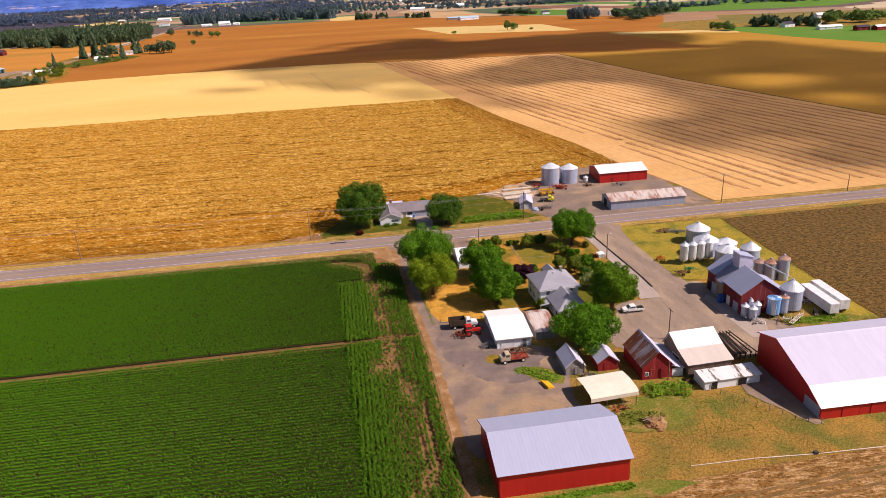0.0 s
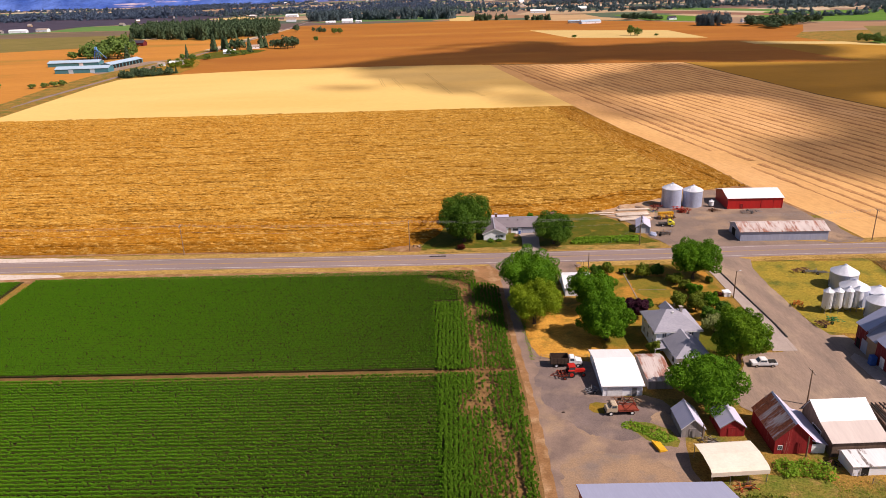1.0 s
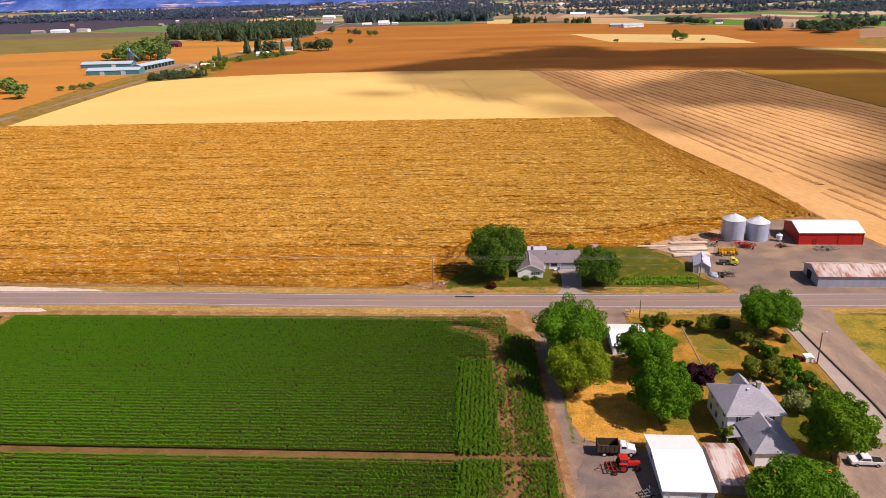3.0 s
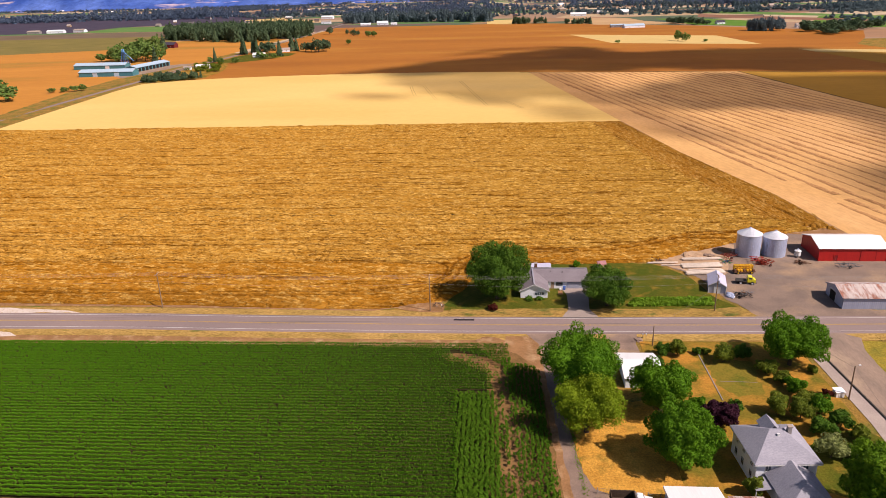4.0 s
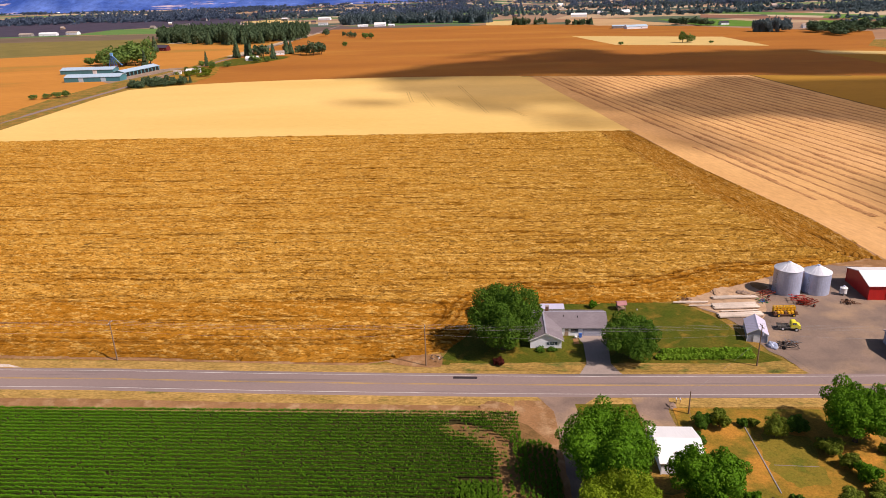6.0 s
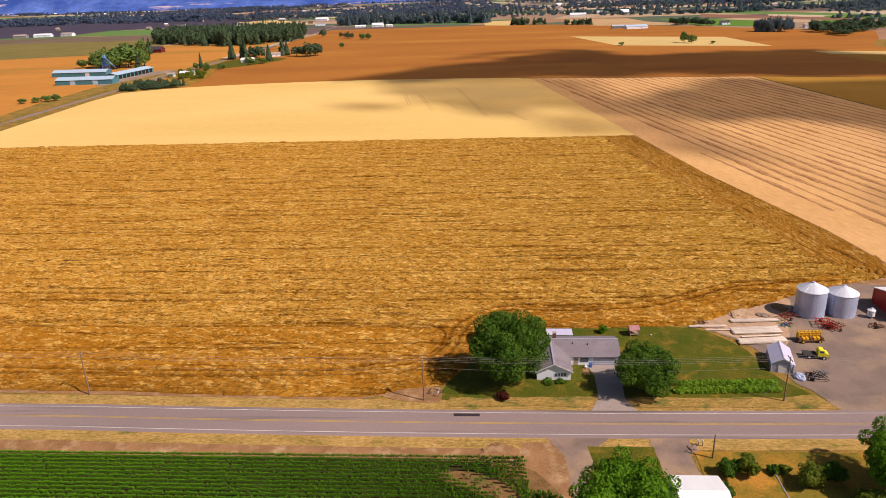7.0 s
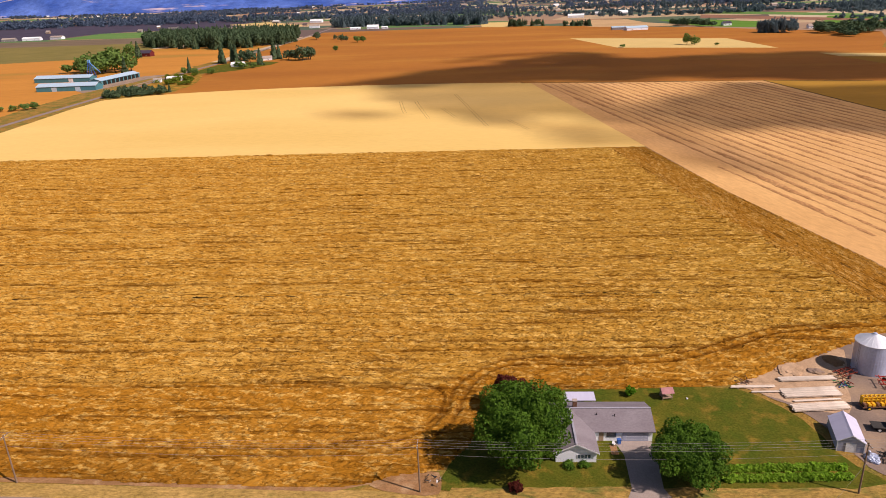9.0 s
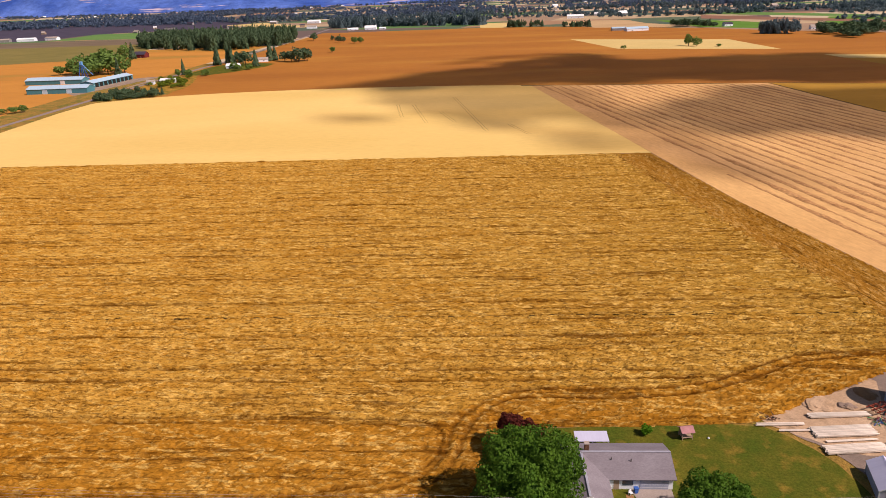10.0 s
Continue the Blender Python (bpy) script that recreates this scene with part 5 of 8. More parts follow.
def gable(name, x, y, rz, L, W, eave, ridge, wall_mat, roof_mat, label, category="barn", ridge_at=0.0, eave_b=None, over=0.35, doors=(), windows=(),
          end_mat=None, roof_b=None, trim=True, group="", roof_thick=0.10, cap=True, kink=None, low_roof=None):
    """A building with a ridged roof; its ridge runs along its own x, its front looks to -y."""
    ob = thing(name, x, y, 0, rz, label, category, group)
    eb = eave if eave_b is None else eave_b
    t = 0.14
    ym = ridge_at
    part("wall", bx(-L / 2 + t, L / 2 - t, -W / 2, -W / 2 + t, 0, eave), wall_mat, ob)
    part("wall", bx(-L / 2 + t, L / 2 - t, W / 2 - t, W / 2, 0, eb), wall_mat, ob)
    end = [(-W / 2, 0), (W / 2, 0), (W / 2, eb), (ym, ridge)] + ([kink] if kink else []) + [(-W / 2, eave)]
    for a in (-L / 2, L / 2 - t):
        part("gable_wall", prism(bmesh.new(), end, a, a + t, "x"), end_mat or wall_mat, ob)
    sf, sb = (ridge - eave) / (ym + W / 2), (ridge - eb) / (W / 2 - ym)
    up = 0.06
    X0, X1 = -L / 2 - over, L / 2 + over
    zt = up + roof_thick
    if kink:
        sl = (kink[1] - eave) / (kink[0] + W / 2)
        part("roof", slab(bmesh.new(), [(X0, kink[0], kink[1] + zt), (X1, kink[0], kink[1] + zt), (X1, ym, ridge + zt), (X0, ym, ridge + zt)], roof_thick), roof_mat, ob)
        part("lower_roof", slab(bmesh.new(), [(X0, -W / 2 - over, eave - sl * over + zt), (X1, -W / 2 - over, eave - sl * over + zt), (X1, kink[0], kink[1] + zt - 0.004), (X0, kink[0], kink[1] + zt - 0.004)], roof_thick), low_roof or roof_mat, ob)
    else:
      part("roof", slab(bmesh.new(), [(X0, -W / 2 - over, eave - sf * over + up + roof_thick), (X1, -W / 2 - over, eave - sf * over + up + roof_thick), (X1, ym, ridge + up + roof_thick), (X0, ym, ridge + up + roof_thick)], roof_thick), roof_mat, ob)
    part("roof", slab(bmesh.new(), [(X0, ym, ridge + up + roof_thick), (X1, ym, ridge + up + roof_thick), (X1, W / 2 + over, eb - sb * over + up + roof_thick), (X0, W / 2 + over, eb - sb * over + up + roof_thick)], roof_thick), roof_b or roof_mat, ob)
    if cap:
        bm = bmesh.new()
        prism(bm, [(ym - 0.28, ridge + up + roof_thick - 0.28 * sf + 0.012), (ym, ridge + up + roof_thick + 0.05), (ym + 0.28, ridge + up + roof_thick - 0.28 * sb + 0.012), (ym, ridge + up + roof_thick - 0.02)], X0, X1, "x")
        part("ridge_cap", bm, roof_mat, ob)
    if trim:
        for a in (X0 - 0.03, X1 - 0.03):
            bm = bmesh.new()
            mids = [((-W / 2 - over, eave - sf * over), (ym, ridge))] if not kink else [((-W / 2 - over, eave - sl * over), kink), (kink, (ym, ridge))]
            for (y0, z0), (y1, z1) in mids + [((ym, ridge), (W / 2 + over, eb - sb * over))]:
                prism(bm, [(y0, z0 - 0.12 + up), (y1, z1 - 0.12 + up), (y1, z1 + 0.08 + up), (y0, z0 + 0.08 + up)], a, a + 0.06, "x")
            part("barge_board", bm, M["trim"] if trim is True else trim, ob)
        if trim is True:
            for sx, sy in ((-1, -1), (1, -1), (-1, 1), (1, 1)):
                h = eave if sy < 0 else eb
                part("corner_board", bx(sx * (L / 2 + 0.02) - 0.09, sx * (L / 2 + 0.02) + 0.09, sy * (W / 2 + 0.02) - 0.09, sy * (W / 2 + 0.02) + 0.09, 0, h - 0.05), trim_of(wall_mat), ob)
    for d in doors:
        add_door(ob, d[0], L, W, *d[1:])
    for w in windows:
        add_window(ob, w[0], L, W, *w[1:])
    return ob


def trim_of(m):
    return M["trim"] if m in (M["white_wall"], M["grey_wall"]) else m


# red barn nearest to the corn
gable("red_barn", 32.5, 104.5, 0.2, 23.2, 16.0, 4.9, 7.7, M["red_wall"], M["grey_roof"], "long red metal barn with a plain grey metal roof", ridge_at=0.0, end_mat=M["red_wall_shaded"], over=0.5,
      doors=[("L", -1.5, 4.2, 3.9, M["red_wall_shaded"], "sliding_door", True, M["red_wall_shaded"])], trim=M["red_wall"])
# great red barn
# Lower slope's brighter light is painted in by using the whiter metal there.
gable("great_red_barn", 109.0, 116.6, -1.0, 44.6, 22.8, 2.8, 9.1, M["red_wall"], M["lilac_roof"], "great red barn with a broad pale metal roof", ridge_at=4.9, eave_b=7.2, end_mat=M["red_wall_shaded"], over=0.4, kink=(-7.2, 5.0), low_roof=M["white_roof"],
      doors=[("L", -8.6, 5.0, 2.6, M["grey_wall"], "sliding_door", True, M["red_wall_shaded"])] + [("F", u, 3.6, 2.3, M["red_wall"], "sliding_door", True, M["red_old"]) for u in (-16.0, -10.0, -4.0, 4.0, 10.0)], trim=M["red_wall"])
# white machine shop
gable("white_workshop", 35.9, 154.5, -0.4, 8.2, 15.2, 2.5, 3.6, M["white_wall"], M["white_roof"], "white workshop with a bright white metal roof", "workshop", ridge_at=2.0, over=0.5,
      doors=[("F", -1.6, 3.0, 2.2, M["white_paint"], "roller_door"), ("F", 2.5, 1.0, 2.0, M["grey_iron"])], windows=[("L", -3.0, 1.1, 1.2, 0.9), ("L", 3.0, 1.1, 1.2, 0.9)], roof_thick=0.14)
gable("rusty_shed", 44.6, 155.0, 0, 5.4, 11.6, 2.0, 2.7, M["old_wall"], M["rust_light"], "low shed with a rust-streaked sheet roof", "shed", ridge_at=3.2, over=0.25, trim=False, cap=False)
# small sheds of the yard
gable("grey_shed", 46.0, 135.2, 90, 6.6, 4.2, 2.2, 4.1, M["old_wall"], M["lilac_roof"], "small weathered shed with a pale grey roof", "shed", over=0.3, doors=[("L", 0.0, 1.2, 1.9, M["old_wall"], "door", True, M["old_wall"])], windows=[])
gable("small_red_shed", 53.6, 135.0, 90, 6.0, 4.6, 2.2, 3.9, M["red_old"], M["lilac_roof"], "small old red shed with a pale roof", "shed", over=0.3, doors=[("L", 0.0, 1.6, 1.9, M["red_old"], "door", True, M["red_old"])], trim=M["old_wall"])
rb = gable("old_red_barn", 62.6, 131.6, 90, 10.4, 6.8, 3.2, 6.6, M["red_old"], M["lilac_roof"], "old red barn with a half-rusted sheet roof", over=0.3, roof_b=M["rust_roof"],
           doors=[("L", 0.3, 2.8, 2.3, M["red_old"], "barn_door", True, M["red_old"])], trim=M["red_old"], windows=[("L", 2.4, 1.0, 0.7, 0.8)])
bm = slab(bmesh.new(), [(-5.5, -3.2, 3.05), (5.4, -3.2, 3.05), (5.4, -6.2, 2.0), (-5.5, -6.2, 2.0)], 0.1)
part("lean_to_roof", bm, M["lilac_roof"], rb, "pale metal lean-to roof")
part("lean_to_wall", bx(-5.2, 5.2, -5.9, -5.8, 0, 1.95), M["white_wall"], rb)
part("lean_to_wall", bx(-5.2, -5.1, -5.8, -3.4, 0, 2.0), M["white_wall"], rb)
gable("white_roofed_barn", 73.9, 131.0, 2, 10.0, 11.2, 3.2, 6.5, M["brown_boards"], M["white_roof"], "weathered barn with a white and tan metal roof", over=0.4, ridge_at=3.2, trim=M["brown_boards"], kink=(-1.2, 4.5), low_roof=M["tan_roof"],
      doors=[("L", 0.0, 3.0, 2.6, M["shadow_gap"], "barn_door")])
# The front gaps are flat panels painted as inside shade.
ob = gable("low_tin_shed", 76.4, 122.4, 2.0, 12.6, 4.6, 2.0, 2.5, M["white_wall"], M["patched_roof"], "low white shed under a patched tin roof", "shed", over=0.3, ridge_at=1.6,
           doors=[("F", -4.2, 1.4, 1.7, M["shadow_gap"], "opening"), ("F", 2.2, 2.0, 1.7, M["shadow_gap"], "opening")], trim=False, cap=False)


def carport(x, y, rz):
    ob = thing("carport", x, y, 0, rz, "open carport with a rounded cream canopy", "carport")
    W, L, H = 8.4, 10.4, 2.9
    pts = [(-W / 2, H - 0.9), (-W / 2, H - 0.05), (-W / 2 + 0.7, H + 0.38), (0, H + 0.7), (W / 2 - 0.7, H + 0.38), (W / 2, H - 0.05)]
    inner = [(p[0] * 0.985, p[1] - 0.07) for p in pts]
    prism(bm := bmesh.new(), pts + [(W / 2, H - 0.12)] + inner[::-1][0:5] + [(-W / 2 + 0.08, H - 0.9)], -L / 2, L / 2, "x")
    part("canopy", bm, M["cream_roof"], ob)
    for sx in (-1, -0.33, 0.33, 1):
        for sy in (-1, 1):
            part("post", tb((sx * (L / 2 - 0.3), sy * (W / 2 - 0.25), 0), (sx * (L / 2 - 0.3), sy * (W / 2 - 0.25), H - 0.05), 0.07, seg=8), M["grey_iron"], ob)
    return ob


carport(49.5, 122.2, 4)


# the farmhouse: two storeys under a hip roof, with a lower wing
def farmhouse(x, y, rz):
    ob = thing("farmhouse", x, y, 0, rz, "two-storey white farmhouse under a grey hip roof", "house")
    L, W, H, R = 10.4, 10.6, 5.4, 8.3
    t = 0.16
    for a in ((-L / 2, L / 2, -W / 2, -W / 2 + t), (-L / 2, L / 2, W / 2 - t, W / 2), (-L / 2, -L / 2 + t, -W / 2 + t, W / 2 - t), (L / 2 - t, L / 2, -W / 2 + t, W / 2 - t)):
        part("wall", bx(*a, 0, H), M["white_wall"], ob)
    o = 0.6
    e = [(-L / 2 - o, -W / 2 - o, H), (L / 2 + o, -W / 2 - o, H), (L / 2 + o, W / 2 + o, H), (-L / 2 - o, W / 2 + o, H)]
    r0, r1 = (-1.1, 0.4, R), (1.1, 0.4, R)
    for poly in ([e[0], e[1], r1, r0], [e[1], e[2], r1], [e[2], e[3], r0, r1], [e[3], e[0], r0]):
        part("roof", slab(bmesh.new(), poly, 0.12), M["shingle"], ob)
    part("eaves", bx(-L / 2 - o, L / 2 + o, -W / 2 - o, W / 2 + o, H - 0.32, H - 0.13), M["trim"], ob)
    d = part("dormer", prism(bmesh.new(), [(-1.3, 6.2), (1.3, 6.2), (1.3, 7.2), (0, 8.3), (-1.3, 7.2)], 1.6, 4.4, "y"), M["white_wall"], ob)
    for s in (-1, 1):
        part("dormer_roof", slab(bmesh.new(), [(0, 1.0, 8.5), (0, 4.7, 8.5), (s * 1.65, 4.7, 7.1), (s * 1.65, 1.0, 7.1)], 0.1), M["shingle"], d)
    ch = part("chimney", bx(1.9, 2.6, -0.2, 0.5, 6.6, 8.9), M["old_wall"], ob)
    part("chimney_cap", bx(1.82, 2.68, -0.28, 0.58, 8.9, 9.05), M["concrete"], ch)
    part("roof_vent", bx(-0.25, 0.25, -1.0, -0.6, 7.5, 8.1), M["trim"], ob)
    part("antenna", tb((0.8, 0.8, 8.2), (0.8, 0.8, 9.6), 0.03, seg=6), M["grey_iron"], ob)
    for u in (-3.4, 0.2, 3.2):
        for z in (1.0, 3.6):
            add_window(ob, "L", L, W, u, z, 0.9, 1.4)
            add_window(ob, "R", L, W, u, z, 0.9, 1.4)
    for u in (-3.2, 3.2):
        for z in (1.0, 3.6):
            add_window(ob, "F", L, W, u, z, 0.9, 1.4)
            add_window(ob, "B", L, W, u, z, 0.9, 1.4)
    # wing to the front
    wing = part("wing", bx(-3.2, 4.0, -14.2, -W / 2 - 0.01, 0, 3.3), M["white_wall"], ob)
    we = [(-3.8, -14.8, 3.3), (4.6, -14.8, 3.3), (4.6, -W / 2 - 0.1, 3.3), (-3.8, -W / 2 - 0.1, 3.3)]
    wr0, wr1 = (0.4, -11.0, 6.0), (0.4, -W / 2 - 0.1, 6.0)
    for poly in ([we[0], we[1], wr0], [we[1], we[2], wr1, wr0], [we[3], we[0], wr0, wr1]):
        part("wing_roof", slab(bmesh.new(), poly, 0.1), M["shingle"], wing)
    part("porch_roof", slab(bmesh.new(), [(-6.6, -9.2, 2.75), (-3.3, -9.2, 3.1), (-3.3, -5.9, 3.1), (-6.6, -5.9, 2.75)], 0.1), M["shingle"], ob)
    for sy in (-9.0, -6.1):
        part("porch_post", bx(-6.5, -6.38, sy - 0.06, sy + 0.06, 0, 2.7), M["trim"], ob)
    part("wing_window", bx(-3.24, -3.16, -12.6, -11.4, 1.0, 2.2), M["window"], ob)
    part("wing_window", bx(0.0, 1.4, -14.24, -14.16, 1.0, 2.2), M["window"], ob)
    return ob


farmhouse(52.6, 171.2, 3)
gable("white_garage", 35.2, 203.6, 0, 7.8, 10.8, 2.5, 3.9, M["white_wall"], M["white_roof"], "white garage with a bright metal roof among trees", "garage", over=0.4,
      doors=[("R", 0.0, 2.6, 2.1, M["white_paint"], "garage_door"), ("L", 1.2, 0.9, 2.0, M["tan_wall"])], windows=[("B", 1.0, 1.0, 1.0, 0.9)])


# the ranch house across the road: an L of two roofs
def ranch_house(x, y, rz):
    ob = thing("ranch_house", x, y, 0, rz, "low white L-shaped ranch house with grey shingle roofs", "house")
    e, r, t, o = 2.5, 4.3, 0.15, 0.5
    # west wing, ridge along y: x 0..8, y 0..16 ; long range, ridge along x: x 8..20, y 7..16
    part("wall", bx(0, 7.6, 0, t, 0, e), M["white_wall"], ob)
    part("wall", bx(0, t, t, 16.5, 0, e), M["white_wall"], ob)
    part("wall", bx(7.6 - t, 7.6, t, 6.7, 0, e), M["white_wall"], ob)
    part("wall", bx(t, 19.4, 16.5 - t, 16.5, 0, e), M["white_wall"], ob)
    part("wall", bx(19.4 - t, 19.4, 6.7, 16.5 - t, 0, e), M["white_wall"], ob)
    part("wall", bx(7.6, 19.4 - t, 6.7, 6.7 + t, 0, e), M["white_wall"], ob)
    part("gable_wall", prism(bmesh.new(), [(0, e), (7.6, e), (3.8, r)], 0, t, "y"), M["white_wall"], ob)
    part("gable_wall", prism(bmesh.new(), [(6.7, e), (16.5, e), (11.6, r)], 19.4 - t, 19.4, "x"), M["white_wall"], ob)
    s = (r - e) / 3.8
    zr, ze = r + 0.16, e - s * o + 0.16
    part("roof", slab(bmesh.new(), [(3.8, -o, zr), (3.8, 11.6, zr), (-o, 17.0, ze), (-o, -o, ze)], 0.12), M["shingle_dark"], ob)
    part("roof", slab(bmesh.new(), [(3.8, -o, zr), (7.6 + o, -o, ze), (7.6 + o, 6.2, ze), (3.8, 11.6, zr)], 0.12), M["shingle_dark"], ob)
    part("roof", slab(bmesh.new(), [(3.8, 11.6, zr + 0.01), (7.6 + o, 6.2, ze), (19.9, 6.2, ze), (19.9, 11.6, zr + 0.01)], 0.12), M["shingle_dark"], ob)
    part("roof", slab(bmesh.new(), [(3.8, 11.6, zr + 0.01), (19.9, 11.6, zr + 0.01), (19.9, 17.0, ze), (-o, 17.0, ze)], 0.12), M["shingle_dark"], ob)
    part("ridge_cap", bx(3.6, 4.0, -o, 11.5, zr - 0.02, zr + 0.06), M["shingle"], ob)
    part("ridge_cap", bx(3.9, 19.9, 11.4, 11.8, zr - 0.02, zr + 0.07), M["shingle"], ob)
    for a in (-o - 0.03,):
        for x0, x1, z0, z1 in ((-o, 3.8, ze, zr), (3.8, 7.6 + o, zr, ze)):
            part("barge_board", prism(bmesh.new(), [(x0, z0 - 0.28), (x1, z1 - 0.28), (x1, z1 - 0.02), (x0, z0 - 0.02)], a, a + 0.05, "y"), M["trim"], ob)
    g = part("garage_door", bx(13.6, 18.6, 6.62, 6.69, 0.02, 2.15), M["grey_wall"], ob)
    for i in range(1, 4):
        part("door_rail", bx(13.6, 18.6, 6.60, 6.62, i * 0.54 - 0.02, i * 0.54 + 0.02), M["trim"], g)
    part("front_door", bx(9.0, 9.95, 6.63, 6.69, 0.02, 2.05), M["tan_wall"], ob)
    w = part("window", bx(4.0, 6.6, -0.05, -0.01, 1.0, 1.8), M["window"], ob)
    for i in range(5):
        part("mullion", bx(4.0 + i * 0.62, 4.08 + i * 0.62, -0.08, -0.05, 0.95, 1.85), M["trim"], w)
    for yy in (3.0, 8.0, 13.0):
        part("window", bx(-0.05, -0.01, yy, yy + 1.4, 1.0, 2.0), M["window"], ob)
    part("window", bx(10.5, 12.4, 6.62, 6.67, 1.0, 2.0), M["window"], ob)
    c = part("chimney", bx(4.5, 5.3, 12.1, 12.9, 3.6, 5.6), M["rust_iron"], ob)
    part("chimney_cap", bx(4.42, 5.38, 12.02, 12.98, 5.6, 5.75), M["concrete"], c)
    part("roof_vent", tb((9.0, 10.0, 3.6), (9.0, 10.0, 4.35), 0.09), M["dark_iron"], ob)
    part("roof_vent", tb((12.5, 9.7, 3.5), (12.5, 9.7, 4.25), 0.09), M["dark_iron"], ob)
    return ob


ranch_house(10.2, 245.4, 0)
pat = thing("patio_cover", 17.0, 264.6, 0, 0, "flat white patio cover behind the house", "patio cover")
part("top", bx(-3.2, 3.2, -1.7, 1.7, 2.3, 2.42), M["lilac_roof"], pat)
for sx in (-3, 0, 3):
    for sy in (-1.5, 1.5):
        part("post", bx(sx - 0.06, sx + 0.06, sy - 0.06, sy + 0.06, 0, 2.3), M["trim"], pat)
gable("garden_shed", 66.5, 252.8, 77, 8.0, 4.6, 2.3, 3.7, M["grey_wall"], M["lilac_roof"], "small grey-blue shed with a pale roof", "shed", over=0.25, doors=[("L", 0, 1.6, 1.9, M["white_wall"])])
gable("red_machine_shed", 113.8, 280.0, -1, 20.2, 13.4, 4.2, 6.0, M["red_wall"], M["white_roof"], "red machine shed with a white metal roof", over=0.4, end_mat=M["red_wall_shaded"], trim=True,
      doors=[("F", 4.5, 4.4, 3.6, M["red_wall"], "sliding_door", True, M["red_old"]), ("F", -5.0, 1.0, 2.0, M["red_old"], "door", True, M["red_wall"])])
# The end gap is a flat panel painted as inside shade.
gable("long_shed", 109.6, 243.6, -1, 28.6, 10.4, 3.3, 4.9, M["grey_wall"], M["rust_light"], "long grey-blue shed with a rust-streaked roof", "shed", over=0.4, roof_b=M["rust_light"], trim=M["grey_wall"],
      doors=[("L", 1.0, 3.4, 2.8, M["shadow_gap"], "opening")])


# ---------------------------------------------------------------- grain bins
def grain_bin(x, y, r, eave, peak, label, roof=None, body=None, legs=0.0, seg=40, group="", rings=0.8, rust=False, door=True, category="grain bin"):
    ob = thing("grain_bin", x, y, 0, 200 + 13 * (x % 7), label, category, group)
    prof, z0 = [], legs
    if legs:
        prof += [(0.18, legs * 0.35), (0.2, legs * 0.35)]
    n = max(2, int((eave - z0) / rings))
    for i in range(n):
        a, b = z0 + (eave - z0) * i / n, z0 + (eave - z0) * (i + 1) / n
        prof += [(r, a), (r + 0.014, a + 0.05), (r, a + 0.10), (r, b)]
    part("body", lathe(bmesh.new(), prof, seg), body or M["galv"], ob)
    bm = bmesh.new()
    lathe(bm, [(r + 0.14, eave - 0.06), (r + 0.14, eave + 0.02), (max(0.22, r * 0.1), peak - 0.12), (max(0.2, r * 0.09), peak - 0.1)], seg)
    rf = part("roof", bm, roof or M["galv_bright"], ob)
    bm = bmesh.new()
    k = 20 if r > 2 else 10
    for i in range(k):
        a = i * math.tau / k
        tube(bm, (math.cos(a) * (r + 0.1), math.sin(a) * (r + 0.1), eave + 0.03), (math.cos(a) * 0.3, math.sin(a) * 0.3, peak - 0.1), 0.045, 0.03, 4)
    part("roof_ribs", bm, roof or M["galv_bright"], rf)
    part("cap", lathe(bmesh.new(), [(max(0.24, r * 0.11), peak - 0.14), (max(0.26, r * 0.12), peak + 0.05), (0.05, peak + 0.2)], 16), M["galv"], ob)
    if legs:
        for i in range(4):
            a = math.pi / 4 + i * math.pi / 2
            part("leg", tb((math.cos(a) * r, math.sin(a) * r, 0), (math.cos(a) * r, math.sin(a) * r, legs + 0.6), 0.07, seg=6), M["grey_iron"], ob)
    if door and not legs:
        part("door", bx(-0.45, 0.45, -r - 0.08, -r + 0.1, 0.5, 2.0), M["grey_iron"], ob)
    bm = bmesh.new()
    for s in (-0.2, 0.2):
        tube(bm, (r + 0.12, s, legs + 0.2), (r + 0.12, s, eave), 0.025, seg=4)
    for i in range(int((eave - legs) / 0.5)):
        tube(bm, (r + 0.12, -0.2, legs + 0.4 + i * 0.5), (r + 0.12, 0.2, legs + 0.4 + i * 0.5), 0.02, seg=4)
    part("ladder", bm, M["grey_iron"], ob)
    return ob


grain_bin(84.0, 279.4, 3.7, 7.3, 9.2, "tall galvanised grain bin with a conical roof", group="bins by the machinery yard")
grain_bin(92.1, 279.6, 3.6, 6.2, 8.1, "galvanised grain bin with a conical roof", group="bins by the machinery yard")
grain_bin(109.5, 200.6, 3.6, 4.6, 6.7, "squat galvanised grain bin with a pale cone roof", group="bins of the grain plant")
grain_bin(106.6, 190.0, 3.6, 4.8, 6.8, "squat galvanised grain bin with a pale cone roof", group="bins of the grain plant")
grain_bin(112.8, 189.2, 3.2, 3.6, 5.2, "squat galvanised grain bin with a pale cone roof", group="bins of the grain plant")
grain_bin(108.8, 181.2, 3.4, 4.6, 6.4, "squat galvanised grain bin with a pale cone roof", group="bins of the grain plant")
grain_bin(115.0, 179.5, 2.7, 5.2, 7.2, "galvanised grain bin with a pale cone roof", group="bins of the grain plant")
for bx_, by_ in ((97.0, 184.6), (99.7, 184.8), (102.4, 185.0), (105.1, 185.2)):
    grain_bin(bx_, by_, 1.2, 6.0, 7.0, "slim pale galvanised hopper bin on legs", body=M["galv_bright"], legs=1.5, seg=20, group="hopper bins", roof=M["galv_bright"])
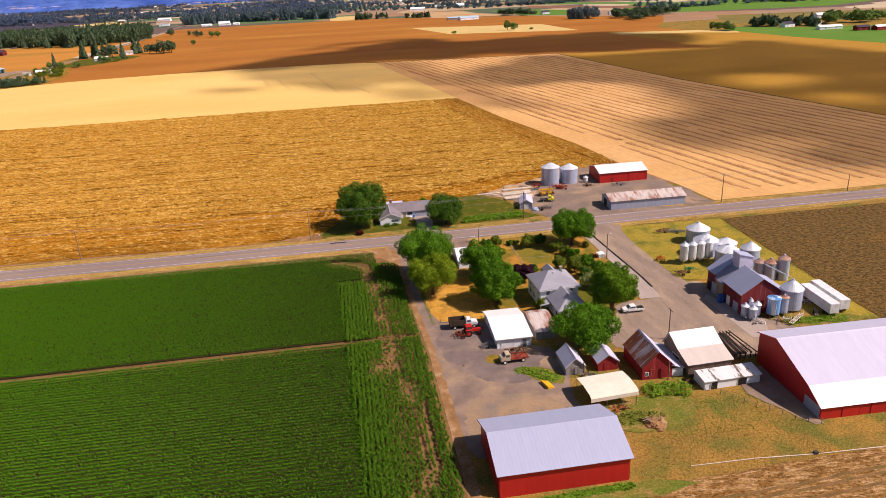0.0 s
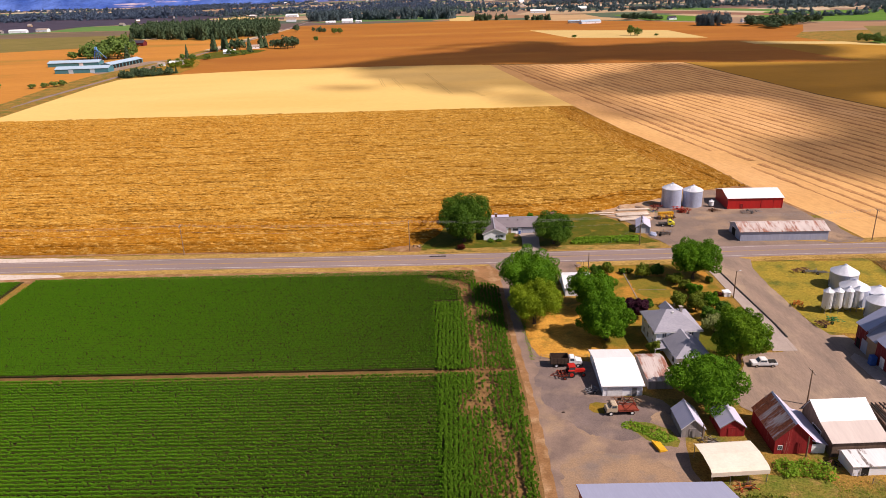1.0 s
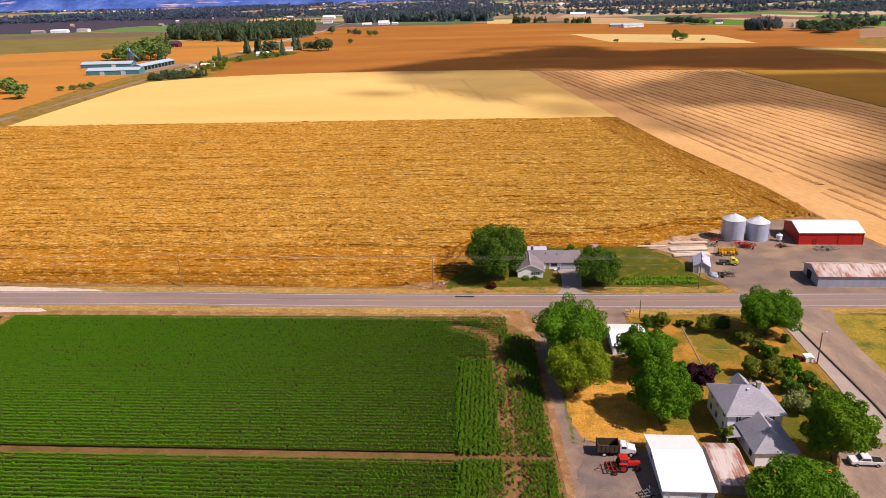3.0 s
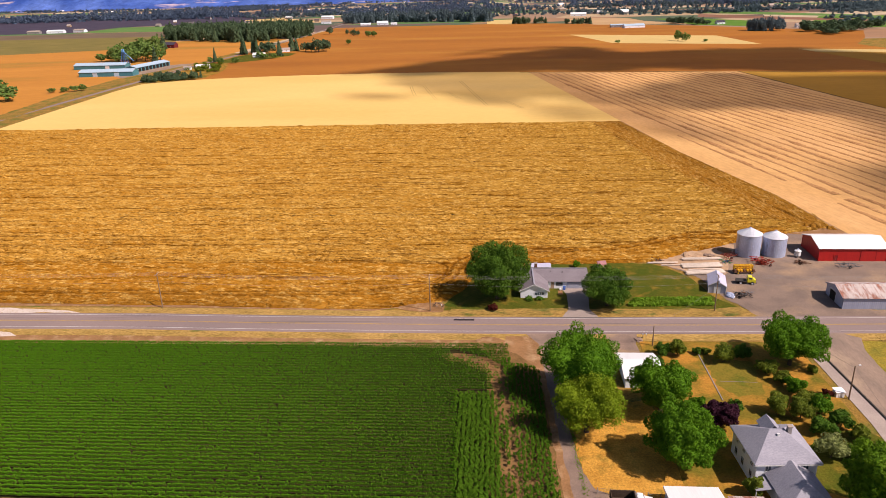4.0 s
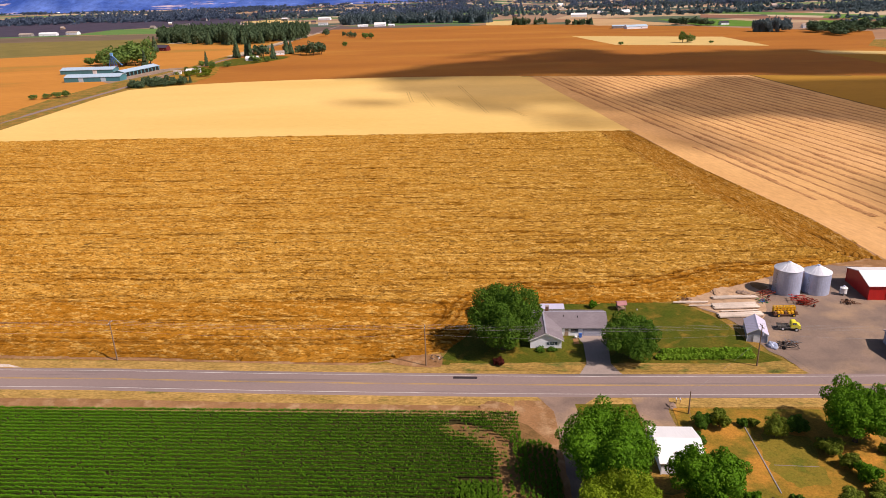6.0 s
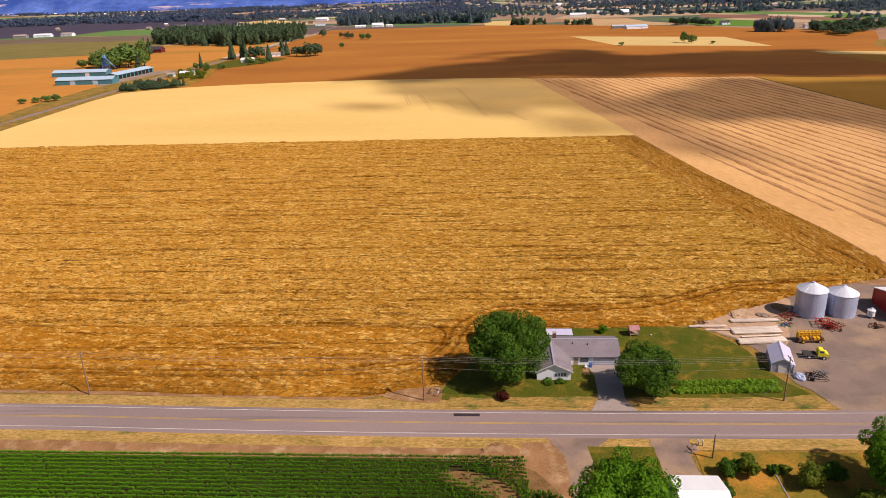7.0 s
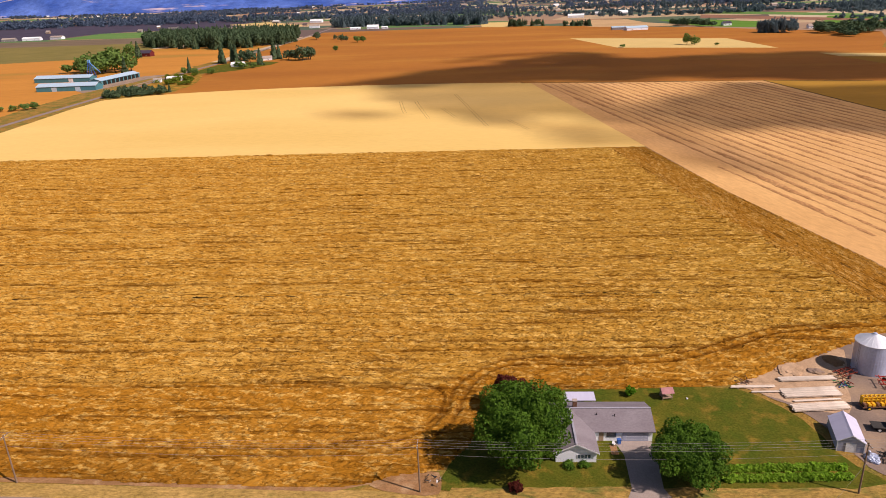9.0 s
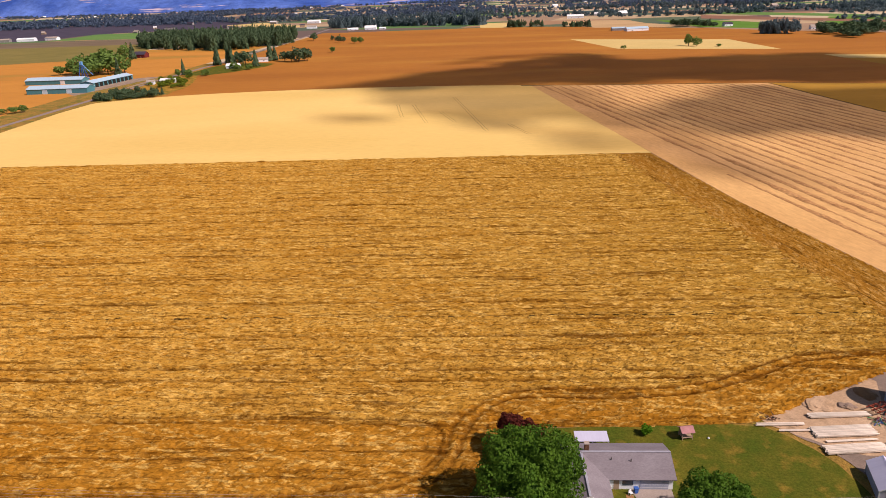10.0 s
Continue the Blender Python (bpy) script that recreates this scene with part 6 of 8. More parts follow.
RUSTCAP = mat("rusty_bin_roof", (0.42, 0.20, 0.13), (0.50, 0.36, 0.30), big=0.8, small=3, bump=0.2)
grain_bin(114.8, 168.6, 1.6, 5.0, 6.2, "galvanised bin with a rusty cone roof", roof=RUSTCAP, seg=24, group="rust-capped bins")
grain_bin(112.6, 170.6, 1.5, 4.6, 5.6, "galvanised bin with a rusty cone roof", roof=RUSTCAP, seg=24, group="rust-capped bins")
grain_bin(117.9, 167.6, 1.6, 6.2, 7.4, "tall galvanised bin with a rusty cone roof", roof=RUSTCAP, seg=24, group="rust-capped bins")
grain_bin(109.1, 150.4, 2.7, 5.8, 8.2, "galvanised hopper bin with a ribbed pale cone roof", legs=0.5, seg=28, group="bins by the red mill")
grain_bin(102.5, 147.4, 1.55, 5.2, 5.7, "pale blue storage tank beside the mill", roof=M["pale_blue"], body=M["pale_blue"], legs=1.0, seg=24, group="bins by the red mill", category="tank")
grain_bin(105.4, 147.7, 1.1, 4.9, 5.6, "slim galvanised tank with a rusty lid", roof=RUSTCAP, legs=0.8, seg=20, group="bins by the red mill", category="tank")
for bx_, by_, h, fr in ((95.5, 148.4, 3.3, 0.9), (96.6, 146.6, 3.3, 0.95), (98.6, 148.2, 3.5, 0.95), (97.1, 148.7, 4.3, 0.5)):
    grain_bin(bx_, by_, fr, h, h + 0.75, "small galvanised feed tank on short legs", legs=0.7, seg=18, group="feed tanks", category="tank")


# the mill: red walls, three pale roofs and a tower
def mill():
    ob = thing("feed_mill", 100.5, 158.4, 0, 90 - 1, "red feed mill with grey metal roofs and a tower", "mill")
    L, W, E, R = 17.4, 10.6, 5.8, 9.5
    t = 0.15
    for sy in (-W / 2, W / 2 - t):
        part("wall", bx(-L / 2 + t, 0.2, sy, sy + t, 0, E), M["mill_red"], ob)
        part("wall", bx(0.2, 4.4, sy, sy + t, 0, E - 0.9), M["tan_wall"], ob, "tan board wall")
        part("wall", bx(4.4, L / 2 - t, sy, sy + t, 0, E), M["mill_red"], ob)
    end = [(-W / 2, 0), (W / 2, 0), (W / 2, E), (0, R), (-W / 2, E)]
    for a in (-L / 2, L / 2 - t):
        part("gable_wall", prism(bmesh.new(), end, a, a + t, "x"), M["mill_red"], ob)
    for a in (0.14, 4.4):
        part("step_wall", prism(bmesh.new(), [(W / 2, E - 1.2), (W / 2, E), (0, R), (-W / 2, E), (-W / 2, E - 1.2), (0, R - 1.2)], a, a + 0.06, "x"), M["grey_wall"], ob)
    s = (R - E) / (W / 2)
    o = 0.4
    for x0, x1, dz, m in ((-L / 2 - o, 0.2, 0.2, M["grey_roof"]), (0.3, 4.3, -0.75, M["patched_grey"]), (4.4, L / 2 + o, 0.2, M["grey_roof"])):
        for sy in (-1, 1):
            part("roof", slab(bmesh.new(), [(x0, 0, R + dz), (x1, 0, R + dz), (x1, sy * (W / 2 + o), E - s * o + dz), (x0, sy * (W / 2 + o), E - s * o + dz)], 0.11), m, ob)
    tw = part("tower", bx(1.4, 4.9, -3.0, 0.8, 6.2, 11.0), M["lilac_roof"], ob, "pale metal-clad tower")
    part("tower_roof", slab(bmesh.new(), [(1.2, -3.3, 11.1), (5.1, -3.3, 11.1), (5.1, 1.0, 12.3), (1.2, 1.0, 12.3)], 0.1), M["grey_roof"], tw)
    part("tower_wall", prism(bmesh.new(), [(-3.0, 10.98), (0.8, 10.98), (0.8, 12.1)], 1.4, 4.9, "x"), M["lilac_roof"], tw)
    # doors and panels of the yard side (local +y looks west)
    for u0, u1, h, m in ((-7.6, -5.2, 2.8, M["grey_wall"]), (-3.6, -2.0, 2.8, M["white_paint"]), (0.6, 2.8, 4.6, M["tan_wall"]), (3.6, 6.0, 3.2, M["grey_wall"]), (6.6, 8.0, 2.4, M["shadow_gap"])):
        part("door", bx(u0, u1, W / 2 - 0.02, W / 2 + 0.07, 0.02, h), m, ob)
    part("tank", bx(-1.5, -0.1, W / 2 + 0.25, W / 2 + 1.6, 0, 2.3, bevel=0.2), M["blue_paint"], ob, "blue chemical tank")
    part("loading_dock", bx(-8.4, -2.0, W / 2 + 0.08, W / 2 + 1.0, 0, 0.35), M["concrete"], ob)
    part("lean_to_roof", slab(bmesh.new(), [(-4.6, -W / 2, 5.4), (4.0, -W / 2, 5.4), (4.0, -W / 2 - 3.4, 4.2), (-4.6, -W / 2 - 3.4, 4.2)], 0.1), M["grey_roof"], ob)
    part("lean_to_wall", bx(-4.4, 3.8, -W / 2 - 3.2, -W / 2 - 3.1, 0, 4.1), M["mill_red"], ob)
    part("auger", tb((3.0, -3.0, 10.6), (-7.0, -8.9, 8.3), 0.08, seg=8), M["galv_bright"], ob)
    return ob


mill()


# ---------------------------------------------------------------- trees and shrubs
tree("tree", 20.6, 193.6, 15.2, 18.2, M["leaf_green"], "large spreading green shade tree by the lane", seed=3, leaves=9880, count=24, lump=0.8)
tree("tree", 20.8, 181.6, 11.8, 15.2, M["leaf_lime"], "yellow-green feathery tree with a loose crown", seed=5, leaves=9000, size=0.28, count=24, loose=0.24, lump=0.62)
tree("tree", 37.0, 189.6, 11.6, 14.0, M["leaf_green"], "bushy green tree beside the white garage", seed=8, leaves=7980, base=0.1, count=22, lump=0.8)
tree("tree", 37.4, 172.0, 13.0, 14.2, M["leaf_green"], "broad green tree between orchard and house", seed=12, leaves=10500, base=0.0, count=24, lump=0.8)
tree("tree", 70.2, 208.8, 11.8, 15.0, M["leaf_green"], "round green tree beside the road", seed=14, leaves=9880, base=0.12, count=22)
tree("tree", 64.4, 158.0, 16.0, 12.8, M["leaf_dense"], "dense dark green round tree by the lawn", seed=18, leaves=12400, base=0.0, count=26)
tree("tree", 52.2, 142.8, 10.2, 15.6, M["leaf_green"], "broad walnut-like tree over the small sheds", seed=22, leaves=11400, base=0.18, count=26)
tree("tree", 3.6, 245.0, 16.6, 17.2, M["leaf_deep"], "great dense dark green tree beside the ranch house", seed=27, leaves=15580, base=0.06, count=34, size=0.34)
tree("tree", 33.6, 240.6, 11.0, 14.6, M["leaf_deep"], "dark green rounded tree beside the driveway", seed=31, leaves=9880, base=0.05, count=24)
tree("tree", 3.0, 262.5, 9.0, 9.5, M["leaf_red"], "dark red-leaved tree behind the great tree", seed=33, leaves=4940, count=10)
tree("plum_tree", 47.8, 185.0, 5.2, 7.6, M["leaf_plum"], "dark purple plum tree by the farmhouse", seed=36, leaves=4560, base=0.08, size=0.3, category="tree")


def shrub(x, y, h, w, leaf, label, seed, group="", leaves=900, size=0.28):
    return tree("shrub", x, y, h, w, leaf, label, seed=seed, base=0.03, leaves=leaves, size=size, count=7, category="shrub", group=group, trunk=0.025)


for i, (sx, sy, h, w, lf) in enumerate(((46.0, 213.0, 4.4, 4.6, "leaf_olive"), (42.6, 212.6, 3.2, 4.4, "leaf_deep"), (50.6, 213.4, 1.8, 2.2, "leaf_deep"), (52.8, 213.6, 1.8, 2.2, "leaf_olive"), (55.6, 209.8, 4.6, 5.6, "leaf_olive"), (60.6, 211.8, 3.4, 4.6, "leaf_deep"),
                                        (63.6, 204.6, 3.6, 5.4, "leaf_olive"), (65.4, 200.6, 3.2, 4.0, "leaf_olive"), (66.8, 197.2, 3.6, 5.0, "leaf_green"), (67.4, 192.6, 3.0, 5.0, "leaf_olive"), (60.0, 188.6, 5.0, 5.4, "leaf_olive"), (64.2, 187.4, 5.0, 5.6, "leaf_olive"), (68.4, 188.6, 4.4, 5.2, "leaf_green"),
                                        (70.8, 184.6, 3.8, 5.0, "leaf_deep"), (66.2, 182.0, 3.6, 5.4, "leaf_deep"), (72.4, 180.0, 3.4, 4.0, "leaf_olive"), (64.6, 174.6, 5.0, 6.4, "leaf_pale"), (69.4, 173.4, 4.4, 5.6, "leaf_deep"), (46.8, 163.6, 4.4, 3.6, "leaf_olive"), (44.6, 190.4, 3.0, 3.6, "leaf_green"),
                                        (51.8, 189.6, 2.6, 3.6, "leaf_deep"), (73.8, 205.2, 2.0, 2.4, "leaf_olive"), (39.8, 206.4, 3.2, 3.4, "leaf_deep"))):
    shrub(sx, sy, h, w, M[lf], "pale flowering shrub in the garden" if lf == "leaf_pale" else "rounded leafy shrub in the garden", 50 + i, "garden shrubs")
shrub(28.4, 268.6, 2.2, 2.6, M["leaf_green"], "small clipped round bush on the lawn", 90, leaves=600, size=0.2)
shrub(2.4, 237.0, 2.0, 3.0, M["leaf_red"], "low dark red bush before the ranch house", 91, leaves=700, size=0.2)
shrub(73.2, 196.0, 1.5, 2.4, M["leaf_red"], "low dark red shrub beside the tank", 94, leaves=600, size=0.2)
shrub(12.6, 244.2, 0.9, 2.8, M["leaf_deep"], "low foundation shrub by the gable wall", 92, leaves=400, size=0.16)
shrub(15.3, 244.2, 0.9, 2.8, M["leaf_deep"], "low foundation shrub by the gable wall", 93, leaves=400, size=0.16)


def hedge(name, line, h, w, leaf, label, seed, per=60, size=0.24, category="hedge"):
    """A row of low growth along a line."""
    ob = thing(name, line[0][0], line[0][1], 0, 0, label, category)
    lobes, r = [], random.Random(seed)
    for (x0, y0), (x1, y1) in zip(line, line[1:]):
        n = max(1, int(math.hypot(x1 - x0, y1 - y0) / (w * 0.45)))
        for i in range(n):
            t = (i + r.uniform(0.2, 0.8)) / n
            lobes.append((x0 + (x1 - x0) * t - line[0][0], y0 + (y1 - y0) * t - line[0][1] + r.uniform(-0.12, 0.12) * w, h * r.uniform(0.35, 0.5), w * r.uniform(0.4, 0.6), w * r.uniform(0.4, 0.6), h * r.uniform(0.4, 0.62)))
    P, N = crown_points(lobes, per * len(lobes), 0.15)
    P[:, 2] = np.maximum(P[:, 2], 0.05)
    N = N / np.linalg.norm(N, axis=1, keepdims=True) + np.array([[0, 0, 0.8]])
    V, F = cards(P, N + RNG.normal(size=P.shape) * np.linalg.norm(N, axis=1, keepdims=True) * 0.7, RNG.uniform(0.6, 1.3, len(P)) * size)
    c = new("foliage", mesh_of("foliage", V, F, leaf))
    c.parent = ob
    bm = bmesh.new()
    for l in lobes[::2]:
        tube(bm, (l[0], l[1], 0), (l[0], l[1], l[2] + 0.2), 0.05, 0.03, 5)
    part("stems", bm, M["bark"], ob)
    return ob


hedge("grape_row", [(40, 240.4), (62, 241.3)], 1.15, 1.25, M["weed"], "row of bright green vines on the lawn", 5, 130, 0.36)
hedge("grape_row", [(41.5, 243.2), (62.4, 244.0)], 1.15, 1.2, M["weed"], "row of bright green vines on the lawn", 6, 130, 0.36)
hedge("weed_bank", [(58.6, 122.0), (66.5, 120.6)], 1.6, 4.2, M["weed"], "bank of bright green weeds by the old barn", 7, 420, category="weeds")
hedge("weed_bank", [(47.5, 113.6), (57, 113.0)], 0.8, 3.4, M["leaf_olive"], "low weeds behind the red barn", 8, 90, category="weeds")
hedge("weed_bank", [(34.6, 136.6), (41.5, 131.4)], 0.45, 3.0, M["weed"], "low weeds between parked machines", 9, 220, category="weeds")
hedge("weed_bank", [(26, 94.3), (44, 94.9)], 0.5, 1.3, M["weed"], "low green weeds along the barn wall", 10, 120, category="weeds")
hedge("weed_bank", [(104, 143.6), (118, 142.6)], 0.7, 3.0, M["weed"], "green weeds behind the mill", 11, 160, category="weeds")


# ---------------------------------------------------------------- distant woods
def proto(kind, seed, n, coarse=1.0):
    r = random.Random(seed)
    if kind == "fir":
        z = RNG.uniform(0.05, 1.0, n)
        rad = ((1 - z) * 0.34 + 0.02) * RNG.uniform(0.55, 1.12, n)
        a = RNG.uniform(0, math.tau, n)
        P = np.stack([rad * np.cos(a), rad * np.sin(a), z], 1)
        N = np.stack([np.cos(a), np.sin(a), np.full(n, 0.55)], 1)
        sz = RNG.uniform(0.08, 0.15, n) * (1.15 - 0.6 * z) * coarse
    else:
        small, masses = lobes_of(1.0, r.uniform(0.9, 1.1), 0.0, 9, seed)
        lobes = small + masses
        P, N = crown_points(lobes, n)
        sz = RNG.uniform(0.05, 0.105, len(P)) * coarse
    return cards(P, N + RNG.normal(size=P.shape) * 0.5 * np.linalg.norm(N, axis=1, keepdims=True), sz)


PROTO = {(k, s): proto(k, 100 + s, n) for k, n in (("fir", 230), ("round", 520)) for s in range(4)}
PROTO.update({(k + "_far", s): proto(k, 200 + s, n, 1.9) for k, n in (("fir", 60), ("round", 130)) for s in range(4)})


def wood(name, places, leaf, label, category="woods"):
    """Many distant trees as one mass. places: x, y, height, width, kind."""
    Vs, Fs, k = [], [], 0
    for i, (x, y, h, w, kind) in enumerate(places):
        V, F = PROTO[(kind, i % 4)]
        a = i * 1.7
        c, s = math.cos(a), math.sin(a)
        W = np.stack([(V[:, 0] * c - V[:, 1] * s) * w + x, (V[:, 0] * s + V[:, 1] * c) * w + y, V[:, 2] * h], 1)
        Vs.append(W), Fs.append(F + k)
        k += len(V)
    ob = new(name, mesh_of(name, np.vstack(Vs), np.vstack(Fs), leaf))
    return tagged(ob, label, category, "", "stuff")


rw = random.Random(9)


def patch_of(poly, n, hs, ws, kinds):
    lo, hi = np.min(poly, 0), np.max(poly, 0)
    out = []
    while len(out) < n:
        x, y = rw.uniform(lo[0], hi[0]), rw.uniform(lo[1], hi[1])
        if inside(np.array([x]), np.array([y]), poly)[0]:
            h = rw.uniform(*hs)
            out.append((x, y, h, rw.uniform(*ws), rw.choice(kinds)))
    return out


wood("dark_wood", patch_of([(-620, 1425), (-520, 1365), (-440, 1318), (-385, 1345), (-335, 1410), (-345, 1470), (-390, 1640), (-520, 1660), (-690, 1600)], 640, (19, 29), (11, 18), ("fir", "round", "round")), M["leaf_far"], "dense dark wood of firs and broadleaf trees")
FAR_TREES = ((-347, 1071, 25, 13, "fir"), (-352, 1080, 24, 14, "fir"), (-340, 1090, 26, 14, "fir"), (-334, 1086, 24, 14, "fir"), (-316, 1064, 19, 17, "round"), (-307, 1060, 20, 18, "round"), (-288, 1041, 20, 15, "fir"), (-290, 1112, 25, 17, "fir"), (-284, 1114, 20, 14, "fir"), (-266, 1096, 14, 16, "round"), (-256, 1092, 15, 17, "round"), (-244, 1083, 19, 19, "round"), (-235, 1092, 19, 17, "round"), (-240, 1100, 18, 18, "round"),
             (-350, 966, 18, 9, "fir"), (-340, 952, 8, 9, "round"), (-334, 944, 8, 9, "round"), (-318, 950, 8, 10, "round"), (-352, 955, 9, 9, "round"), (-309, 1022, 8, 12, "round"), (-297, 1000, 8, 14, "round"), (-285, 1004, 7, 10, "round"),
             (-478, 1015, 29, 34, "round"), (-498, 1005, 24, 28, "round"), (-458, 1000, 24, 32, "round"), (-470, 985, 20, 26, "round"), (-524, 1010, 12, 18, "round"), (-508, 1018, 18, 24, "round"), (-470, 1030, 32, 34, "round"), (-488, 990, 16, 24, "round"), (-446, 1018, 24, 24, "round"), (-548, 1225, 22, 20, "round"), (-530, 1215, 24, 17, "fir"), (-440, 990, 20, 12, "fir"),
             (268, 1134, 17, 14, "round"), (276, 1126, 12, 14, "round"), (300, 1110, 4, 8, "round"), (180, 1120, 5, 8, "round"), (-318, 1494, 16, 18, "round"), (-258, 1428, 12, 14, "round"), (-250, 1430, 10, 10, "round"), (-222, 1386, 12, 14, "round"), (-212, 1388, 12, 12, "round"), (-280, 1480, 9, 8, "round"), (-226, 1216, 9, 10, "round"),
             (-418, 655, 14, 20, "round"), (-452, 690, 16, 24, "round"), (-474, 700, 16, 22, "round"), (-500, 712, 15, 24, "round"), (-390, 712, 6, 10, "round"), (-384, 716, 7, 9, "round"), (-398, 708, 5, 9, "round"), (-408, 704, 5, 9, "round"))
for i, (x, y, h, w, k) in enumerate(FAR_TREES):
    V, F = PROTO[(k, i % 4)]
    ob = thing("far_tree", x, y, 0, i * 47, "dark fir tree by a distant farm" if k == "fir" else "broadleaf tree in the distance", "tree", "far trees")
    me = mesh_of("crown", V * np.array([[w, w, h]]), F, M["leaf_far"] if k == "fir" or (y > 1030 and x > -360 and x < -230) else M["leaf_mid"])
    c = new("crown", me)
    c.parent = ob
    part("trunk", tb((0, 0, -0.05), (0, 0, h * 0.45), h * 0.03, h * 0.012, 6), M["bark"], ob)
wood("roadside_scrub", patch_of([(-352, 762), (-330, 772), (-305, 786), (-300, 800), (-320, 812), (-352, 800)], 60, (3, 9), (5, 12), ("round", "round", "fir")), M["leaf_far"], "scrub along the side road")
wood("roadside_scrub", patch_of([(-356, 870), (-340, 860), (-312, 840), (-306, 860), (-330, 930), (-350, 950)], 26, (3, 7), (6, 10), ("round",)), M["leaf_olive"], "shrubs in a cluttered farmyard")
wood("grove", patch_of([(418, 1300), (470, 1275), (474, 1290), (424, 1316)], 24, (15, 24), (11, 16), ("round", "round", "fir")), M["leaf_haze"], "grove of tall dark trees in the fields")
wood("grove", patch_of([(556, 939), (606, 871), (640, 895), (590, 960)], 30, (9, 17), (10, 17), ("round", "round", "fir")), M["leaf_far"], "trees beside a pale distant farm")
wood("grove", patch_of([(488, 925), (507, 892), (514, 900), (495, 932)], 9, (8, 13), (8, 13), ("round",)), M["leaf_mid"], "clump of trees at the pasture corner")
wood("grove", patch_of([(500, 1170), (575, 1240), (640, 1300), (600, 1330), (515, 1330), (490, 1260)], 34, (10, 18), (14, 22), ("round",)), M["leaf_far"], "green grove beyond the yellow field")
wood("grove", patch_of([(340, 1560), (400, 1490), (425, 1500), (370, 1580)], 16, (9, 15), (12, 20), ("round",)), M["leaf_far"], "clump of trees by a green field")
wood("grove", patch_of([(40, 1700), (120, 1685), (120, 1700), (44, 1722)], 26, (9, 17), (9, 14), ("round", "fir")), M["leaf_far"], "clump of dark trees at the field's end")
wood("grove", patch_of([(155, 1650), (210, 1625), (214, 1640), (160, 1668)], 18, (8, 14), (10, 15), ("round", "fir")), M["leaf_far"], "clump of dark trees at the field's end")
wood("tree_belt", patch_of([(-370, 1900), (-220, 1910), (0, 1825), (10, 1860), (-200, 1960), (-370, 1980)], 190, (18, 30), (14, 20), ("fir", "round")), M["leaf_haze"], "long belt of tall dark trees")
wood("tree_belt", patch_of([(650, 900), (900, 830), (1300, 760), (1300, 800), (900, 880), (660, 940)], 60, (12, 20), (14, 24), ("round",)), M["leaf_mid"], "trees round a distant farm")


def belts():
    """Hedgerows, belts and small woods over the plain, thinning into the distance."""
    def run(count, y0, y1, x0, x1, hs, ws, gaps):
        out = []
        for _ in range(count):
            y = y0 + (y1 - y0) * rw.random() ** 1.3
            x = rw.uniform(x0, x1) * y
            if y < 2350 and -1150 < x < -420:
                continue
            n, a = rw.randint(10, 34), rw.choice((0.0, 0.03, -0.05, 0.08, -0.02, 1.5))
            gap, big = rw.uniform(*gaps), rw.uniform(0.7, 1.15)
            for i in range(n):
                out.append((x + math.cos(a) * gap * i + rw.uniform(-6, 6), y + math.sin(a) * gap * i + rw.uniform(-9, 9), rw.uniform(*hs) * big, rw.uniform(*ws), rw.choice(("round_far", "round_far", "fir_far"))))
        return out
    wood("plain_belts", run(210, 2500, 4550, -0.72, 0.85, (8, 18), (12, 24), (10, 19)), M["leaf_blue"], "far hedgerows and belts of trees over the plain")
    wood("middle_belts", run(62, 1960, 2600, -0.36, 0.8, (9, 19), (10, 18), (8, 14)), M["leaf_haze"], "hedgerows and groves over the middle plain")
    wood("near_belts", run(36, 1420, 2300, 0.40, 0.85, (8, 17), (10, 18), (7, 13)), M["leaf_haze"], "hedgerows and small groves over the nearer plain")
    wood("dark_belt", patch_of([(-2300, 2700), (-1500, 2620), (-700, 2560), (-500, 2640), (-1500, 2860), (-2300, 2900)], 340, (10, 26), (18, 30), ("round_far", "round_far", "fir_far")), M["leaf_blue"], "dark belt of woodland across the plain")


belts()


def hills():
    """A long wooded ridge closing the view."""
    xs, V, F = np.linspace(-6000, 6000, 160), [], []
    rows = 14
    for j in range(rows):
        t = j / (rows - 1)
        for x in xs:
            left = 1 / (1 + math.exp((x + 900) / 700))
            y = 4450 + 760 * t + 160 * noise.noise(Vector((x * 0.0006, t, 3)))
            h = t ** 1.3 * (80 + 330 * left) * (0.75 + 0.9 * noise.noise(Vector((x * 0.0011, t * 1.4, 9)))) + 14 * t * noise.noise(Vector((x * 0.006, t * 6, 1)))
            V.append((x, y, max(-1.0, h)))
    n = len(xs)
    for j in range(rows - 1):
        for i in range(n - 1):
            F.append((j * n + i, j * n + i + 1, (j + 1) * n + i + 1, (j + 1) * n + i))
    # Haze is part of the hill colour, not of the air.
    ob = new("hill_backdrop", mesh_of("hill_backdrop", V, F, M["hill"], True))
    tagged(ob, "wooded hills along the horizon, coloured in haze blue", "hills", "", "structure")


hills()


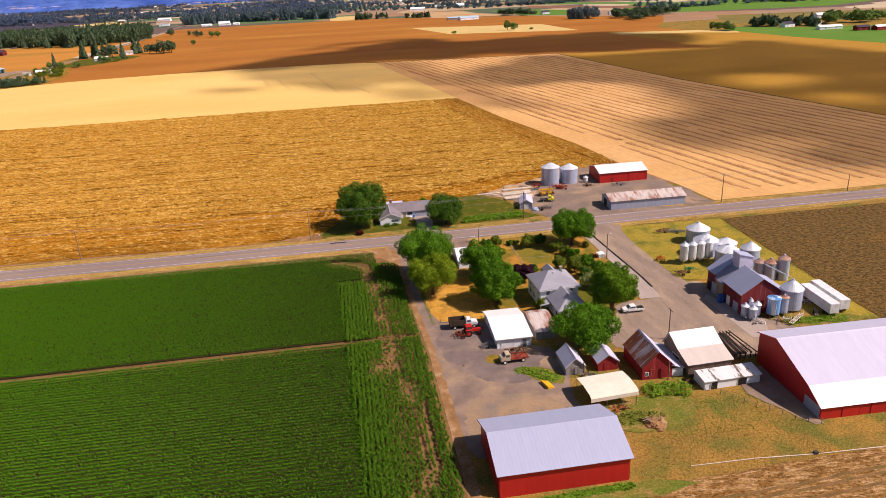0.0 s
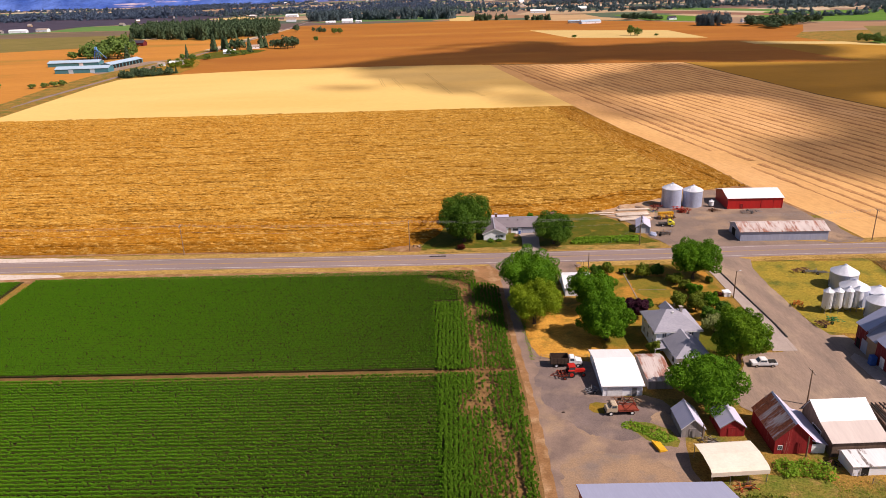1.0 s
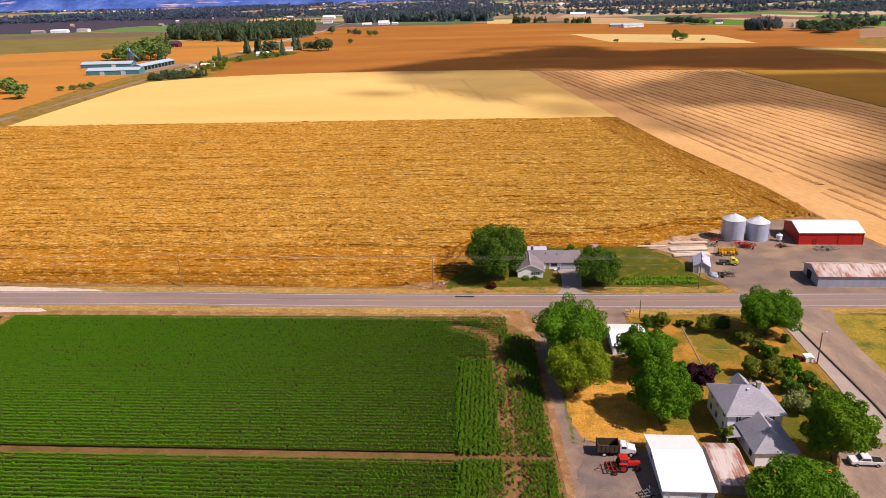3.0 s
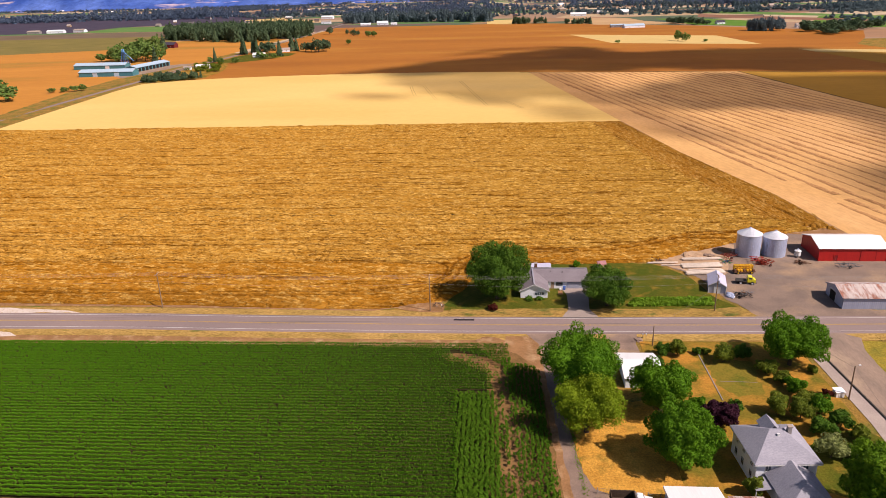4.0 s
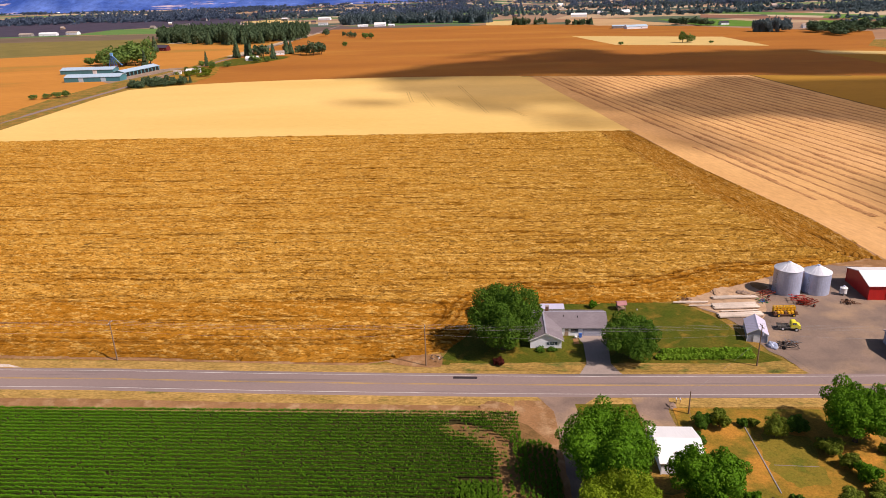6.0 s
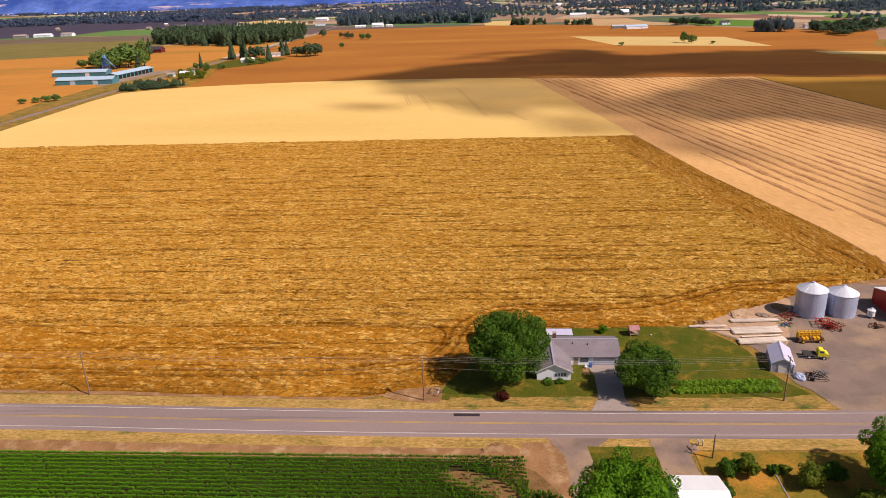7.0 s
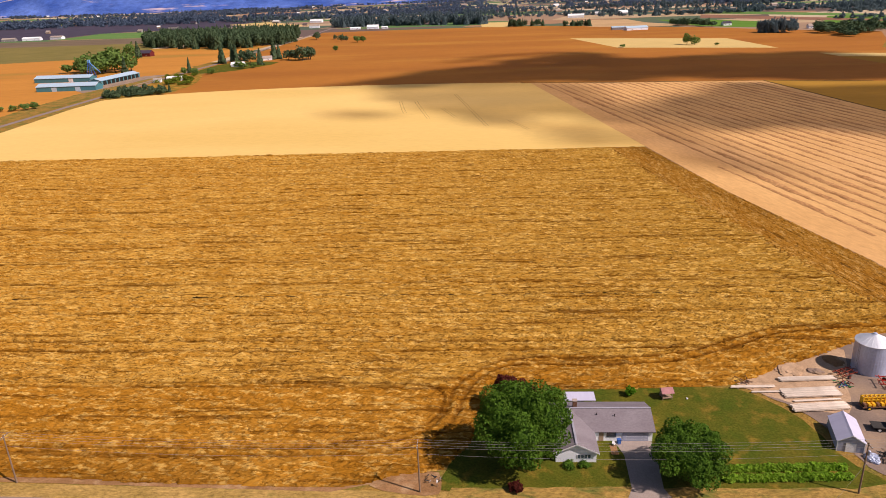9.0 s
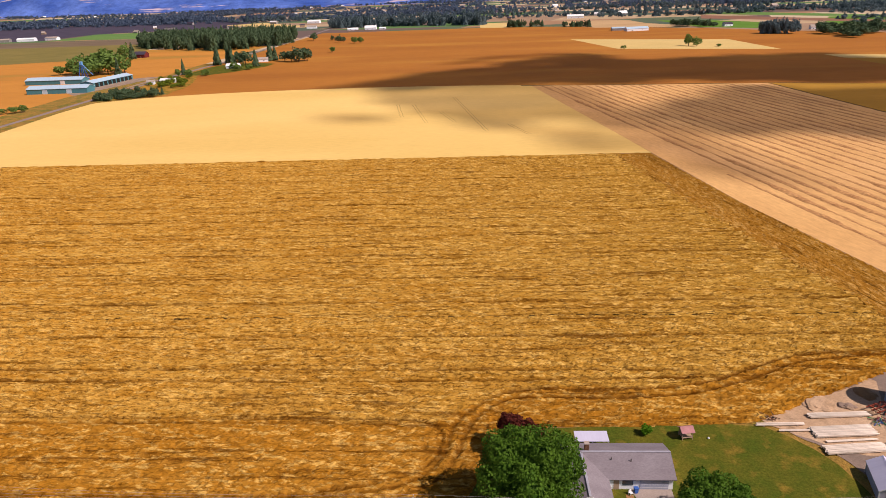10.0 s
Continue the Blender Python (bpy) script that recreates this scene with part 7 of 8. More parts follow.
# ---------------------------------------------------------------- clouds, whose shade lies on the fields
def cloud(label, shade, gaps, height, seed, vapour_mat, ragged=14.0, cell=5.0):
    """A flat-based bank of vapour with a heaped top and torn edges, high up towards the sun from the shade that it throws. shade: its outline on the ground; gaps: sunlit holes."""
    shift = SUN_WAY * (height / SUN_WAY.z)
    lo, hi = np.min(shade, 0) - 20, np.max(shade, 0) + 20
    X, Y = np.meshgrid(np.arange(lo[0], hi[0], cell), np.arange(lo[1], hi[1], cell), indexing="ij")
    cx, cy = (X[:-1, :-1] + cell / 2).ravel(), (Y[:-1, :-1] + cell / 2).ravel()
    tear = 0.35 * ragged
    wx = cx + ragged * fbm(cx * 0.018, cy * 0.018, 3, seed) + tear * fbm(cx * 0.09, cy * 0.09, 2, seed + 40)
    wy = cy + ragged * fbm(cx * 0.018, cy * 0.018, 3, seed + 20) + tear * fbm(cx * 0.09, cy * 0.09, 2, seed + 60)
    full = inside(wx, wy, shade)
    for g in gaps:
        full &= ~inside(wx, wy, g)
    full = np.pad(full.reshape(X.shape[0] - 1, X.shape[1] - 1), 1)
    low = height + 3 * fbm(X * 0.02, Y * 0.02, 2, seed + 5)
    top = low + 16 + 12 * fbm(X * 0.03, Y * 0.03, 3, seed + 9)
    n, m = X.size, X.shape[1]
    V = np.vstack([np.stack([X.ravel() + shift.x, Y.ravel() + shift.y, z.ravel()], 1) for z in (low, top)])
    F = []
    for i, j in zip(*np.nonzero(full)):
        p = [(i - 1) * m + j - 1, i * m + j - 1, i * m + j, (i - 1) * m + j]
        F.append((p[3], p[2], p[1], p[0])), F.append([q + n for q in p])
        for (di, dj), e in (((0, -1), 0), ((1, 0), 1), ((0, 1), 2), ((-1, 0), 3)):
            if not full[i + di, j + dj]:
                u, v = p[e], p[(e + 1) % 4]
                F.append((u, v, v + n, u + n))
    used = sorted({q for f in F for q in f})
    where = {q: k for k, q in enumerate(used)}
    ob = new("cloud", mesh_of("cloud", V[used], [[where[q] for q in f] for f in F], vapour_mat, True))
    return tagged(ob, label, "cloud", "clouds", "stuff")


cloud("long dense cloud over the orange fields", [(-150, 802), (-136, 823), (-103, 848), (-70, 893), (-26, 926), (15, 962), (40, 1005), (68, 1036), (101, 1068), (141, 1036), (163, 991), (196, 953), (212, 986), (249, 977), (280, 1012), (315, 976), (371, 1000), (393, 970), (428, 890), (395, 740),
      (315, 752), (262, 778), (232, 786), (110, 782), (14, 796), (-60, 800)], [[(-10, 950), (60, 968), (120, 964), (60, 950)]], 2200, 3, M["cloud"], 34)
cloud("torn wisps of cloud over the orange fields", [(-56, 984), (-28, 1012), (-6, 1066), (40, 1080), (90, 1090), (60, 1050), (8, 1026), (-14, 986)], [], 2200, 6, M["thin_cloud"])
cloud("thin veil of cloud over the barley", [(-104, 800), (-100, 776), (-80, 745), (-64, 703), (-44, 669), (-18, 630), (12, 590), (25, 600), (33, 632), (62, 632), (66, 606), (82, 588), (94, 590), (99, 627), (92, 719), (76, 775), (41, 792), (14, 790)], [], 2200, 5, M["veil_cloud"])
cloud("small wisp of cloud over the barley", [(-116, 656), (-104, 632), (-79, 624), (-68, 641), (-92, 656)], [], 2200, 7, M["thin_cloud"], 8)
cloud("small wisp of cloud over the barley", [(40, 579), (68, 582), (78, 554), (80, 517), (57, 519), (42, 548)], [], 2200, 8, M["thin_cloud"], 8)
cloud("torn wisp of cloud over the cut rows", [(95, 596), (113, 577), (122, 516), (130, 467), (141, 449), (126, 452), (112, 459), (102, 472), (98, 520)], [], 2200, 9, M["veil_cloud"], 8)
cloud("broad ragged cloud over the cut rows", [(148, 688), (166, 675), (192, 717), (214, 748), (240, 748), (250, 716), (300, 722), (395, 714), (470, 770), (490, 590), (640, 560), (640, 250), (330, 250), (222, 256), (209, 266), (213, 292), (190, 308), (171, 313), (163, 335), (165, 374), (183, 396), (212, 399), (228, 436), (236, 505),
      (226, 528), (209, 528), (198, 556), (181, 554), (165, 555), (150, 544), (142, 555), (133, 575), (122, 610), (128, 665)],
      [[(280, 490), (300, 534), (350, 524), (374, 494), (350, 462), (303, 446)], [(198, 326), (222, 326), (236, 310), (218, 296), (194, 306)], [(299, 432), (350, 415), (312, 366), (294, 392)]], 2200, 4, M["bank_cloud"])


# ---------------------------------------------------------------- poles and wires
def pole(x, y, h, label, arms=1, lamp=False, transformer=False, rz=0.0, group="poles along the road"):
    ob = thing("utility_pole", x, y, 0, rz, label, "pole", group)
    part("shaft", tb((0, 0, -0.05), (0, 0, h), 0.17, 0.11, seg=10), M["pole_wood"], ob)
    for i in range(arms):
        z = h - 0.35 - i * 1.1
        a = part("crossarm", bx(-0.06, 0.06, -1.25, 1.25, z - 0.07, z + 0.07), M["pole_wood"], ob)
        for s in (-1.1, -0.4, 0.4, 1.1):
            part("insulator", lathe(bmesh.new(), [(0.05, z + 0.07), (0.06, z + 0.13), (0.035, z + 0.2), (0.02, z + 0.22)], 8, 0, s), M["trim"], a)
    if lamp:
        part("lamp_arm", tb((0, 0, h - 0.2), (0.9, 0, h + 0.1), 0.035, seg=6), M["grey_iron"], ob)
        part("lamp_head", bx(0.75, 1.25, -0.14, 0.14, h + 0.02, h + 0.18, bevel=0.04), M["trim"], ob)
    if transformer:
        part("transformer", lathe(bmesh.new(), [(0.2, h - 2.6), (0.24, h - 2.5), (0.24, h - 1.7), (0.1, h - 1.62)], 14, 0.36, 0), M["galv"], ob)
    return ob


LINE = [(-246, 240.2), (-168, 239.6), (-91.6, 238.5), (-14.8, 236.7), (61.6, 237.2), (137.7, 237.0), (214, 236.6), (292, 236.6)]
for i, (px, py) in enumerate(LINE):
    pole(px, py, 10.6, "weathered wooden utility pole with a crossarm beside the road", 1, transformer=(i in (4,)))
pole(188, 235.6, 6.4, "short wooden pole beside the road", 0)
pole(76.9, 194.6, 8.0, "wooden yard pole with a lamp beside the lane", 0, lamp=True, rz=10, group="yard poles")
pole(72.6, 142.2, 8.2, "wooden yard pole with a short crossarm", 1, group="yard poles")
pole(41.2, 217.6, 5.4, "thin wooden service pole by the drive", 0, group="yard poles")
pole(64.8, 125.6, 4.4, "thin dark pole before the old barn", 0, group="yard poles")
pole(47.6, 131.0, 3.6, "thin grey post by the small shed", 0, group="yard poles")


def wire(a, b, sag, label="sagging overhead wire between poles", r=0.015):
    a, b = Vector(a), Vector(b)
    ob = thing("overhead_wire", a.x, a.y, a.z, 0, label, "wire", "overhead wires")
    bm, pts = bmesh.new(), []
    for i in range(13):
        t = i / 12
        p = (b - a) * t
        p.z -= 4 * sag * t * (1 - t)
        pts.append(p)
    rings = [[bm.verts.new(p + Vector(o)) for o in ((0, 0, r), (0, r, -r / 2), (0, -r, -r / 2))] for p in pts]
    for p, q in zip(rings, rings[1:]):
        for k in range(3):
            bm.faces.new((p[k], p[(k + 1) % 3], q[(k + 1) % 3], q[k]))
    part("cable", bm, M["cable"], ob)


for (x0, y0), (x1, y1) in zip(LINE, LINE[1:]):
    for s, z in ((-1.1, 10.47), (-0.4, 10.47), (0.4, 10.47), (1.1, 10.47), (0.12, 8.2)):
        wire((x0, y0 + s, z), (x1, y1 + s, z), 0.9 if z > 9 else 1.2)
wire((61.6, 236.0, 8.3), (41.2, 217.6, 5.2), 0.5)
wire((61.6, 236.0, 8.6), (76.9, 194.6, 7.6), 0.8)
wire((76.9, 194.6, 7.6), (72.6, 142.2, 7.8), 0.9)
wire((41.2, 217.6, 5.2), (38.0, 205.0, 3.2), 0.2)


# ---------------------------------------------------------------- vehicles and machines
def wheel(ob, x, y, r, w, rim=None):
    t = part("wheel", tb((x, y - w / 2, r), (x, y + w / 2, r), r, seg=18), M["tyre"], ob)
    part("rim", tb((x, y - w / 2 - 0.015, r), (x, y + w / 2 + 0.015, r), r * 0.55, seg=12), rim or M["chrome"], t)


def pickup(name, x, y, rz, paint, label, bed=None, L=5.7):
    """Nose to +x."""
    ob = thing(name, x, y, 0.05, rz, label, "truck")
    W = 0.98
    prof = [(-L / 2, 0.55), (L / 2 - 0.1, 0.5), (L / 2, 0.7), (L / 2 - 0.05, 1.08), (L / 2 - 1.35, 1.2), (-0.75, 1.2), (-0.75, 1.12), (-L / 2, 1.12)]
    bm = prism(bmesh.new(), [(a, b) for a, b in prof], -W, W, "y")
    bmesh.ops.bevel(bm, geom=bm.edges[:], offset=0.05, segments=2, affect="EDGES")
    part("body", bm, paint, ob)
    cabp = [(-0.72, 1.15), (L / 2 - 1.3, 1.15), (L / 2 - 1.95, 1.86), (-0.55, 1.88)]
    bm = prism(bmesh.new(), cabp, -W * 0.9, W * 0.9, "y")
    bmesh.ops.bevel(bm, geom=bm.edges[:], offset=0.05, segments=2, affect="EDGES")
    c = part("cab", bm, paint, ob)
    part("windscreen", slab(bmesh.new(), [(L / 2 - 1.34, -0.75, 1.24), (L / 2 - 1.34, 0.75, 1.24), (L / 2 - 1.86, 0.72, 1.82), (L / 2 - 1.86, -0.72, 1.82)], 0.03), M["window"], c)
    for s in (-1, 1):
        part("side_window", prism(bmesh.new(), [(-0.45, 1.3), (L / 2 - 1.6, 1.3), (L / 2 - 1.98, 1.76), (-0.4, 1.76)], s * W * 0.9, s * (W * 0.9 + 0.012), "y"), M["window"], c)
    part("cargo_bed", bx(-L / 2 + 0.1, -0.85, -0.82, 0.82, 1.125, 1.15), bed or M["shadow_gap"], ob, "dark cargo bed")
    part("bumper", bx(L / 2 - 0.02, L / 2 + 0.12, -0.95, 0.95, 0.45, 0.68, bevel=0.03), M["chrome"], ob)
    part("bumper", bx(-L / 2 - 0.12, -L / 2 + 0.02, -0.95, 0.95, 0.45, 0.65, bevel=0.03), M["chrome"], ob)
    for s in (-0.72, 0.72):
        part("headlight", bx(L / 2 - 0.04, L / 2 + 0.02, s - 0.18, s + 0.18, 0.75, 0.95), M["trim"], ob)
    for wx in (-L / 2 + 1.1, L / 2 - 1.05):
        for wy in (-0.86, 0.86):
            wheel(ob, wx, wy, 0.39, 0.26)
    return ob


pickup("pickup_truck", 70.2, 158.2, 178, M["white_paint"], "white crew-cab pickup truck parked on the gravel")


def lorry(name, x, y, rz, paint, box_mat, label, L=7.2, cab=2.2, bed_h=1.5, stakes=True):
    """Cab to +x."""
    ob = thing(name, x, y, 0.05, rz, label, "truck")
    part("chassis", bx(-L / 2, L / 2 - 0.6, -0.45, 0.45, 0.62, 0.85), M["dark_iron"], ob)
    x1 = L / 2 - cab - 1.0
    bed = part("bed", bx(-L / 2, x1, -1.2, 1.2, 0.95, 1.1), box_mat, ob)
    if stakes:
        for sy in (-1, 1):
            b = bx(-L / 2, x1, sy * 1.2 - 0.05, sy * 1.2 + 0.05, 1.1, 1.1 + bed_h)
            for k in range(6):
                xx = -L / 2 + (x1 + L / 2) * k / 5
                box(b, xx - 0.05, xx + 0.05, sy * 1.25 - 0.06, sy * 1.25 + 0.06, 1.0, 1.15 + bed_h)
            part("side_board", b, box_mat, bed)
        part("side_board", bx(x1 - 0.1, x1, -1.2, 1.2, 1.1, 1.3 + bed_h), box_mat, bed)
        part("side_board", bx(-L / 2, -L / 2 + 0.1, -1.2, 1.2, 1.1, 1.1 + bed_h), box_mat, bed)
    prof = [(x1 + 0.15, 0.75), (x1 + 0.15, 2.2), (x1 + 0.4, 2.45), (x1 + 1.35, 2.42), (x1 + 1.7, 1.75), (L / 2 - 0.1, 1.6), (L / 2, 1.4), (L / 2, 0.7)]
    bm = prism(bmesh.new(), prof, -1.0, 1.0, "y")
    bmesh.ops.bevel(bm, geom=bm.edges[:], offset=0.07, segments=2, affect="EDGES")
    c = part("cab", bm, paint, ob)
    part("windscreen", slab(bmesh.new(), [(x1 + 1.72, -0.8, 1.8), (x1 + 1.72, 0.8, 1.8), (x1 + 1.42, 0.78, 2.34), (x1 + 1.42, -0.78, 2.34)], 0.03), M["window"], c)
    for s in (-1, 1):
        part("side_window", bx(x1 + 0.45, x1 + 1.35, s * 1.0 - 0.012, s * 1.0 + 0.012, 1.75, 2.25), M["window"], c)
    part("bumper", bx(L / 2, L / 2 + 0.15, -1.1, 1.1, 0.5, 0.75), M["dark_iron"], ob)
    for wx in (-L / 2 + 1.3, L / 2 - 0.95):
        for wy in (-0.95, 0.95):
            wheel(ob, wx, wy, 0.5, 0.3, M["trim"])
    return ob


lorry("grain_truck", 25.8, 160.0, -1, M["white_paint"], plain("dark_brown_boards", (0.09, 0.06, 0.045), 0.8, grain=0.3), "old grain truck with a brown box and white cab")
fl = lorry("flatbed_truck", 34.2, 140.6, 183, plain("faded_tan_paint", (0.50, 0.40, 0.28), 0.5), M["red_rust"], "rusty red flatbed truck with a tan cab", L=6.6, cab=1.5, stakes=False)
for (a, b) in (((-3.2, -1, 1.1), (-2.2, -1, 3.0)), ((-3.2, 1, 1.1), (-2.2, 1, 3.0)), ((-2.2, -1, 3.0), (-0.6, -1, 1.1)), ((-2.2, 1, 3.0), (-0.6, 1, 1.1)), ((-2.2, -1, 3.0), (-2.2, 1, 3.0)), ((-3.4, -1.1, 1.2), (0.2, -1.1, 1.6)), ((-3.4, 1.1, 1.2), (0.2, 1.1, 1.6))):
    part("rack_bar", tb(a, b, 0.09, seg=6), M["red_rust"], fl)


def tractor(x, y, rz, paint, label):
    ob = thing("tractor", x, y, 0.05, rz, label, "tractor")
    bm = prism(bmesh.new(), [(-0.4, 0.9), (2.1, 0.85), (2.15, 1.45), (1.9, 1.6), (-0.4, 1.65)], -0.38, 0.38, "y")
    bmesh.ops.bevel(bm, geom=bm.edges[:], offset=0.06, segments=2, affect="EDGES")
    part("hood", bm, paint, ob)
    part("rear_axle", bx(-1.7, -0.3, -0.45, 0.45, 0.6, 1.1, bevel=0.05), M["dark_iron"], ob)
    c = part("cab", bx(-1.6, -0.3, -0.75, 0.75, 1.15, 2.5, bevel=0.06), M["window"], ob)
    part("cab_roof", bx(-1.75, -0.15, -0.9, 0.9, 2.5, 2.68, bevel=0.05), paint, c)
    for sx, sy in ((-1.6, -0.75), (-1.6, 0.75), (-0.3, -0.75), (-0.3, 0.75)):
        part("cab_post", bx(sx - 0.05, sx + 0.05, sy - 0.05, sy + 0.05, 1.1, 2.55), paint, c)
    for s in (-1, 1):
        part("fender", bx(-1.9, -0.4, s * 0.95 - 0.3, s * 0.95 + 0.3, 1.72, 1.8, bevel=0.03), paint, ob)
        wheel(ob, -1.15, s * 1.0, 0.85, 0.5, paint)
        wheel(ob, 1.6, s * 0.8, 0.48, 0.3, paint)
    part("exhaust", tb((1.2, 0, 1.5), (1.2, 0, 2.5), 0.05, seg=8), M["dark_iron"], ob)
    return ob


tractor(27.3, 155.6, 4, M["red_paint"], "bright red tractor parked beside the truck")


def implement(name, x, y, rz, paint, label, L=4.0, W=2.4, tines=7, h=0.9, seed=0, group=""):
    """A frame with beams, tines and two wheels."""
    r = random.Random(seed)
    ob = thing(name, x, y, 0.05, rz, label, "farm machine", group)
    for sy in (-W / 2, 0, W / 2):
        part("beam", bx(-L / 2, L / 2, sy - 0.07, sy + 0.07, h - 0.08, h + 0.08), paint, ob)
    for k in range(3):
        xx = -L / 2 + L * (k + 0.5) / 3
        part("cross_beam", bx(xx - 0.07, xx + 0.07, -W / 2 - 0.2, W / 2 + 0.2, h + 0.08, h + 0.22), paint, ob)
    for k in range(tines):
        yy = -W / 2 + W * (k + 0.5) / tines
        xx = r.uniform(-L / 2, L / 2) * 0.8
        bm = tb((xx, yy, h), (xx - 0.25, yy, h * 0.45), 0.05, seg=5)
        tube(bm, (xx - 0.25, yy, h * 0.45), (xx + 0.05, yy, 0.02), 0.05, 0.03, 5)
        part("tine", bm, M["rust_iron"] if k % 2 else paint, ob)
    for s in (-1, 1):
        wheel(ob, r.uniform(-0.4, 0.4), s * (W / 2 + 0.25), 0.42, 0.22, paint)
    bm = tb((L / 2, -W / 3, h), (L / 2 + 1.6, 0, h * 0.6), 0.06, seg=5)
    tube(bm, (L / 2, W / 3, h), (L / 2 + 1.6, 0, h * 0.6), 0.06, seg=5)
    part("drawbar", bm, paint, ob)
    for k in range(3):
        a = Vector((r.uniform(-L / 2, L / 2), r.uniform(-W / 2, W / 2), h + 0.1))
        part("arm", tb(a, a + Vector((r.uniform(-0.9, 0.9), r.uniform(-0.5, 0.5), r.uniform(0.4, 1.1))), 0.05, seg=5), paint, ob)
    return ob


implement("cultivator", 24.2, 155.0, 185, M["red_rust"], "red cultivator hitched behind the tractor", 2.2, 2.4, seed=1)
implement("plough", 29.6, 148.4, 20, M["grey_iron"], "grey plough beside the workshop", 3.0, 1.4, 5, 0.7, 2)
implement("old_rake", 35.2, 143.6, 0, M["rust_iron"], "rusty frame trailer before the workshop", 4.6, 2.2, 5, 0.9, 3)
implement("harrow", 77.4, 276.6, 25, M["red_rust"], "faded red harrow folded beside the bin", 4.8, 2.4, 9, 1.0, 4, "machines in the north yard")
implement("seed_drill", 84.6, 272.4, -10, M["red_paint"], "tangled red seed drill before the grain bin", 4.4, 3.4, 12, 1.2, 5, "machines in the north yard")
implement("seed_drill", 86.8, 270.6, 30, M["red_rust"], "rust-red seed drill before the grain bin", 3.6, 3.0, 10, 1.1, 6, "machines in the north yard")
implement("disc_harrow", 71.2, 246.4, -25, M["dark_iron"], "dark iron disc harrow beside the shed", 3.6, 2.2, 9, 0.7, 7, "machines in the north yard")
implement("old_rake", 102.6, 211.6, 20, M["rust_iron"], "rusty hay rake abandoned in rough grass", 5.0, 1.6, 6, 0.8, 8)
implement("old_rake", 106.6, 210.0, -15, M["grey_iron"], "grey hay rake abandoned in rough grass", 6.0, 1.2, 6, 0.7, 9)
implement("cultivator", 91.6, 188.4, 60, M["orange_paint"], "orange cultivator parked beside the lane", 2.6, 2.0, 7, 0.9, 10)
implement("cultivator", 92.4, 177.0, 10, M["rust_iron"], "rusty cultivator beside the hopper bins", 3.0, 2.0, 8, 0.8, 11)
implement("baler", 95.8, 178.6, -20, M["green_paint"], "green farm machine beside the hopper bins", 2.8, 2.0, 6, 1.0, 12)
implement("flat_rack", 110.0, 268.6, 0, M["grey_iron"], "low grey flat rack before the red shed", 6.4, 2.4, 3, 0.6, 13, "machines in the north yard")
implement("flat_rack", 97.4, 271.4, -20, M["rust_iron"], "rusty flat rack beside the red shed", 3.4, 1.6, 4, 0.5, 14, "machines in the north yard")
implement("conveyor", 106.4, 143.6, 35, M["plank"], "pale yellow conveyor frame lying behind the mill", 6.5, 0.8, 2, 0.7, 15)
implement("conveyor", 113.6, 146.2, 60, M["tan_wall"], "pale conveyor frame lying behind the mill", 5.0, 0.7, 2, 0.6, 16)


def yellow_planter(x, y, rz):
    ob = thing("planter", x, y, 0.05, rz, "bright yellow planter with folded frames on a rusty carriage", "farm machine", "machines in the north yard")
    part("carriage", bx(-3.2, 3.2, -0.9, 0.9, 0.5, 0.75), M["rust_iron"], ob)
    for z in (1.1, 1.7, 2.3):
        part("frame", bx(-2.8, 2.8, 0.3 - 0.1, 0.3 + 0.1, z - 0.1, z + 0.1), M["yellow_paint"], ob)
        part("frame", bx(-2.8, 2.8, 1.2 - 0.1, 1.2 + 0.1, z - 0.1, z + 0.1), M["yellow_paint"], ob)
    for k in range(7):
        xx = -2.7 + k * 0.9
        part("upright", bx(xx - 0.09, xx + 0.09, 0.15, 1.35, 0.7, 2.4), M["yellow_paint"], ob)
        part("hopper", bx(xx - 0.3, xx + 0.3, -0.8, 0.1, 0.8, 1.35, bevel=0.05), M["yellow_paint"] if k % 3 else M["rust_iron"], ob)
    for sx in (-2, 2):
        wheel(ob, sx, -1.0, 0.45, 0.25, M["yellow_paint"])
        wheel(ob, sx, 1.5, 0.45, 0.25, M["yellow_paint"])
    return ob


yellow_planter(77.8, 263.8, 3)
lorry("yellow_truck", 75.7, 255.9, -10, M["lemon_paint"], M["dark_iron"], "lemon yellow cab truck with a bare dark frame", L=5.4, cab=1.5, stakes=False)


def trailer(x, y, rz, label):
    ob = thing("box_trailer", x, y, 0.03, rz, label, "trailer", "white trailers")
    part("box", bx(-6.4, 6.4, -1.25, 1.25, 1.05, 3.7, bevel=0.05), M["white_paint"], ob)
    bm = bmesh.new()
    for k in range(17):
        for s in (-1, 1):
            box(bm, -6.2 + k * 0.77, -6.15 + k * 0.77, s * 1.27 - 0.02, s * 1.27 + 0.02, 1.1, 3.65)
    part("ribs", bm, M["trim"], ob)
    part("frame", bx(-6.2, 6.2, -0.5, 0.5, 0.75, 1.04), M["dark_iron"], ob)
    for s in (-0.63, 0.63):
        part("rear_door", bx(-6.46, -6.41, s - 0.58, s + 0.58, 1.12, 3.6), M["trim"], ob)
    for wx in (-5.0, -3.8):
        for wy in (-1.0, 1.0):
            wheel(ob, wx, wy, 0.5, 0.3)
    for s in (-0.6, 0.6):
        part("landing_leg", bx(3.9, 4.1, s - 0.08, s + 0.08, 0, 0.8), M["dark_iron"], ob)
    return ob


trailer(116.6, 149.8, 88, "white box trailer parked behind the mill")
trailer(120.4, 151.2, 88, "long white box trailer parked by the field edge")


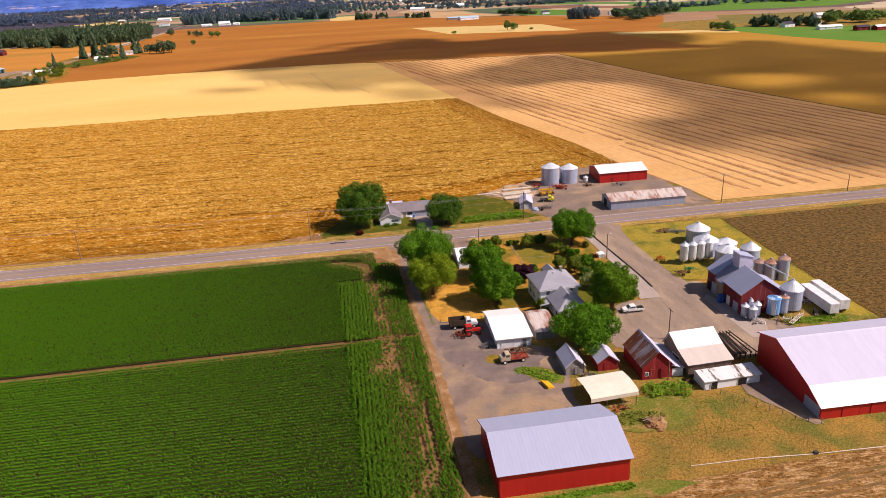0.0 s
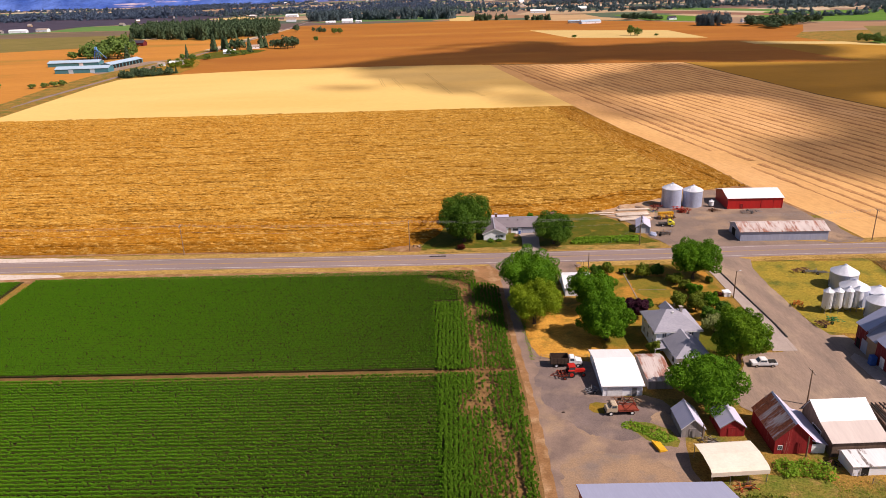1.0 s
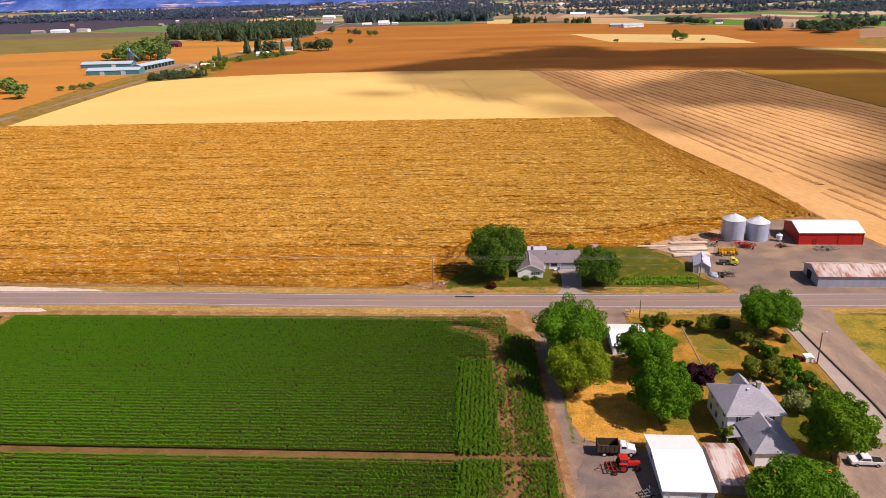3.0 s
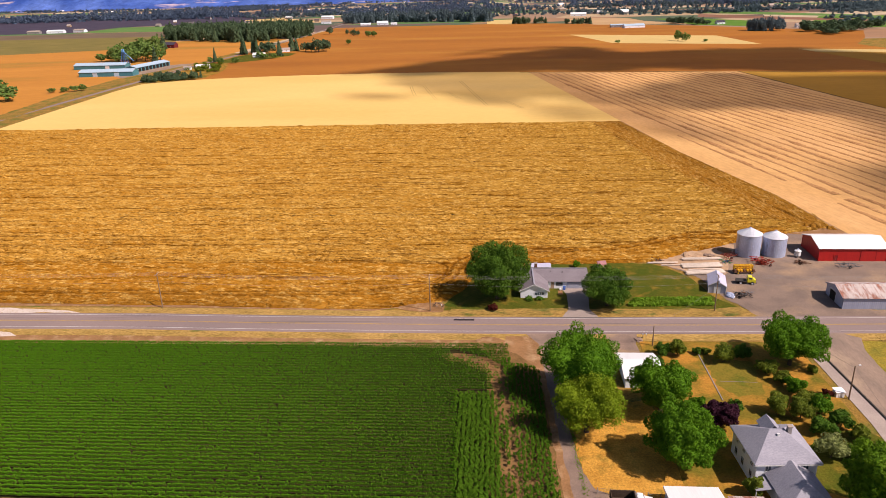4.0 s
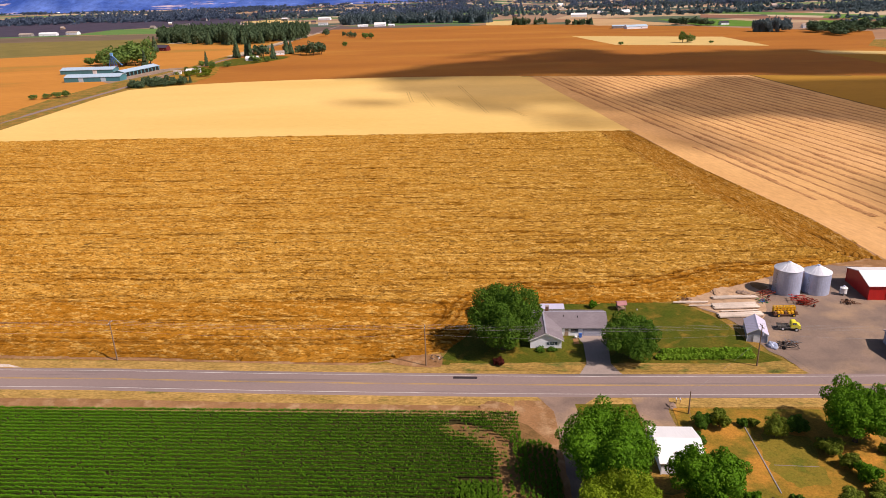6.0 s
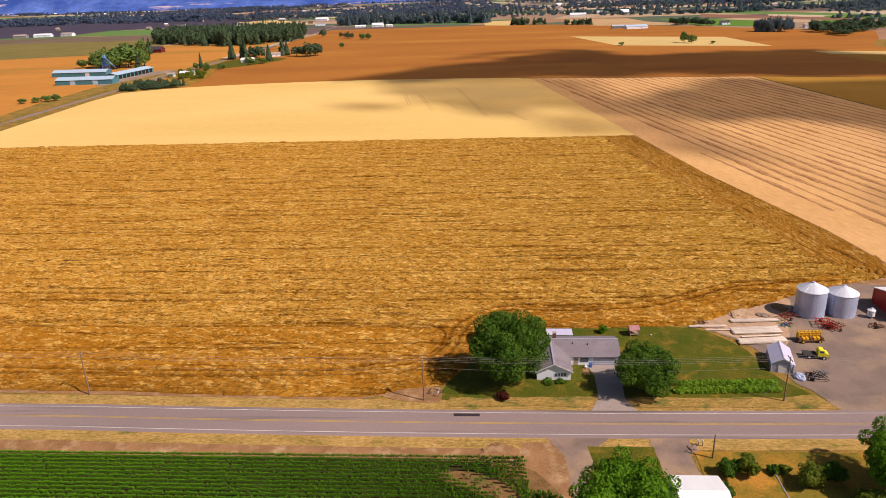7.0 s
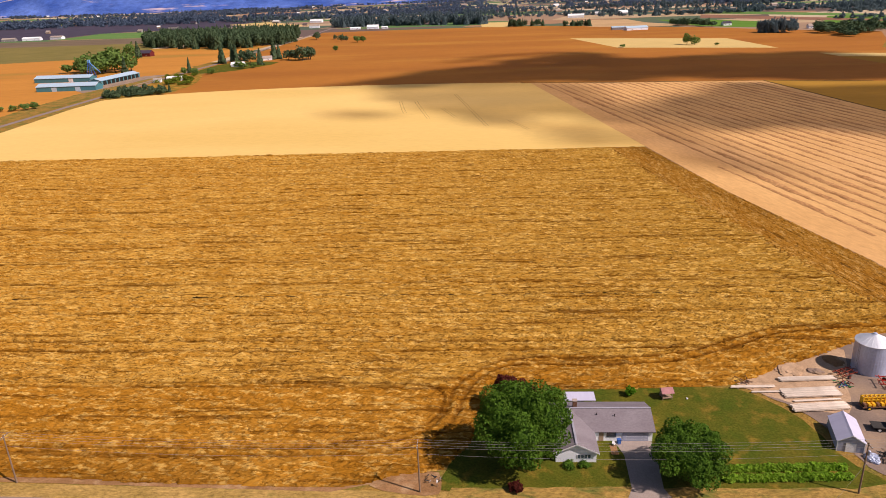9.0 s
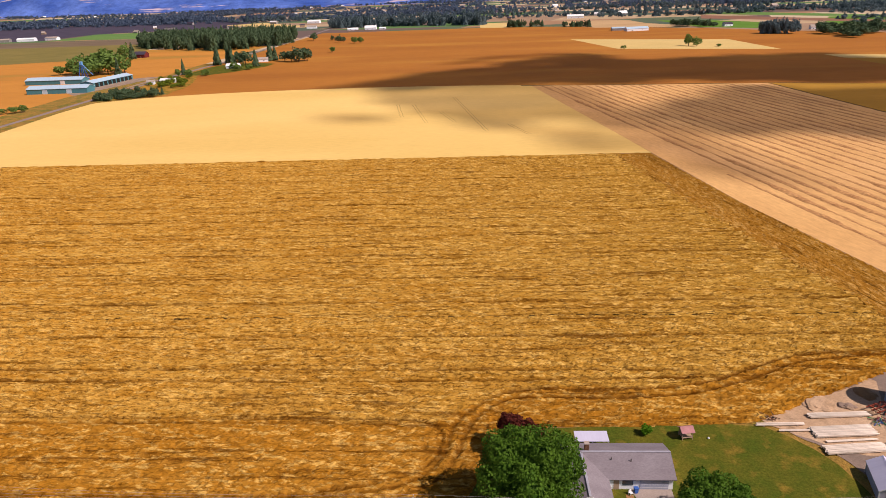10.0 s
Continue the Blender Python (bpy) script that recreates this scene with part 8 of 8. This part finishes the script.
# ---------------------------------------------------------------- timber, tanks and yard clutter
def timber(x, y, rz, L, W, layers, label, seed=0, z=0.25):
    r = random.Random(seed)
    ob = thing("timber_stack", x, y, 0.05, rz, label, "timber", "timber stacks")
    n = max(2, int(W / 0.34))
    base = bpy.data.meshes.new("plank")
    bm = bx(-L / 2, L / 2, -0.15, 0.15, 0, 0.11)
    bm.to_mesh(base), bm.free()
    base.materials.append(M["plank"])
    for xx in (-L * 0.35, 0, L * 0.35):
        part("bearer", bx(xx - 0.12, xx + 0.12, -W / 2, W / 2, 0, z), M["tan_wall"], ob)
    for j in range(layers):
        for i in range(n):
            p = new("plank", base)
            p.parent = ob
            p.matrix_basis = pose(r.uniform(-0.25, 0.25), -W / 2 + W * (i + 0.5) / n, z + j * 0.115, 0, 0, r.uniform(-0.6, 0.6))
    return ob


timber(55.6, 271.6, 1, 9.4, 0.9, 2, "long narrow stack of pale weathered boards", 1)
timber(68.4, 274.8, 3, 12.2, 1.5, 3, "stack of long pale weathered boards", 2)
timber(66.8, 269.2, 4, 12.0, 3.4, 3, "wide stack of pale weathered boards", 3)
timber(66.4, 263.6, 6, 11.6, 2.6, 3, "wide stack of grey-white boards", 4)
timber(58.0, 269.6, 1, 7.0, 0.5, 1, "few loose pale boards", 5)
timber(67.0, 266.3, 5, 10.0, 0.5, 1, "few loose pale boards", 6)


def heap(name, x, y, r, h, material, label, category, seed=0, flat=0.5):
    rr = random.Random(seed)
    bm = bmesh.new()
    bmesh.ops.create_icosphere(bm, subdivisions=4, radius=1.0)
    for v in bm.verts:
        n = 1 + 0.35 * noise.noise(v.co * 1.7 + Vector((seed * 5, 0, 0))) + 0.15 * noise.noise(v.co * 5)
        v.co = Vector((v.co.x * r * n, v.co.y * r * n * 0.8, max(-0.02, v.co.z * h * n)))
    ob = part(name, bm, material)
    ob.matrix_basis = pose(x, y, 0.04, 0, 0, rr.uniform(0, 360))
    return tagged(ob, label, category)


heap("dirt_mound", 66.6, 279.4, 3.8, 0.6, M["pale_dirt"], "low mound of pale dry dirt", "mound", 1)
heap("dirt_mound", 71.8, 278.4, 1.7, 0.6, M["gravel"], "small dark heap of gravel", "mound", 2)
heap("dirt_mound", 78.0, 283.0, 2.6, 0.5, M["dirt"], "low mound of pale dry dirt", "mound", 3)


def brush_pile(x, y, n, L, mats, label, seed):
    r = random.Random(seed)
    ob = thing("brush_pile", x, y, 0.03, 0, label, "wood pile")
    for i in range(n):
        a, e = r.uniform(0, math.tau), r.uniform(0, 0.6)
        c = Vector((r.uniform(-1.5, 1.5), r.uniform(-1.1, 1.1), r.uniform(0.1, 0.8)))
        d = Vector((math.cos(a), math.sin(a), e)) * L * r.uniform(0.4, 1.0) * 0.5
        p, q = c - d, c + d
        p.z, q.z = max(0.05, p.z), max(0.05, q.z)
        part("branch", tb(p, q, r.uniform(0.05, 0.12), r.uniform(0.03, 0.08), seg=6), M[r.choice(mats)], ob)
    return ob


heap("brush_heap", 55.6, 110.8, 2.4, 0.9, M["dirt"], "heap of dry orange-brown cuttings", "heap", 21)
brush_pile(55.2, 111.6, 44, 2.6, ("tan_wall", "rust_iron", "bark", "straw_tuft"), "dry cut branches thrown on a heap", 1)
brush_pile(50.6, 117.2, 26, 2.2, ("orange_paint", "rust_iron", "red_rust"), "heap of rusty scrap and boards", 2)
brush_pile(48.6, 130.0, 30, 2.4, ("bark", "tan_wall", "old_wall"), "tangle of old branches by the shed", 3)
brush_pile(104.0, 144.4, 20, 4.0, ("yellow_paint", "tan_wall", "plank"), "scattered pale poles behind the mill", 4)
brush_pile(97.0, 144.6, 18, 1.4, ("trim", "tan_wall", "grey_iron"), "scrap beside the feed tanks", 5)
brush_pile(114.4, 152.6, 22, 3.2, ("dark_iron", "grey_iron", "plank"), "dark scrap between bin and trailers", 6)
rack = thing("timber_rack", 85.0, 134.6, 0.03, 0, "open dark timber rack behind the weathered barn", "rack")
for k in range(5):
    x0, x1 = -1.6 + k * 0.8, -2.4 + k * 1.25
    part("beam", tube(bmesh.new(), (x0, 5.4, 1.7), (x1, -5.0, 1.6), 0.16, seg=6), M["dark_iron"] if k % 2 else M["brown_boards"], rack)
    for yy, xx in ((5.0, x0), (-4.6, x1)):
        part("post", tb((xx, yy, 0), (xx, yy, 1.6), 0.11, seg=6), M["bark"], rack)
part("deck", slab(bmesh.new(), [(-1.6, 5.2, 1.42), (0.6, 5.2, 1.42), (0.4, -4.8, 1.34), (-2.4, -4.8, 1.34)], 0.08), M["brown_boards"], rack)
brush_pile(87.0, 133.6, 14, 3.0, ("dark_iron", "pole_wood", "bark"), "old dark timbers beside the timber rack", 7)
brush_pile(68.2, 123.0, 20, 1.8, ("dark_iron", "shadow_gap", "rust_iron"), "dark clutter beside the tin shed", 8)
brush_pile(85.6, 271.2, 46, 2.6, ("red_rust", "red_paint", "red_rust", "dark_iron"), "tangle of dull red machine parts before the bin", 12)
brush_pile(75.4, 272.6, 24, 2.2, ("red_rust", "dark_iron", "blue_paint", "green_paint"), "scattered machine parts beside the boards", 13)
brush_pile(54.2, 274.2, 16, 2.0, ("rust_iron", "dark_iron"), "rusty scrap beside the boards", 9)
brush_pile(73.6, 247.8, 20, 2.2, ("dark_iron", "grey_iron", "rust_iron"), "dark scrap iron beside the shed", 10)
brush_pile(-12.4, 240.0, 12, 1.0, ("dark_iron", "old_wall"), "small clutter beside the pole", 11)

loader = thing("loader_bucket", 38.9, 128.9, 0.03, 15, "yellow loader bucket lying on the gravel", "bucket")
part("shell", prism(bmesh.new(), [(-0.8, 0), (0.85, 0), (0.9, 0.1), (-0.6, 0.12), (-0.7, 0.75), (-0.9, 0.75)], -1.5, 1.5, "y"), M["yellow_paint"], loader)
for s in (-1.5, 1.45):
    part("side", prism(bmesh.new(), [(-0.8, 0), (0.85, 0), (-0.7, 0.75)], s, s + 0.05, "y"), M["yellow_paint"], loader)


def tank(x, y, rz, L, r, material, label, name="tank", z=0.35):
    ob = thing(name, x, y, 0.03, rz, label, "tank")
    bm = lathe(bmesh.new(), [(0.05, -L / 2 - r * 0.4), (r * 0.7, -L / 2 - r * 0.25), (r, -L / 2 + 0.1), (r, L / 2 - 0.1), (r * 0.7, L / 2 + r * 0.25), (0.05, L / 2 + r * 0.4)], 20)
    bmesh.ops.transform(bm, matrix=Matrix.Translation((0, 0, z + r)) @ Matrix.Rotation(math.pi / 2, 4, "Y"), verts=bm.verts)
    part("shell", bm, material, ob)
    for s in (-L * 0.3, L * 0.3):
        part("saddle", bx(s - 0.08, s + 0.08, -r * 0.7, r * 0.7, 0, z + r * 0.35), M["grey_iron"], ob)
    part("dome", lathe(bmesh.new(), [(0.16, z + 2 * r - 0.05), (0.16, z + 2 * r + 0.12), (0.05, z + 2 * r + 0.18)], 10), material, ob)
    return ob


pump = thing("pump_box", 75.3, 195.9, 0.02, 8, "small white pump box beside the yard pole", "pump box")
part("body", bx(-0.9, 0.9, -0.75, 0.75, 0, 1.25), M["white_paint"], pump)
part("lid", slab(bmesh.new(), [(-1.05, -0.9, 1.28), (1.05, -0.9, 1.28), (1.05, 0.9, 1.58), (-1.05, 0.9, 1.58)], 0.08), M["white_roof"], pump)
part("door", bx(-0.4, 0.4, -0.79, -0.75, 0.15, 1.1), M["trim"], pump)
# Low dark bars along the line between walk and lane.
kerb = thing("lane_edge_bar", 0, 0, 0, 0, "low dark bar between walk and lane", "kerb")
KERB = [(79.4, 215.4), (80.2, 199.3), (80.9, 186.5), (81.3, 178.4), (81.3, 171.1)]
for (x0, y0), (x1, y1) in zip(KERB, KERB[1:]):
    n = max(1, round(math.hypot(x1 - x0, y1 - y0) / 4))
    for k in range(n):
        a, b = k / n, (k + 0.985) / n
        beam = slab(bmesh.new(), [(x0 + (x1 - x0) * t - w, y0 + (y1 - y0) * t, 0.34) for t, w in ((a, 0.16), (a, -0.16), (b, -0.16), (b, 0.16))], 0.32)
        part("beam", beam, M["dark_iron"], kerb)
grain_bin(98.6, 277.0, 0.9, 2.2, 2.8, "small white feed tank beside the red shed", body=M["white_paint"], roof=M["white_paint"], legs=0.6, seg=16, category="tank")
heap("rock_pile", 68.6, 246.8, 1.5, 1.0, M["galv"], "grey tarpaulin heap beside the shed", "heap", 6)

play = thing("playhouse", 35.9, 267.6, 0.03, 8, "small wooden playhouse with a faded pink roof", "playhouse")
part("floor", bx(-1.1, 1.1, -1.0, 1.0, 0.5, 0.6), M["tan_wall"], play)
for sx in (-1, 1):
    for sy in (-0.9, 0.9):
        part("post", bx(sx - 0.06, sx + 0.06, sy - 0.06, sy + 0.06, 0, 1.9), M["tan_wall"], play)
part("wall", bx(-1.0, 1.0, 0.85, 0.92, 0.6, 1.9), M["tan_wall"], play)
PINK = plain("faded_pink_roof", (0.42, 0.20, 0.20), 0.7)
for s in (-1, 1):
    part("roof", slab(bmesh.new(), [(-1.35, 0, 2.6), (1.35, 0, 2.6), (1.35, s * 1.3, 1.8), (-1.35, s * 1.3, 1.8)], 0.06), PINK, play)
ball = part("ball", lathe(bmesh.new(), [(0.02, 0.0), (0.14, 0.05), (0.22, 0.17), (0.22, 0.27), (0.14, 0.39), (0.02, 0.44)], 14), M["trim"])
ball.matrix_basis = pose(40.2, 267.0, 0.05)
tagged(ball, "white ball lying on the lawn", "ball")
bin_ = thing("wheelie_bin", 23.0, 251.2, 0.09, 10, "blue wheelie bin before the garage", "bin")
part("body", prism(bmesh.new(), [(-0.28, 0), (0.28, 0), (0.36, 1.0), (-0.36, 1.0)], -0.33, 0.33, "y"), M["blue_paint"], bin_)
part("lid", bx(-0.4, 0.4, -0.38, 0.38, 1.0, 1.08, bevel=0.03), M["blue_paint"], bin_)
mow = thing("lawn_chair", 22.0, 250.6, 0.09, 30, "white garden chair by the front door", "chair")
part("seat", bx(-0.3, 0.3, -0.3, 0.3, 0.4, 0.46), M["trim"], mow)
part("backrest", bx(-0.3, 0.3, 0.26, 0.32, 0.46, 0.95), M["trim"], mow)
for sx in (-0.27, 0.27):
    for sy in (-0.27, 0.27):
        part("leg", bx(sx - 0.03, sx + 0.03, sy - 0.03, sy + 0.03, 0, 0.4), M["trim"], mow)


def mailbox(x, y, rz, label):
    ob = thing("mailbox", x, y, 0.03, rz, label, "mailbox", "mailboxes")
    part("post", bx(-0.06, 0.06, -0.06, 0.06, 0, 1.05), M["pole_wood"], ob)
    b = part("box", prism(bmesh.new(), [(-0.12, 1.05), (0.12, 1.05), (0.12, 1.22), (0.07, 1.31), (-0.07, 1.31), (-0.12, 1.22)], -0.28, 0.28, "y"), M["trim"], ob)
    part("flag", bx(0.12, 0.14, 0.0, 0.05, 1.15, 1.42), M["red_paint"], b)


mailbox(39.6, 221.4, 0, "white mailbox on a wooden post")
mailbox(40.4, 221.4, 0, "white mailbox on a wooden post")
mailbox(-11.8, 238.2, 0, "pale mailbox on a post by the gravel patch")
heap("stone_heap", 38.4, 220.6, 1.2, 0.4, M["gravel"], "low heap of stones by the drive", "heap", 8)
heap("dirt_mound", 1.6, 217.6, 4.2, 0.5, M["dirt"], "low bank of pale dirt at the corn's corner", "mound", 9)

# garden edging and rails
for i, (x0, y0, x1, y1) in enumerate(((51.0, 213.4, 50.8, 193.4), (52.4, 201.2, 61.4, 200.8))):
    wl = thing("garden_edging", (x0 + x1) / 2, (y0 + y1) / 2, 0.03, math.degrees(math.atan2(y1 - y0, x1 - x0)), "low grey garden edging on the lawn" if not i else "low pale pipe rail across the lawn", "edging")
    n = math.hypot(x1 - x0, y1 - y0)
    for k in range(int(n / 2)):
        part("block", bx(-n / 2 + k * 2 + 0.03, -n / 2 + k * 2 + 1.97, -0.1 if not i else -0.05, 0.1 if not i else 0.05, 0, 0.15 if not i else 0.1), M["old_wall"], wl)
pipe = thing("irrigation_pipe", 80.0, 96.4, 0.04, -3, "pale irrigation pipe lying along the stubble", "pipe")
for k in range(4):
    part("pipe_length", tb((-24 + k * 12.1, 0.3 * math.sin(k * 2), 0.1), (-12.1 + k * 12.1, 0.3 * math.sin(k * 2 + 2), 0.1), 0.09, seg=8), M["plank"], pipe)
part("valve", bx(-1.1, -0.3, -0.3, 0.3, 0, 0.5, bevel=0.06), M["dark_iron"], pipe)


def fence(x0, y0, x1, y1, n, label, h=1.3):
    ob = thing("fence", x0, y0, 0.02, 0, label, "fence")
    for i in range(n + 1):
        t = i / n
        part("post", tb(((x1 - x0) * t, (y1 - y0) * t, 0), ((x1 - x0) * t + 0.05, (y1 - y0) * t, h), 0.06, seg=6), M["old_wall"], ob)
    for z in (0.5, 0.9, 1.2):
        part("strand", tb((0, 0, z), (x1 - x0, y1 - y0, z), 0.012, seg=4), M["cable"], ob)
    return ob


fence(71, 119.6, 82, 106.6, 7, "wire fence on grey wooden posts")
fence(82, 106.6, 86, 104.4, 2, "short wire fence on grey posts")
fence(20.4, 163.4, 31, 162.2, 5, "low wire fence behind the parked truck")


# grass tufts along verges and borders
def tufts(name, line, spread, n, h, material, label):
    P = []
    segs = list(zip(line, line[1:]))
    lens = np.array([math.hypot(b[0] - a[0], b[1] - a[1]) for a, b in segs])
    for k in RNG.choice(len(segs), n, p=lens / lens.sum()):
        (x0, y0), (x1, y1) = segs[k]
        t = RNG.random()
        P.append((x0 + (x1 - x0) * t + RNG.normal() * 0.3, y0 + (y1 - y0) * t + RNG.uniform(-spread, spread), 0))
    P = np.array(P)
    Vs, Fs, c = [], [], 0
    for j in range(3):
        a = RNG.uniform(0, math.tau, n)
        u = np.stack([np.cos(a), np.sin(a), np.zeros(n)], 1)
        hh = RNG.uniform(0.5, 1.2, n)[:, None] * h
        lean = np.stack([RNG.normal(size=n) * 0.3, RNG.normal(size=n) * 0.3, np.ones(n)], 1) * hh
        w = RNG.uniform(0.12, 0.3, n)[:, None] * (h / 0.5)
        Vs.append(np.stack([P - u * w * 0.6 + [0, 0, 0.02], P + u * w * 0.6 + [0, 0, 0.02], P + lean + u * w, P + lean - u * w], 1).reshape(-1, 3))
        Fs.append(np.arange(4 * n).reshape(-1, 4) + c)
        c += 4 * n
    ob = new(name, mesh_of(name, np.vstack(Vs), np.vstack(Fs), material))
    return tagged(ob, label, "grass", "", "stuff")


tufts("verge_grass", [(-200, 236.4), (-90, 235.3), (0, 234.5), (72, 235.4)], 1.5, 3000, 0.13, M["straw_tuft"], "dry straw grass along the road's north verge")
tufts("verge_grass", [(-200, 222.4), (-90, 221.6), (12, 221.4)], 1.2, 2500, 0.13, M["straw_tuft"], "dry straw grass along the road's south verge")
tufts("verge_grass", [(96, 222.2), (300, 221.6)], 1.6, 1500, 0.2, M["straw_tuft"], "dry straw grass along the road's south verge")
tufts("verge_grass", [(128, 236.2), (300, 236.2)], 1.6, 1500, 0.2, M["straw_tuft"], "dry straw grass along the road's north verge")
tufts("field_edge_grass", [(127.8, 219), (126.8, 171), (127.3, 138)], 1.2, 1400, 0.25, M["straw_tuft"], "pale dry grass along the brown field")
tufts("paddock_grass", [(46, 101), (84, 101)], 6.5, 1500, 0.14, M["straw_tuft"], "dry tufted grass of the paddock")
tufts("paddock_weeds", [(52, 112), (80, 112)], 6.5, 900, 0.16, M["weed"], "green weeds in the dry paddock")
tufts("lane_grass", [(18.4, 163), (18.0, 180), (19.2, 196), (21, 212)], 0.7, 500, 0.2, M["weed"], "rough grass along the farm lane")


# ---------------------------------------------------------------- far farmsteads
gable("blue_barn", -473, 917, 0.5, 64, 15, 4.6, 7.2, M["teal_wall"], M["teal_roof"], "long blue-green barn with a pale blue roof", over=0.5, trim=M["trim"], doors=[("F", 10, 5, 4, M["trim"], "barn_door")])
gable("blue_barn", -423, 838, 3, 60, 16, 4.8, 7.4, M["teal_wall"], M["teal_roof"], "long blue-green barn with a pale blue roof", over=0.5, trim=M["trim"], doors=[("F", -12, 5, 4, M["teal_roof"], "barn_door"), ("F", 12, 5, 4, M["teal_roof"], "barn_door")])
bb = gable("open_blue_barn", -410, 906, 84, 72, 15, 4.8, 7.0, M["teal_wall"], M["teal_roof"], "open-fronted blue barn with pale posts", over=0.5, trim=M["trim"])
# Flat dark plates on the wall paint the shade of open bays.
for k in range(9):
    part("painted_bay_shade", bx(-33 + k * 7.6, -27.4 + k * 7.6, -7.62, -7.52, 0.02, 4.2), M["shadow_gap"], bb)
leg = thing("elevator_tower", -462, 952, 0, 0, "blue steel grain elevator leg", "tower")
for sx, sy in ((-4, -4), (4, -4), (4, 4), (-4, 4)):
    part("strut", tb((sx, sy, 0), (sx * 0.15, sy * 0.15, 18), 0.45, 0.3, seg=5), M["blue_paint"], leg)
part("chute", tb((0, 0, 18), (16, -8, 6), 0.4, seg=6), M["pale_blue"], leg)
part("head", bx(-1.3, 1.3, -1.3, 1.3, 16.5, 20), M["pale_blue"], leg)

DARKRED = plain("dark_red_wall", (0.16, 0.03, 0.03), 0.7)
TANROOF = plain("tan_roof", (0.40, 0.33, 0.28), 0.7)
FAR = ((-528, 1236, 22, 12, 5, 9, "dark red farmhouse before a wood", DARKRED, M["dark_land"]), (-338, 896, 16, 8, 3, 4.6, "small white farm shed", M["white_wall"], M["white_roof"]), (-352, 884, 8, 6, 3, 4.4, "small white cottage by the yard", M["white_wall"], TANROOF),
       (-313, 1030, 16, 9, 3, 5.6, "white house under trees", M["white_wall"], M["white_roof"]), (-300, 1104, 18, 10, 3.2, 5.6, "low pale house under trees", M["white_wall"], TANROOF), (-258, 1806, 26, 14, 4.5, 9, "white barn at the field's far end", M["white_wall"], M["white_roof"]), (-300, 1812, 24, 10, 3, 5, "low white shed beside a barn", M["white_wall"], M["white_roof"]), (-230, 1800, 14, 9, 3, 5, "small white shed beside a barn", M["white_wall"], M["white_roof"]),
       (266, 1466, 40, 14, 4, 7, "long barn with a pale blue roof", M["white_wall"], M["teal_roof"]), (240, 1490, 26, 12, 4, 6, "low dark barn beside a long barn", M["old_wall"], M["teal_roof"]), (436, 1506, 16, 10, 4, 7, "white house beyond the grove", M["white_wall"], M["dark_land"]), (527, 1362, 14, 10, 4, 7, "white house beyond the grove", M["white_wall"], TANROOF),
       (590, 898, 16, 9, 4, 7, "white house beside dark trees", M["white_wall"], M["dark_land"]), (607, 838, 30, 9, 3, 5, "long pale farm shed", M["white_wall"], M["white_roof"]), (628, 900, 18, 9, 3, 5, "pale farm shed beside trees", M["white_wall"], M["white_roof"]), (622, 800, 16, 9, 4, 6, "red farm shed in green pasture", M["red_old"], M["dark_land"]), (642, 792, 22, 9, 4, 6, "red farm shed in green pasture", M["red_old"], M["white_roof"]), (720, 1010, 26, 12, 4, 7, "pale farm building in the plain", M["white_wall"], M["white_roof"]),
       (-1070, 1810, 40, 16, 5, 8, "pale farm building in the plain", M["white_wall"], M["white_roof"]), (-1020, 1830, 30, 14, 5, 8, "pale farm building in the plain", M["white_wall"], TANROOF), (-1120, 1800, 30, 14, 5, 8, "grey farm building in the plain", M["old_wall"], TANROOF), (-490, 2255, 36, 16, 5, 9, "white grain works in the plain", M["white_wall"], M["white_roof"]), (-425, 1945, 24, 14, 5, 8, "pale house by the side road", M["white_wall"], TANROOF), (225, 2007, 40, 16, 5, 9, "white farm building in the plain", M["white_wall"], M["white_roof"]))
for i, (hx, hy, L, W, e, r, label, wm, rm) in enumerate(FAR):
    gable("far_building", hx, hy, (i * 37) % 25 - 8, L, W, e, r, wm, rm, label, "building", over=0.4, trim=False, cap=False, group="far buildings",
          windows=[("F", u, 1.0, 1.2, 1.1) for u in (-L * 0.25, L * 0.2)])
rf = random.Random(31)
for k in range(110):
    hy = rf.uniform(2000, 4300)
    hx = rf.uniform(-0.6, 0.75) * hy
    L, W = rf.uniform(9, 26), rf.uniform(7, 11)
    gable("far_building", hx, hy, rf.uniform(-30, 30), L, W, rf.uniform(3, 6), rf.uniform(7, 10), M[rf.choice(("white_wall", "old_wall", "old_wall", "tan_wall"))], rf.choice((M["white_roof"], TANROOF, TANROOF, M["dark_land"])), "distant building scattered over the plain", "building", over=0.4, trim=False, cap=False, group="far buildings")
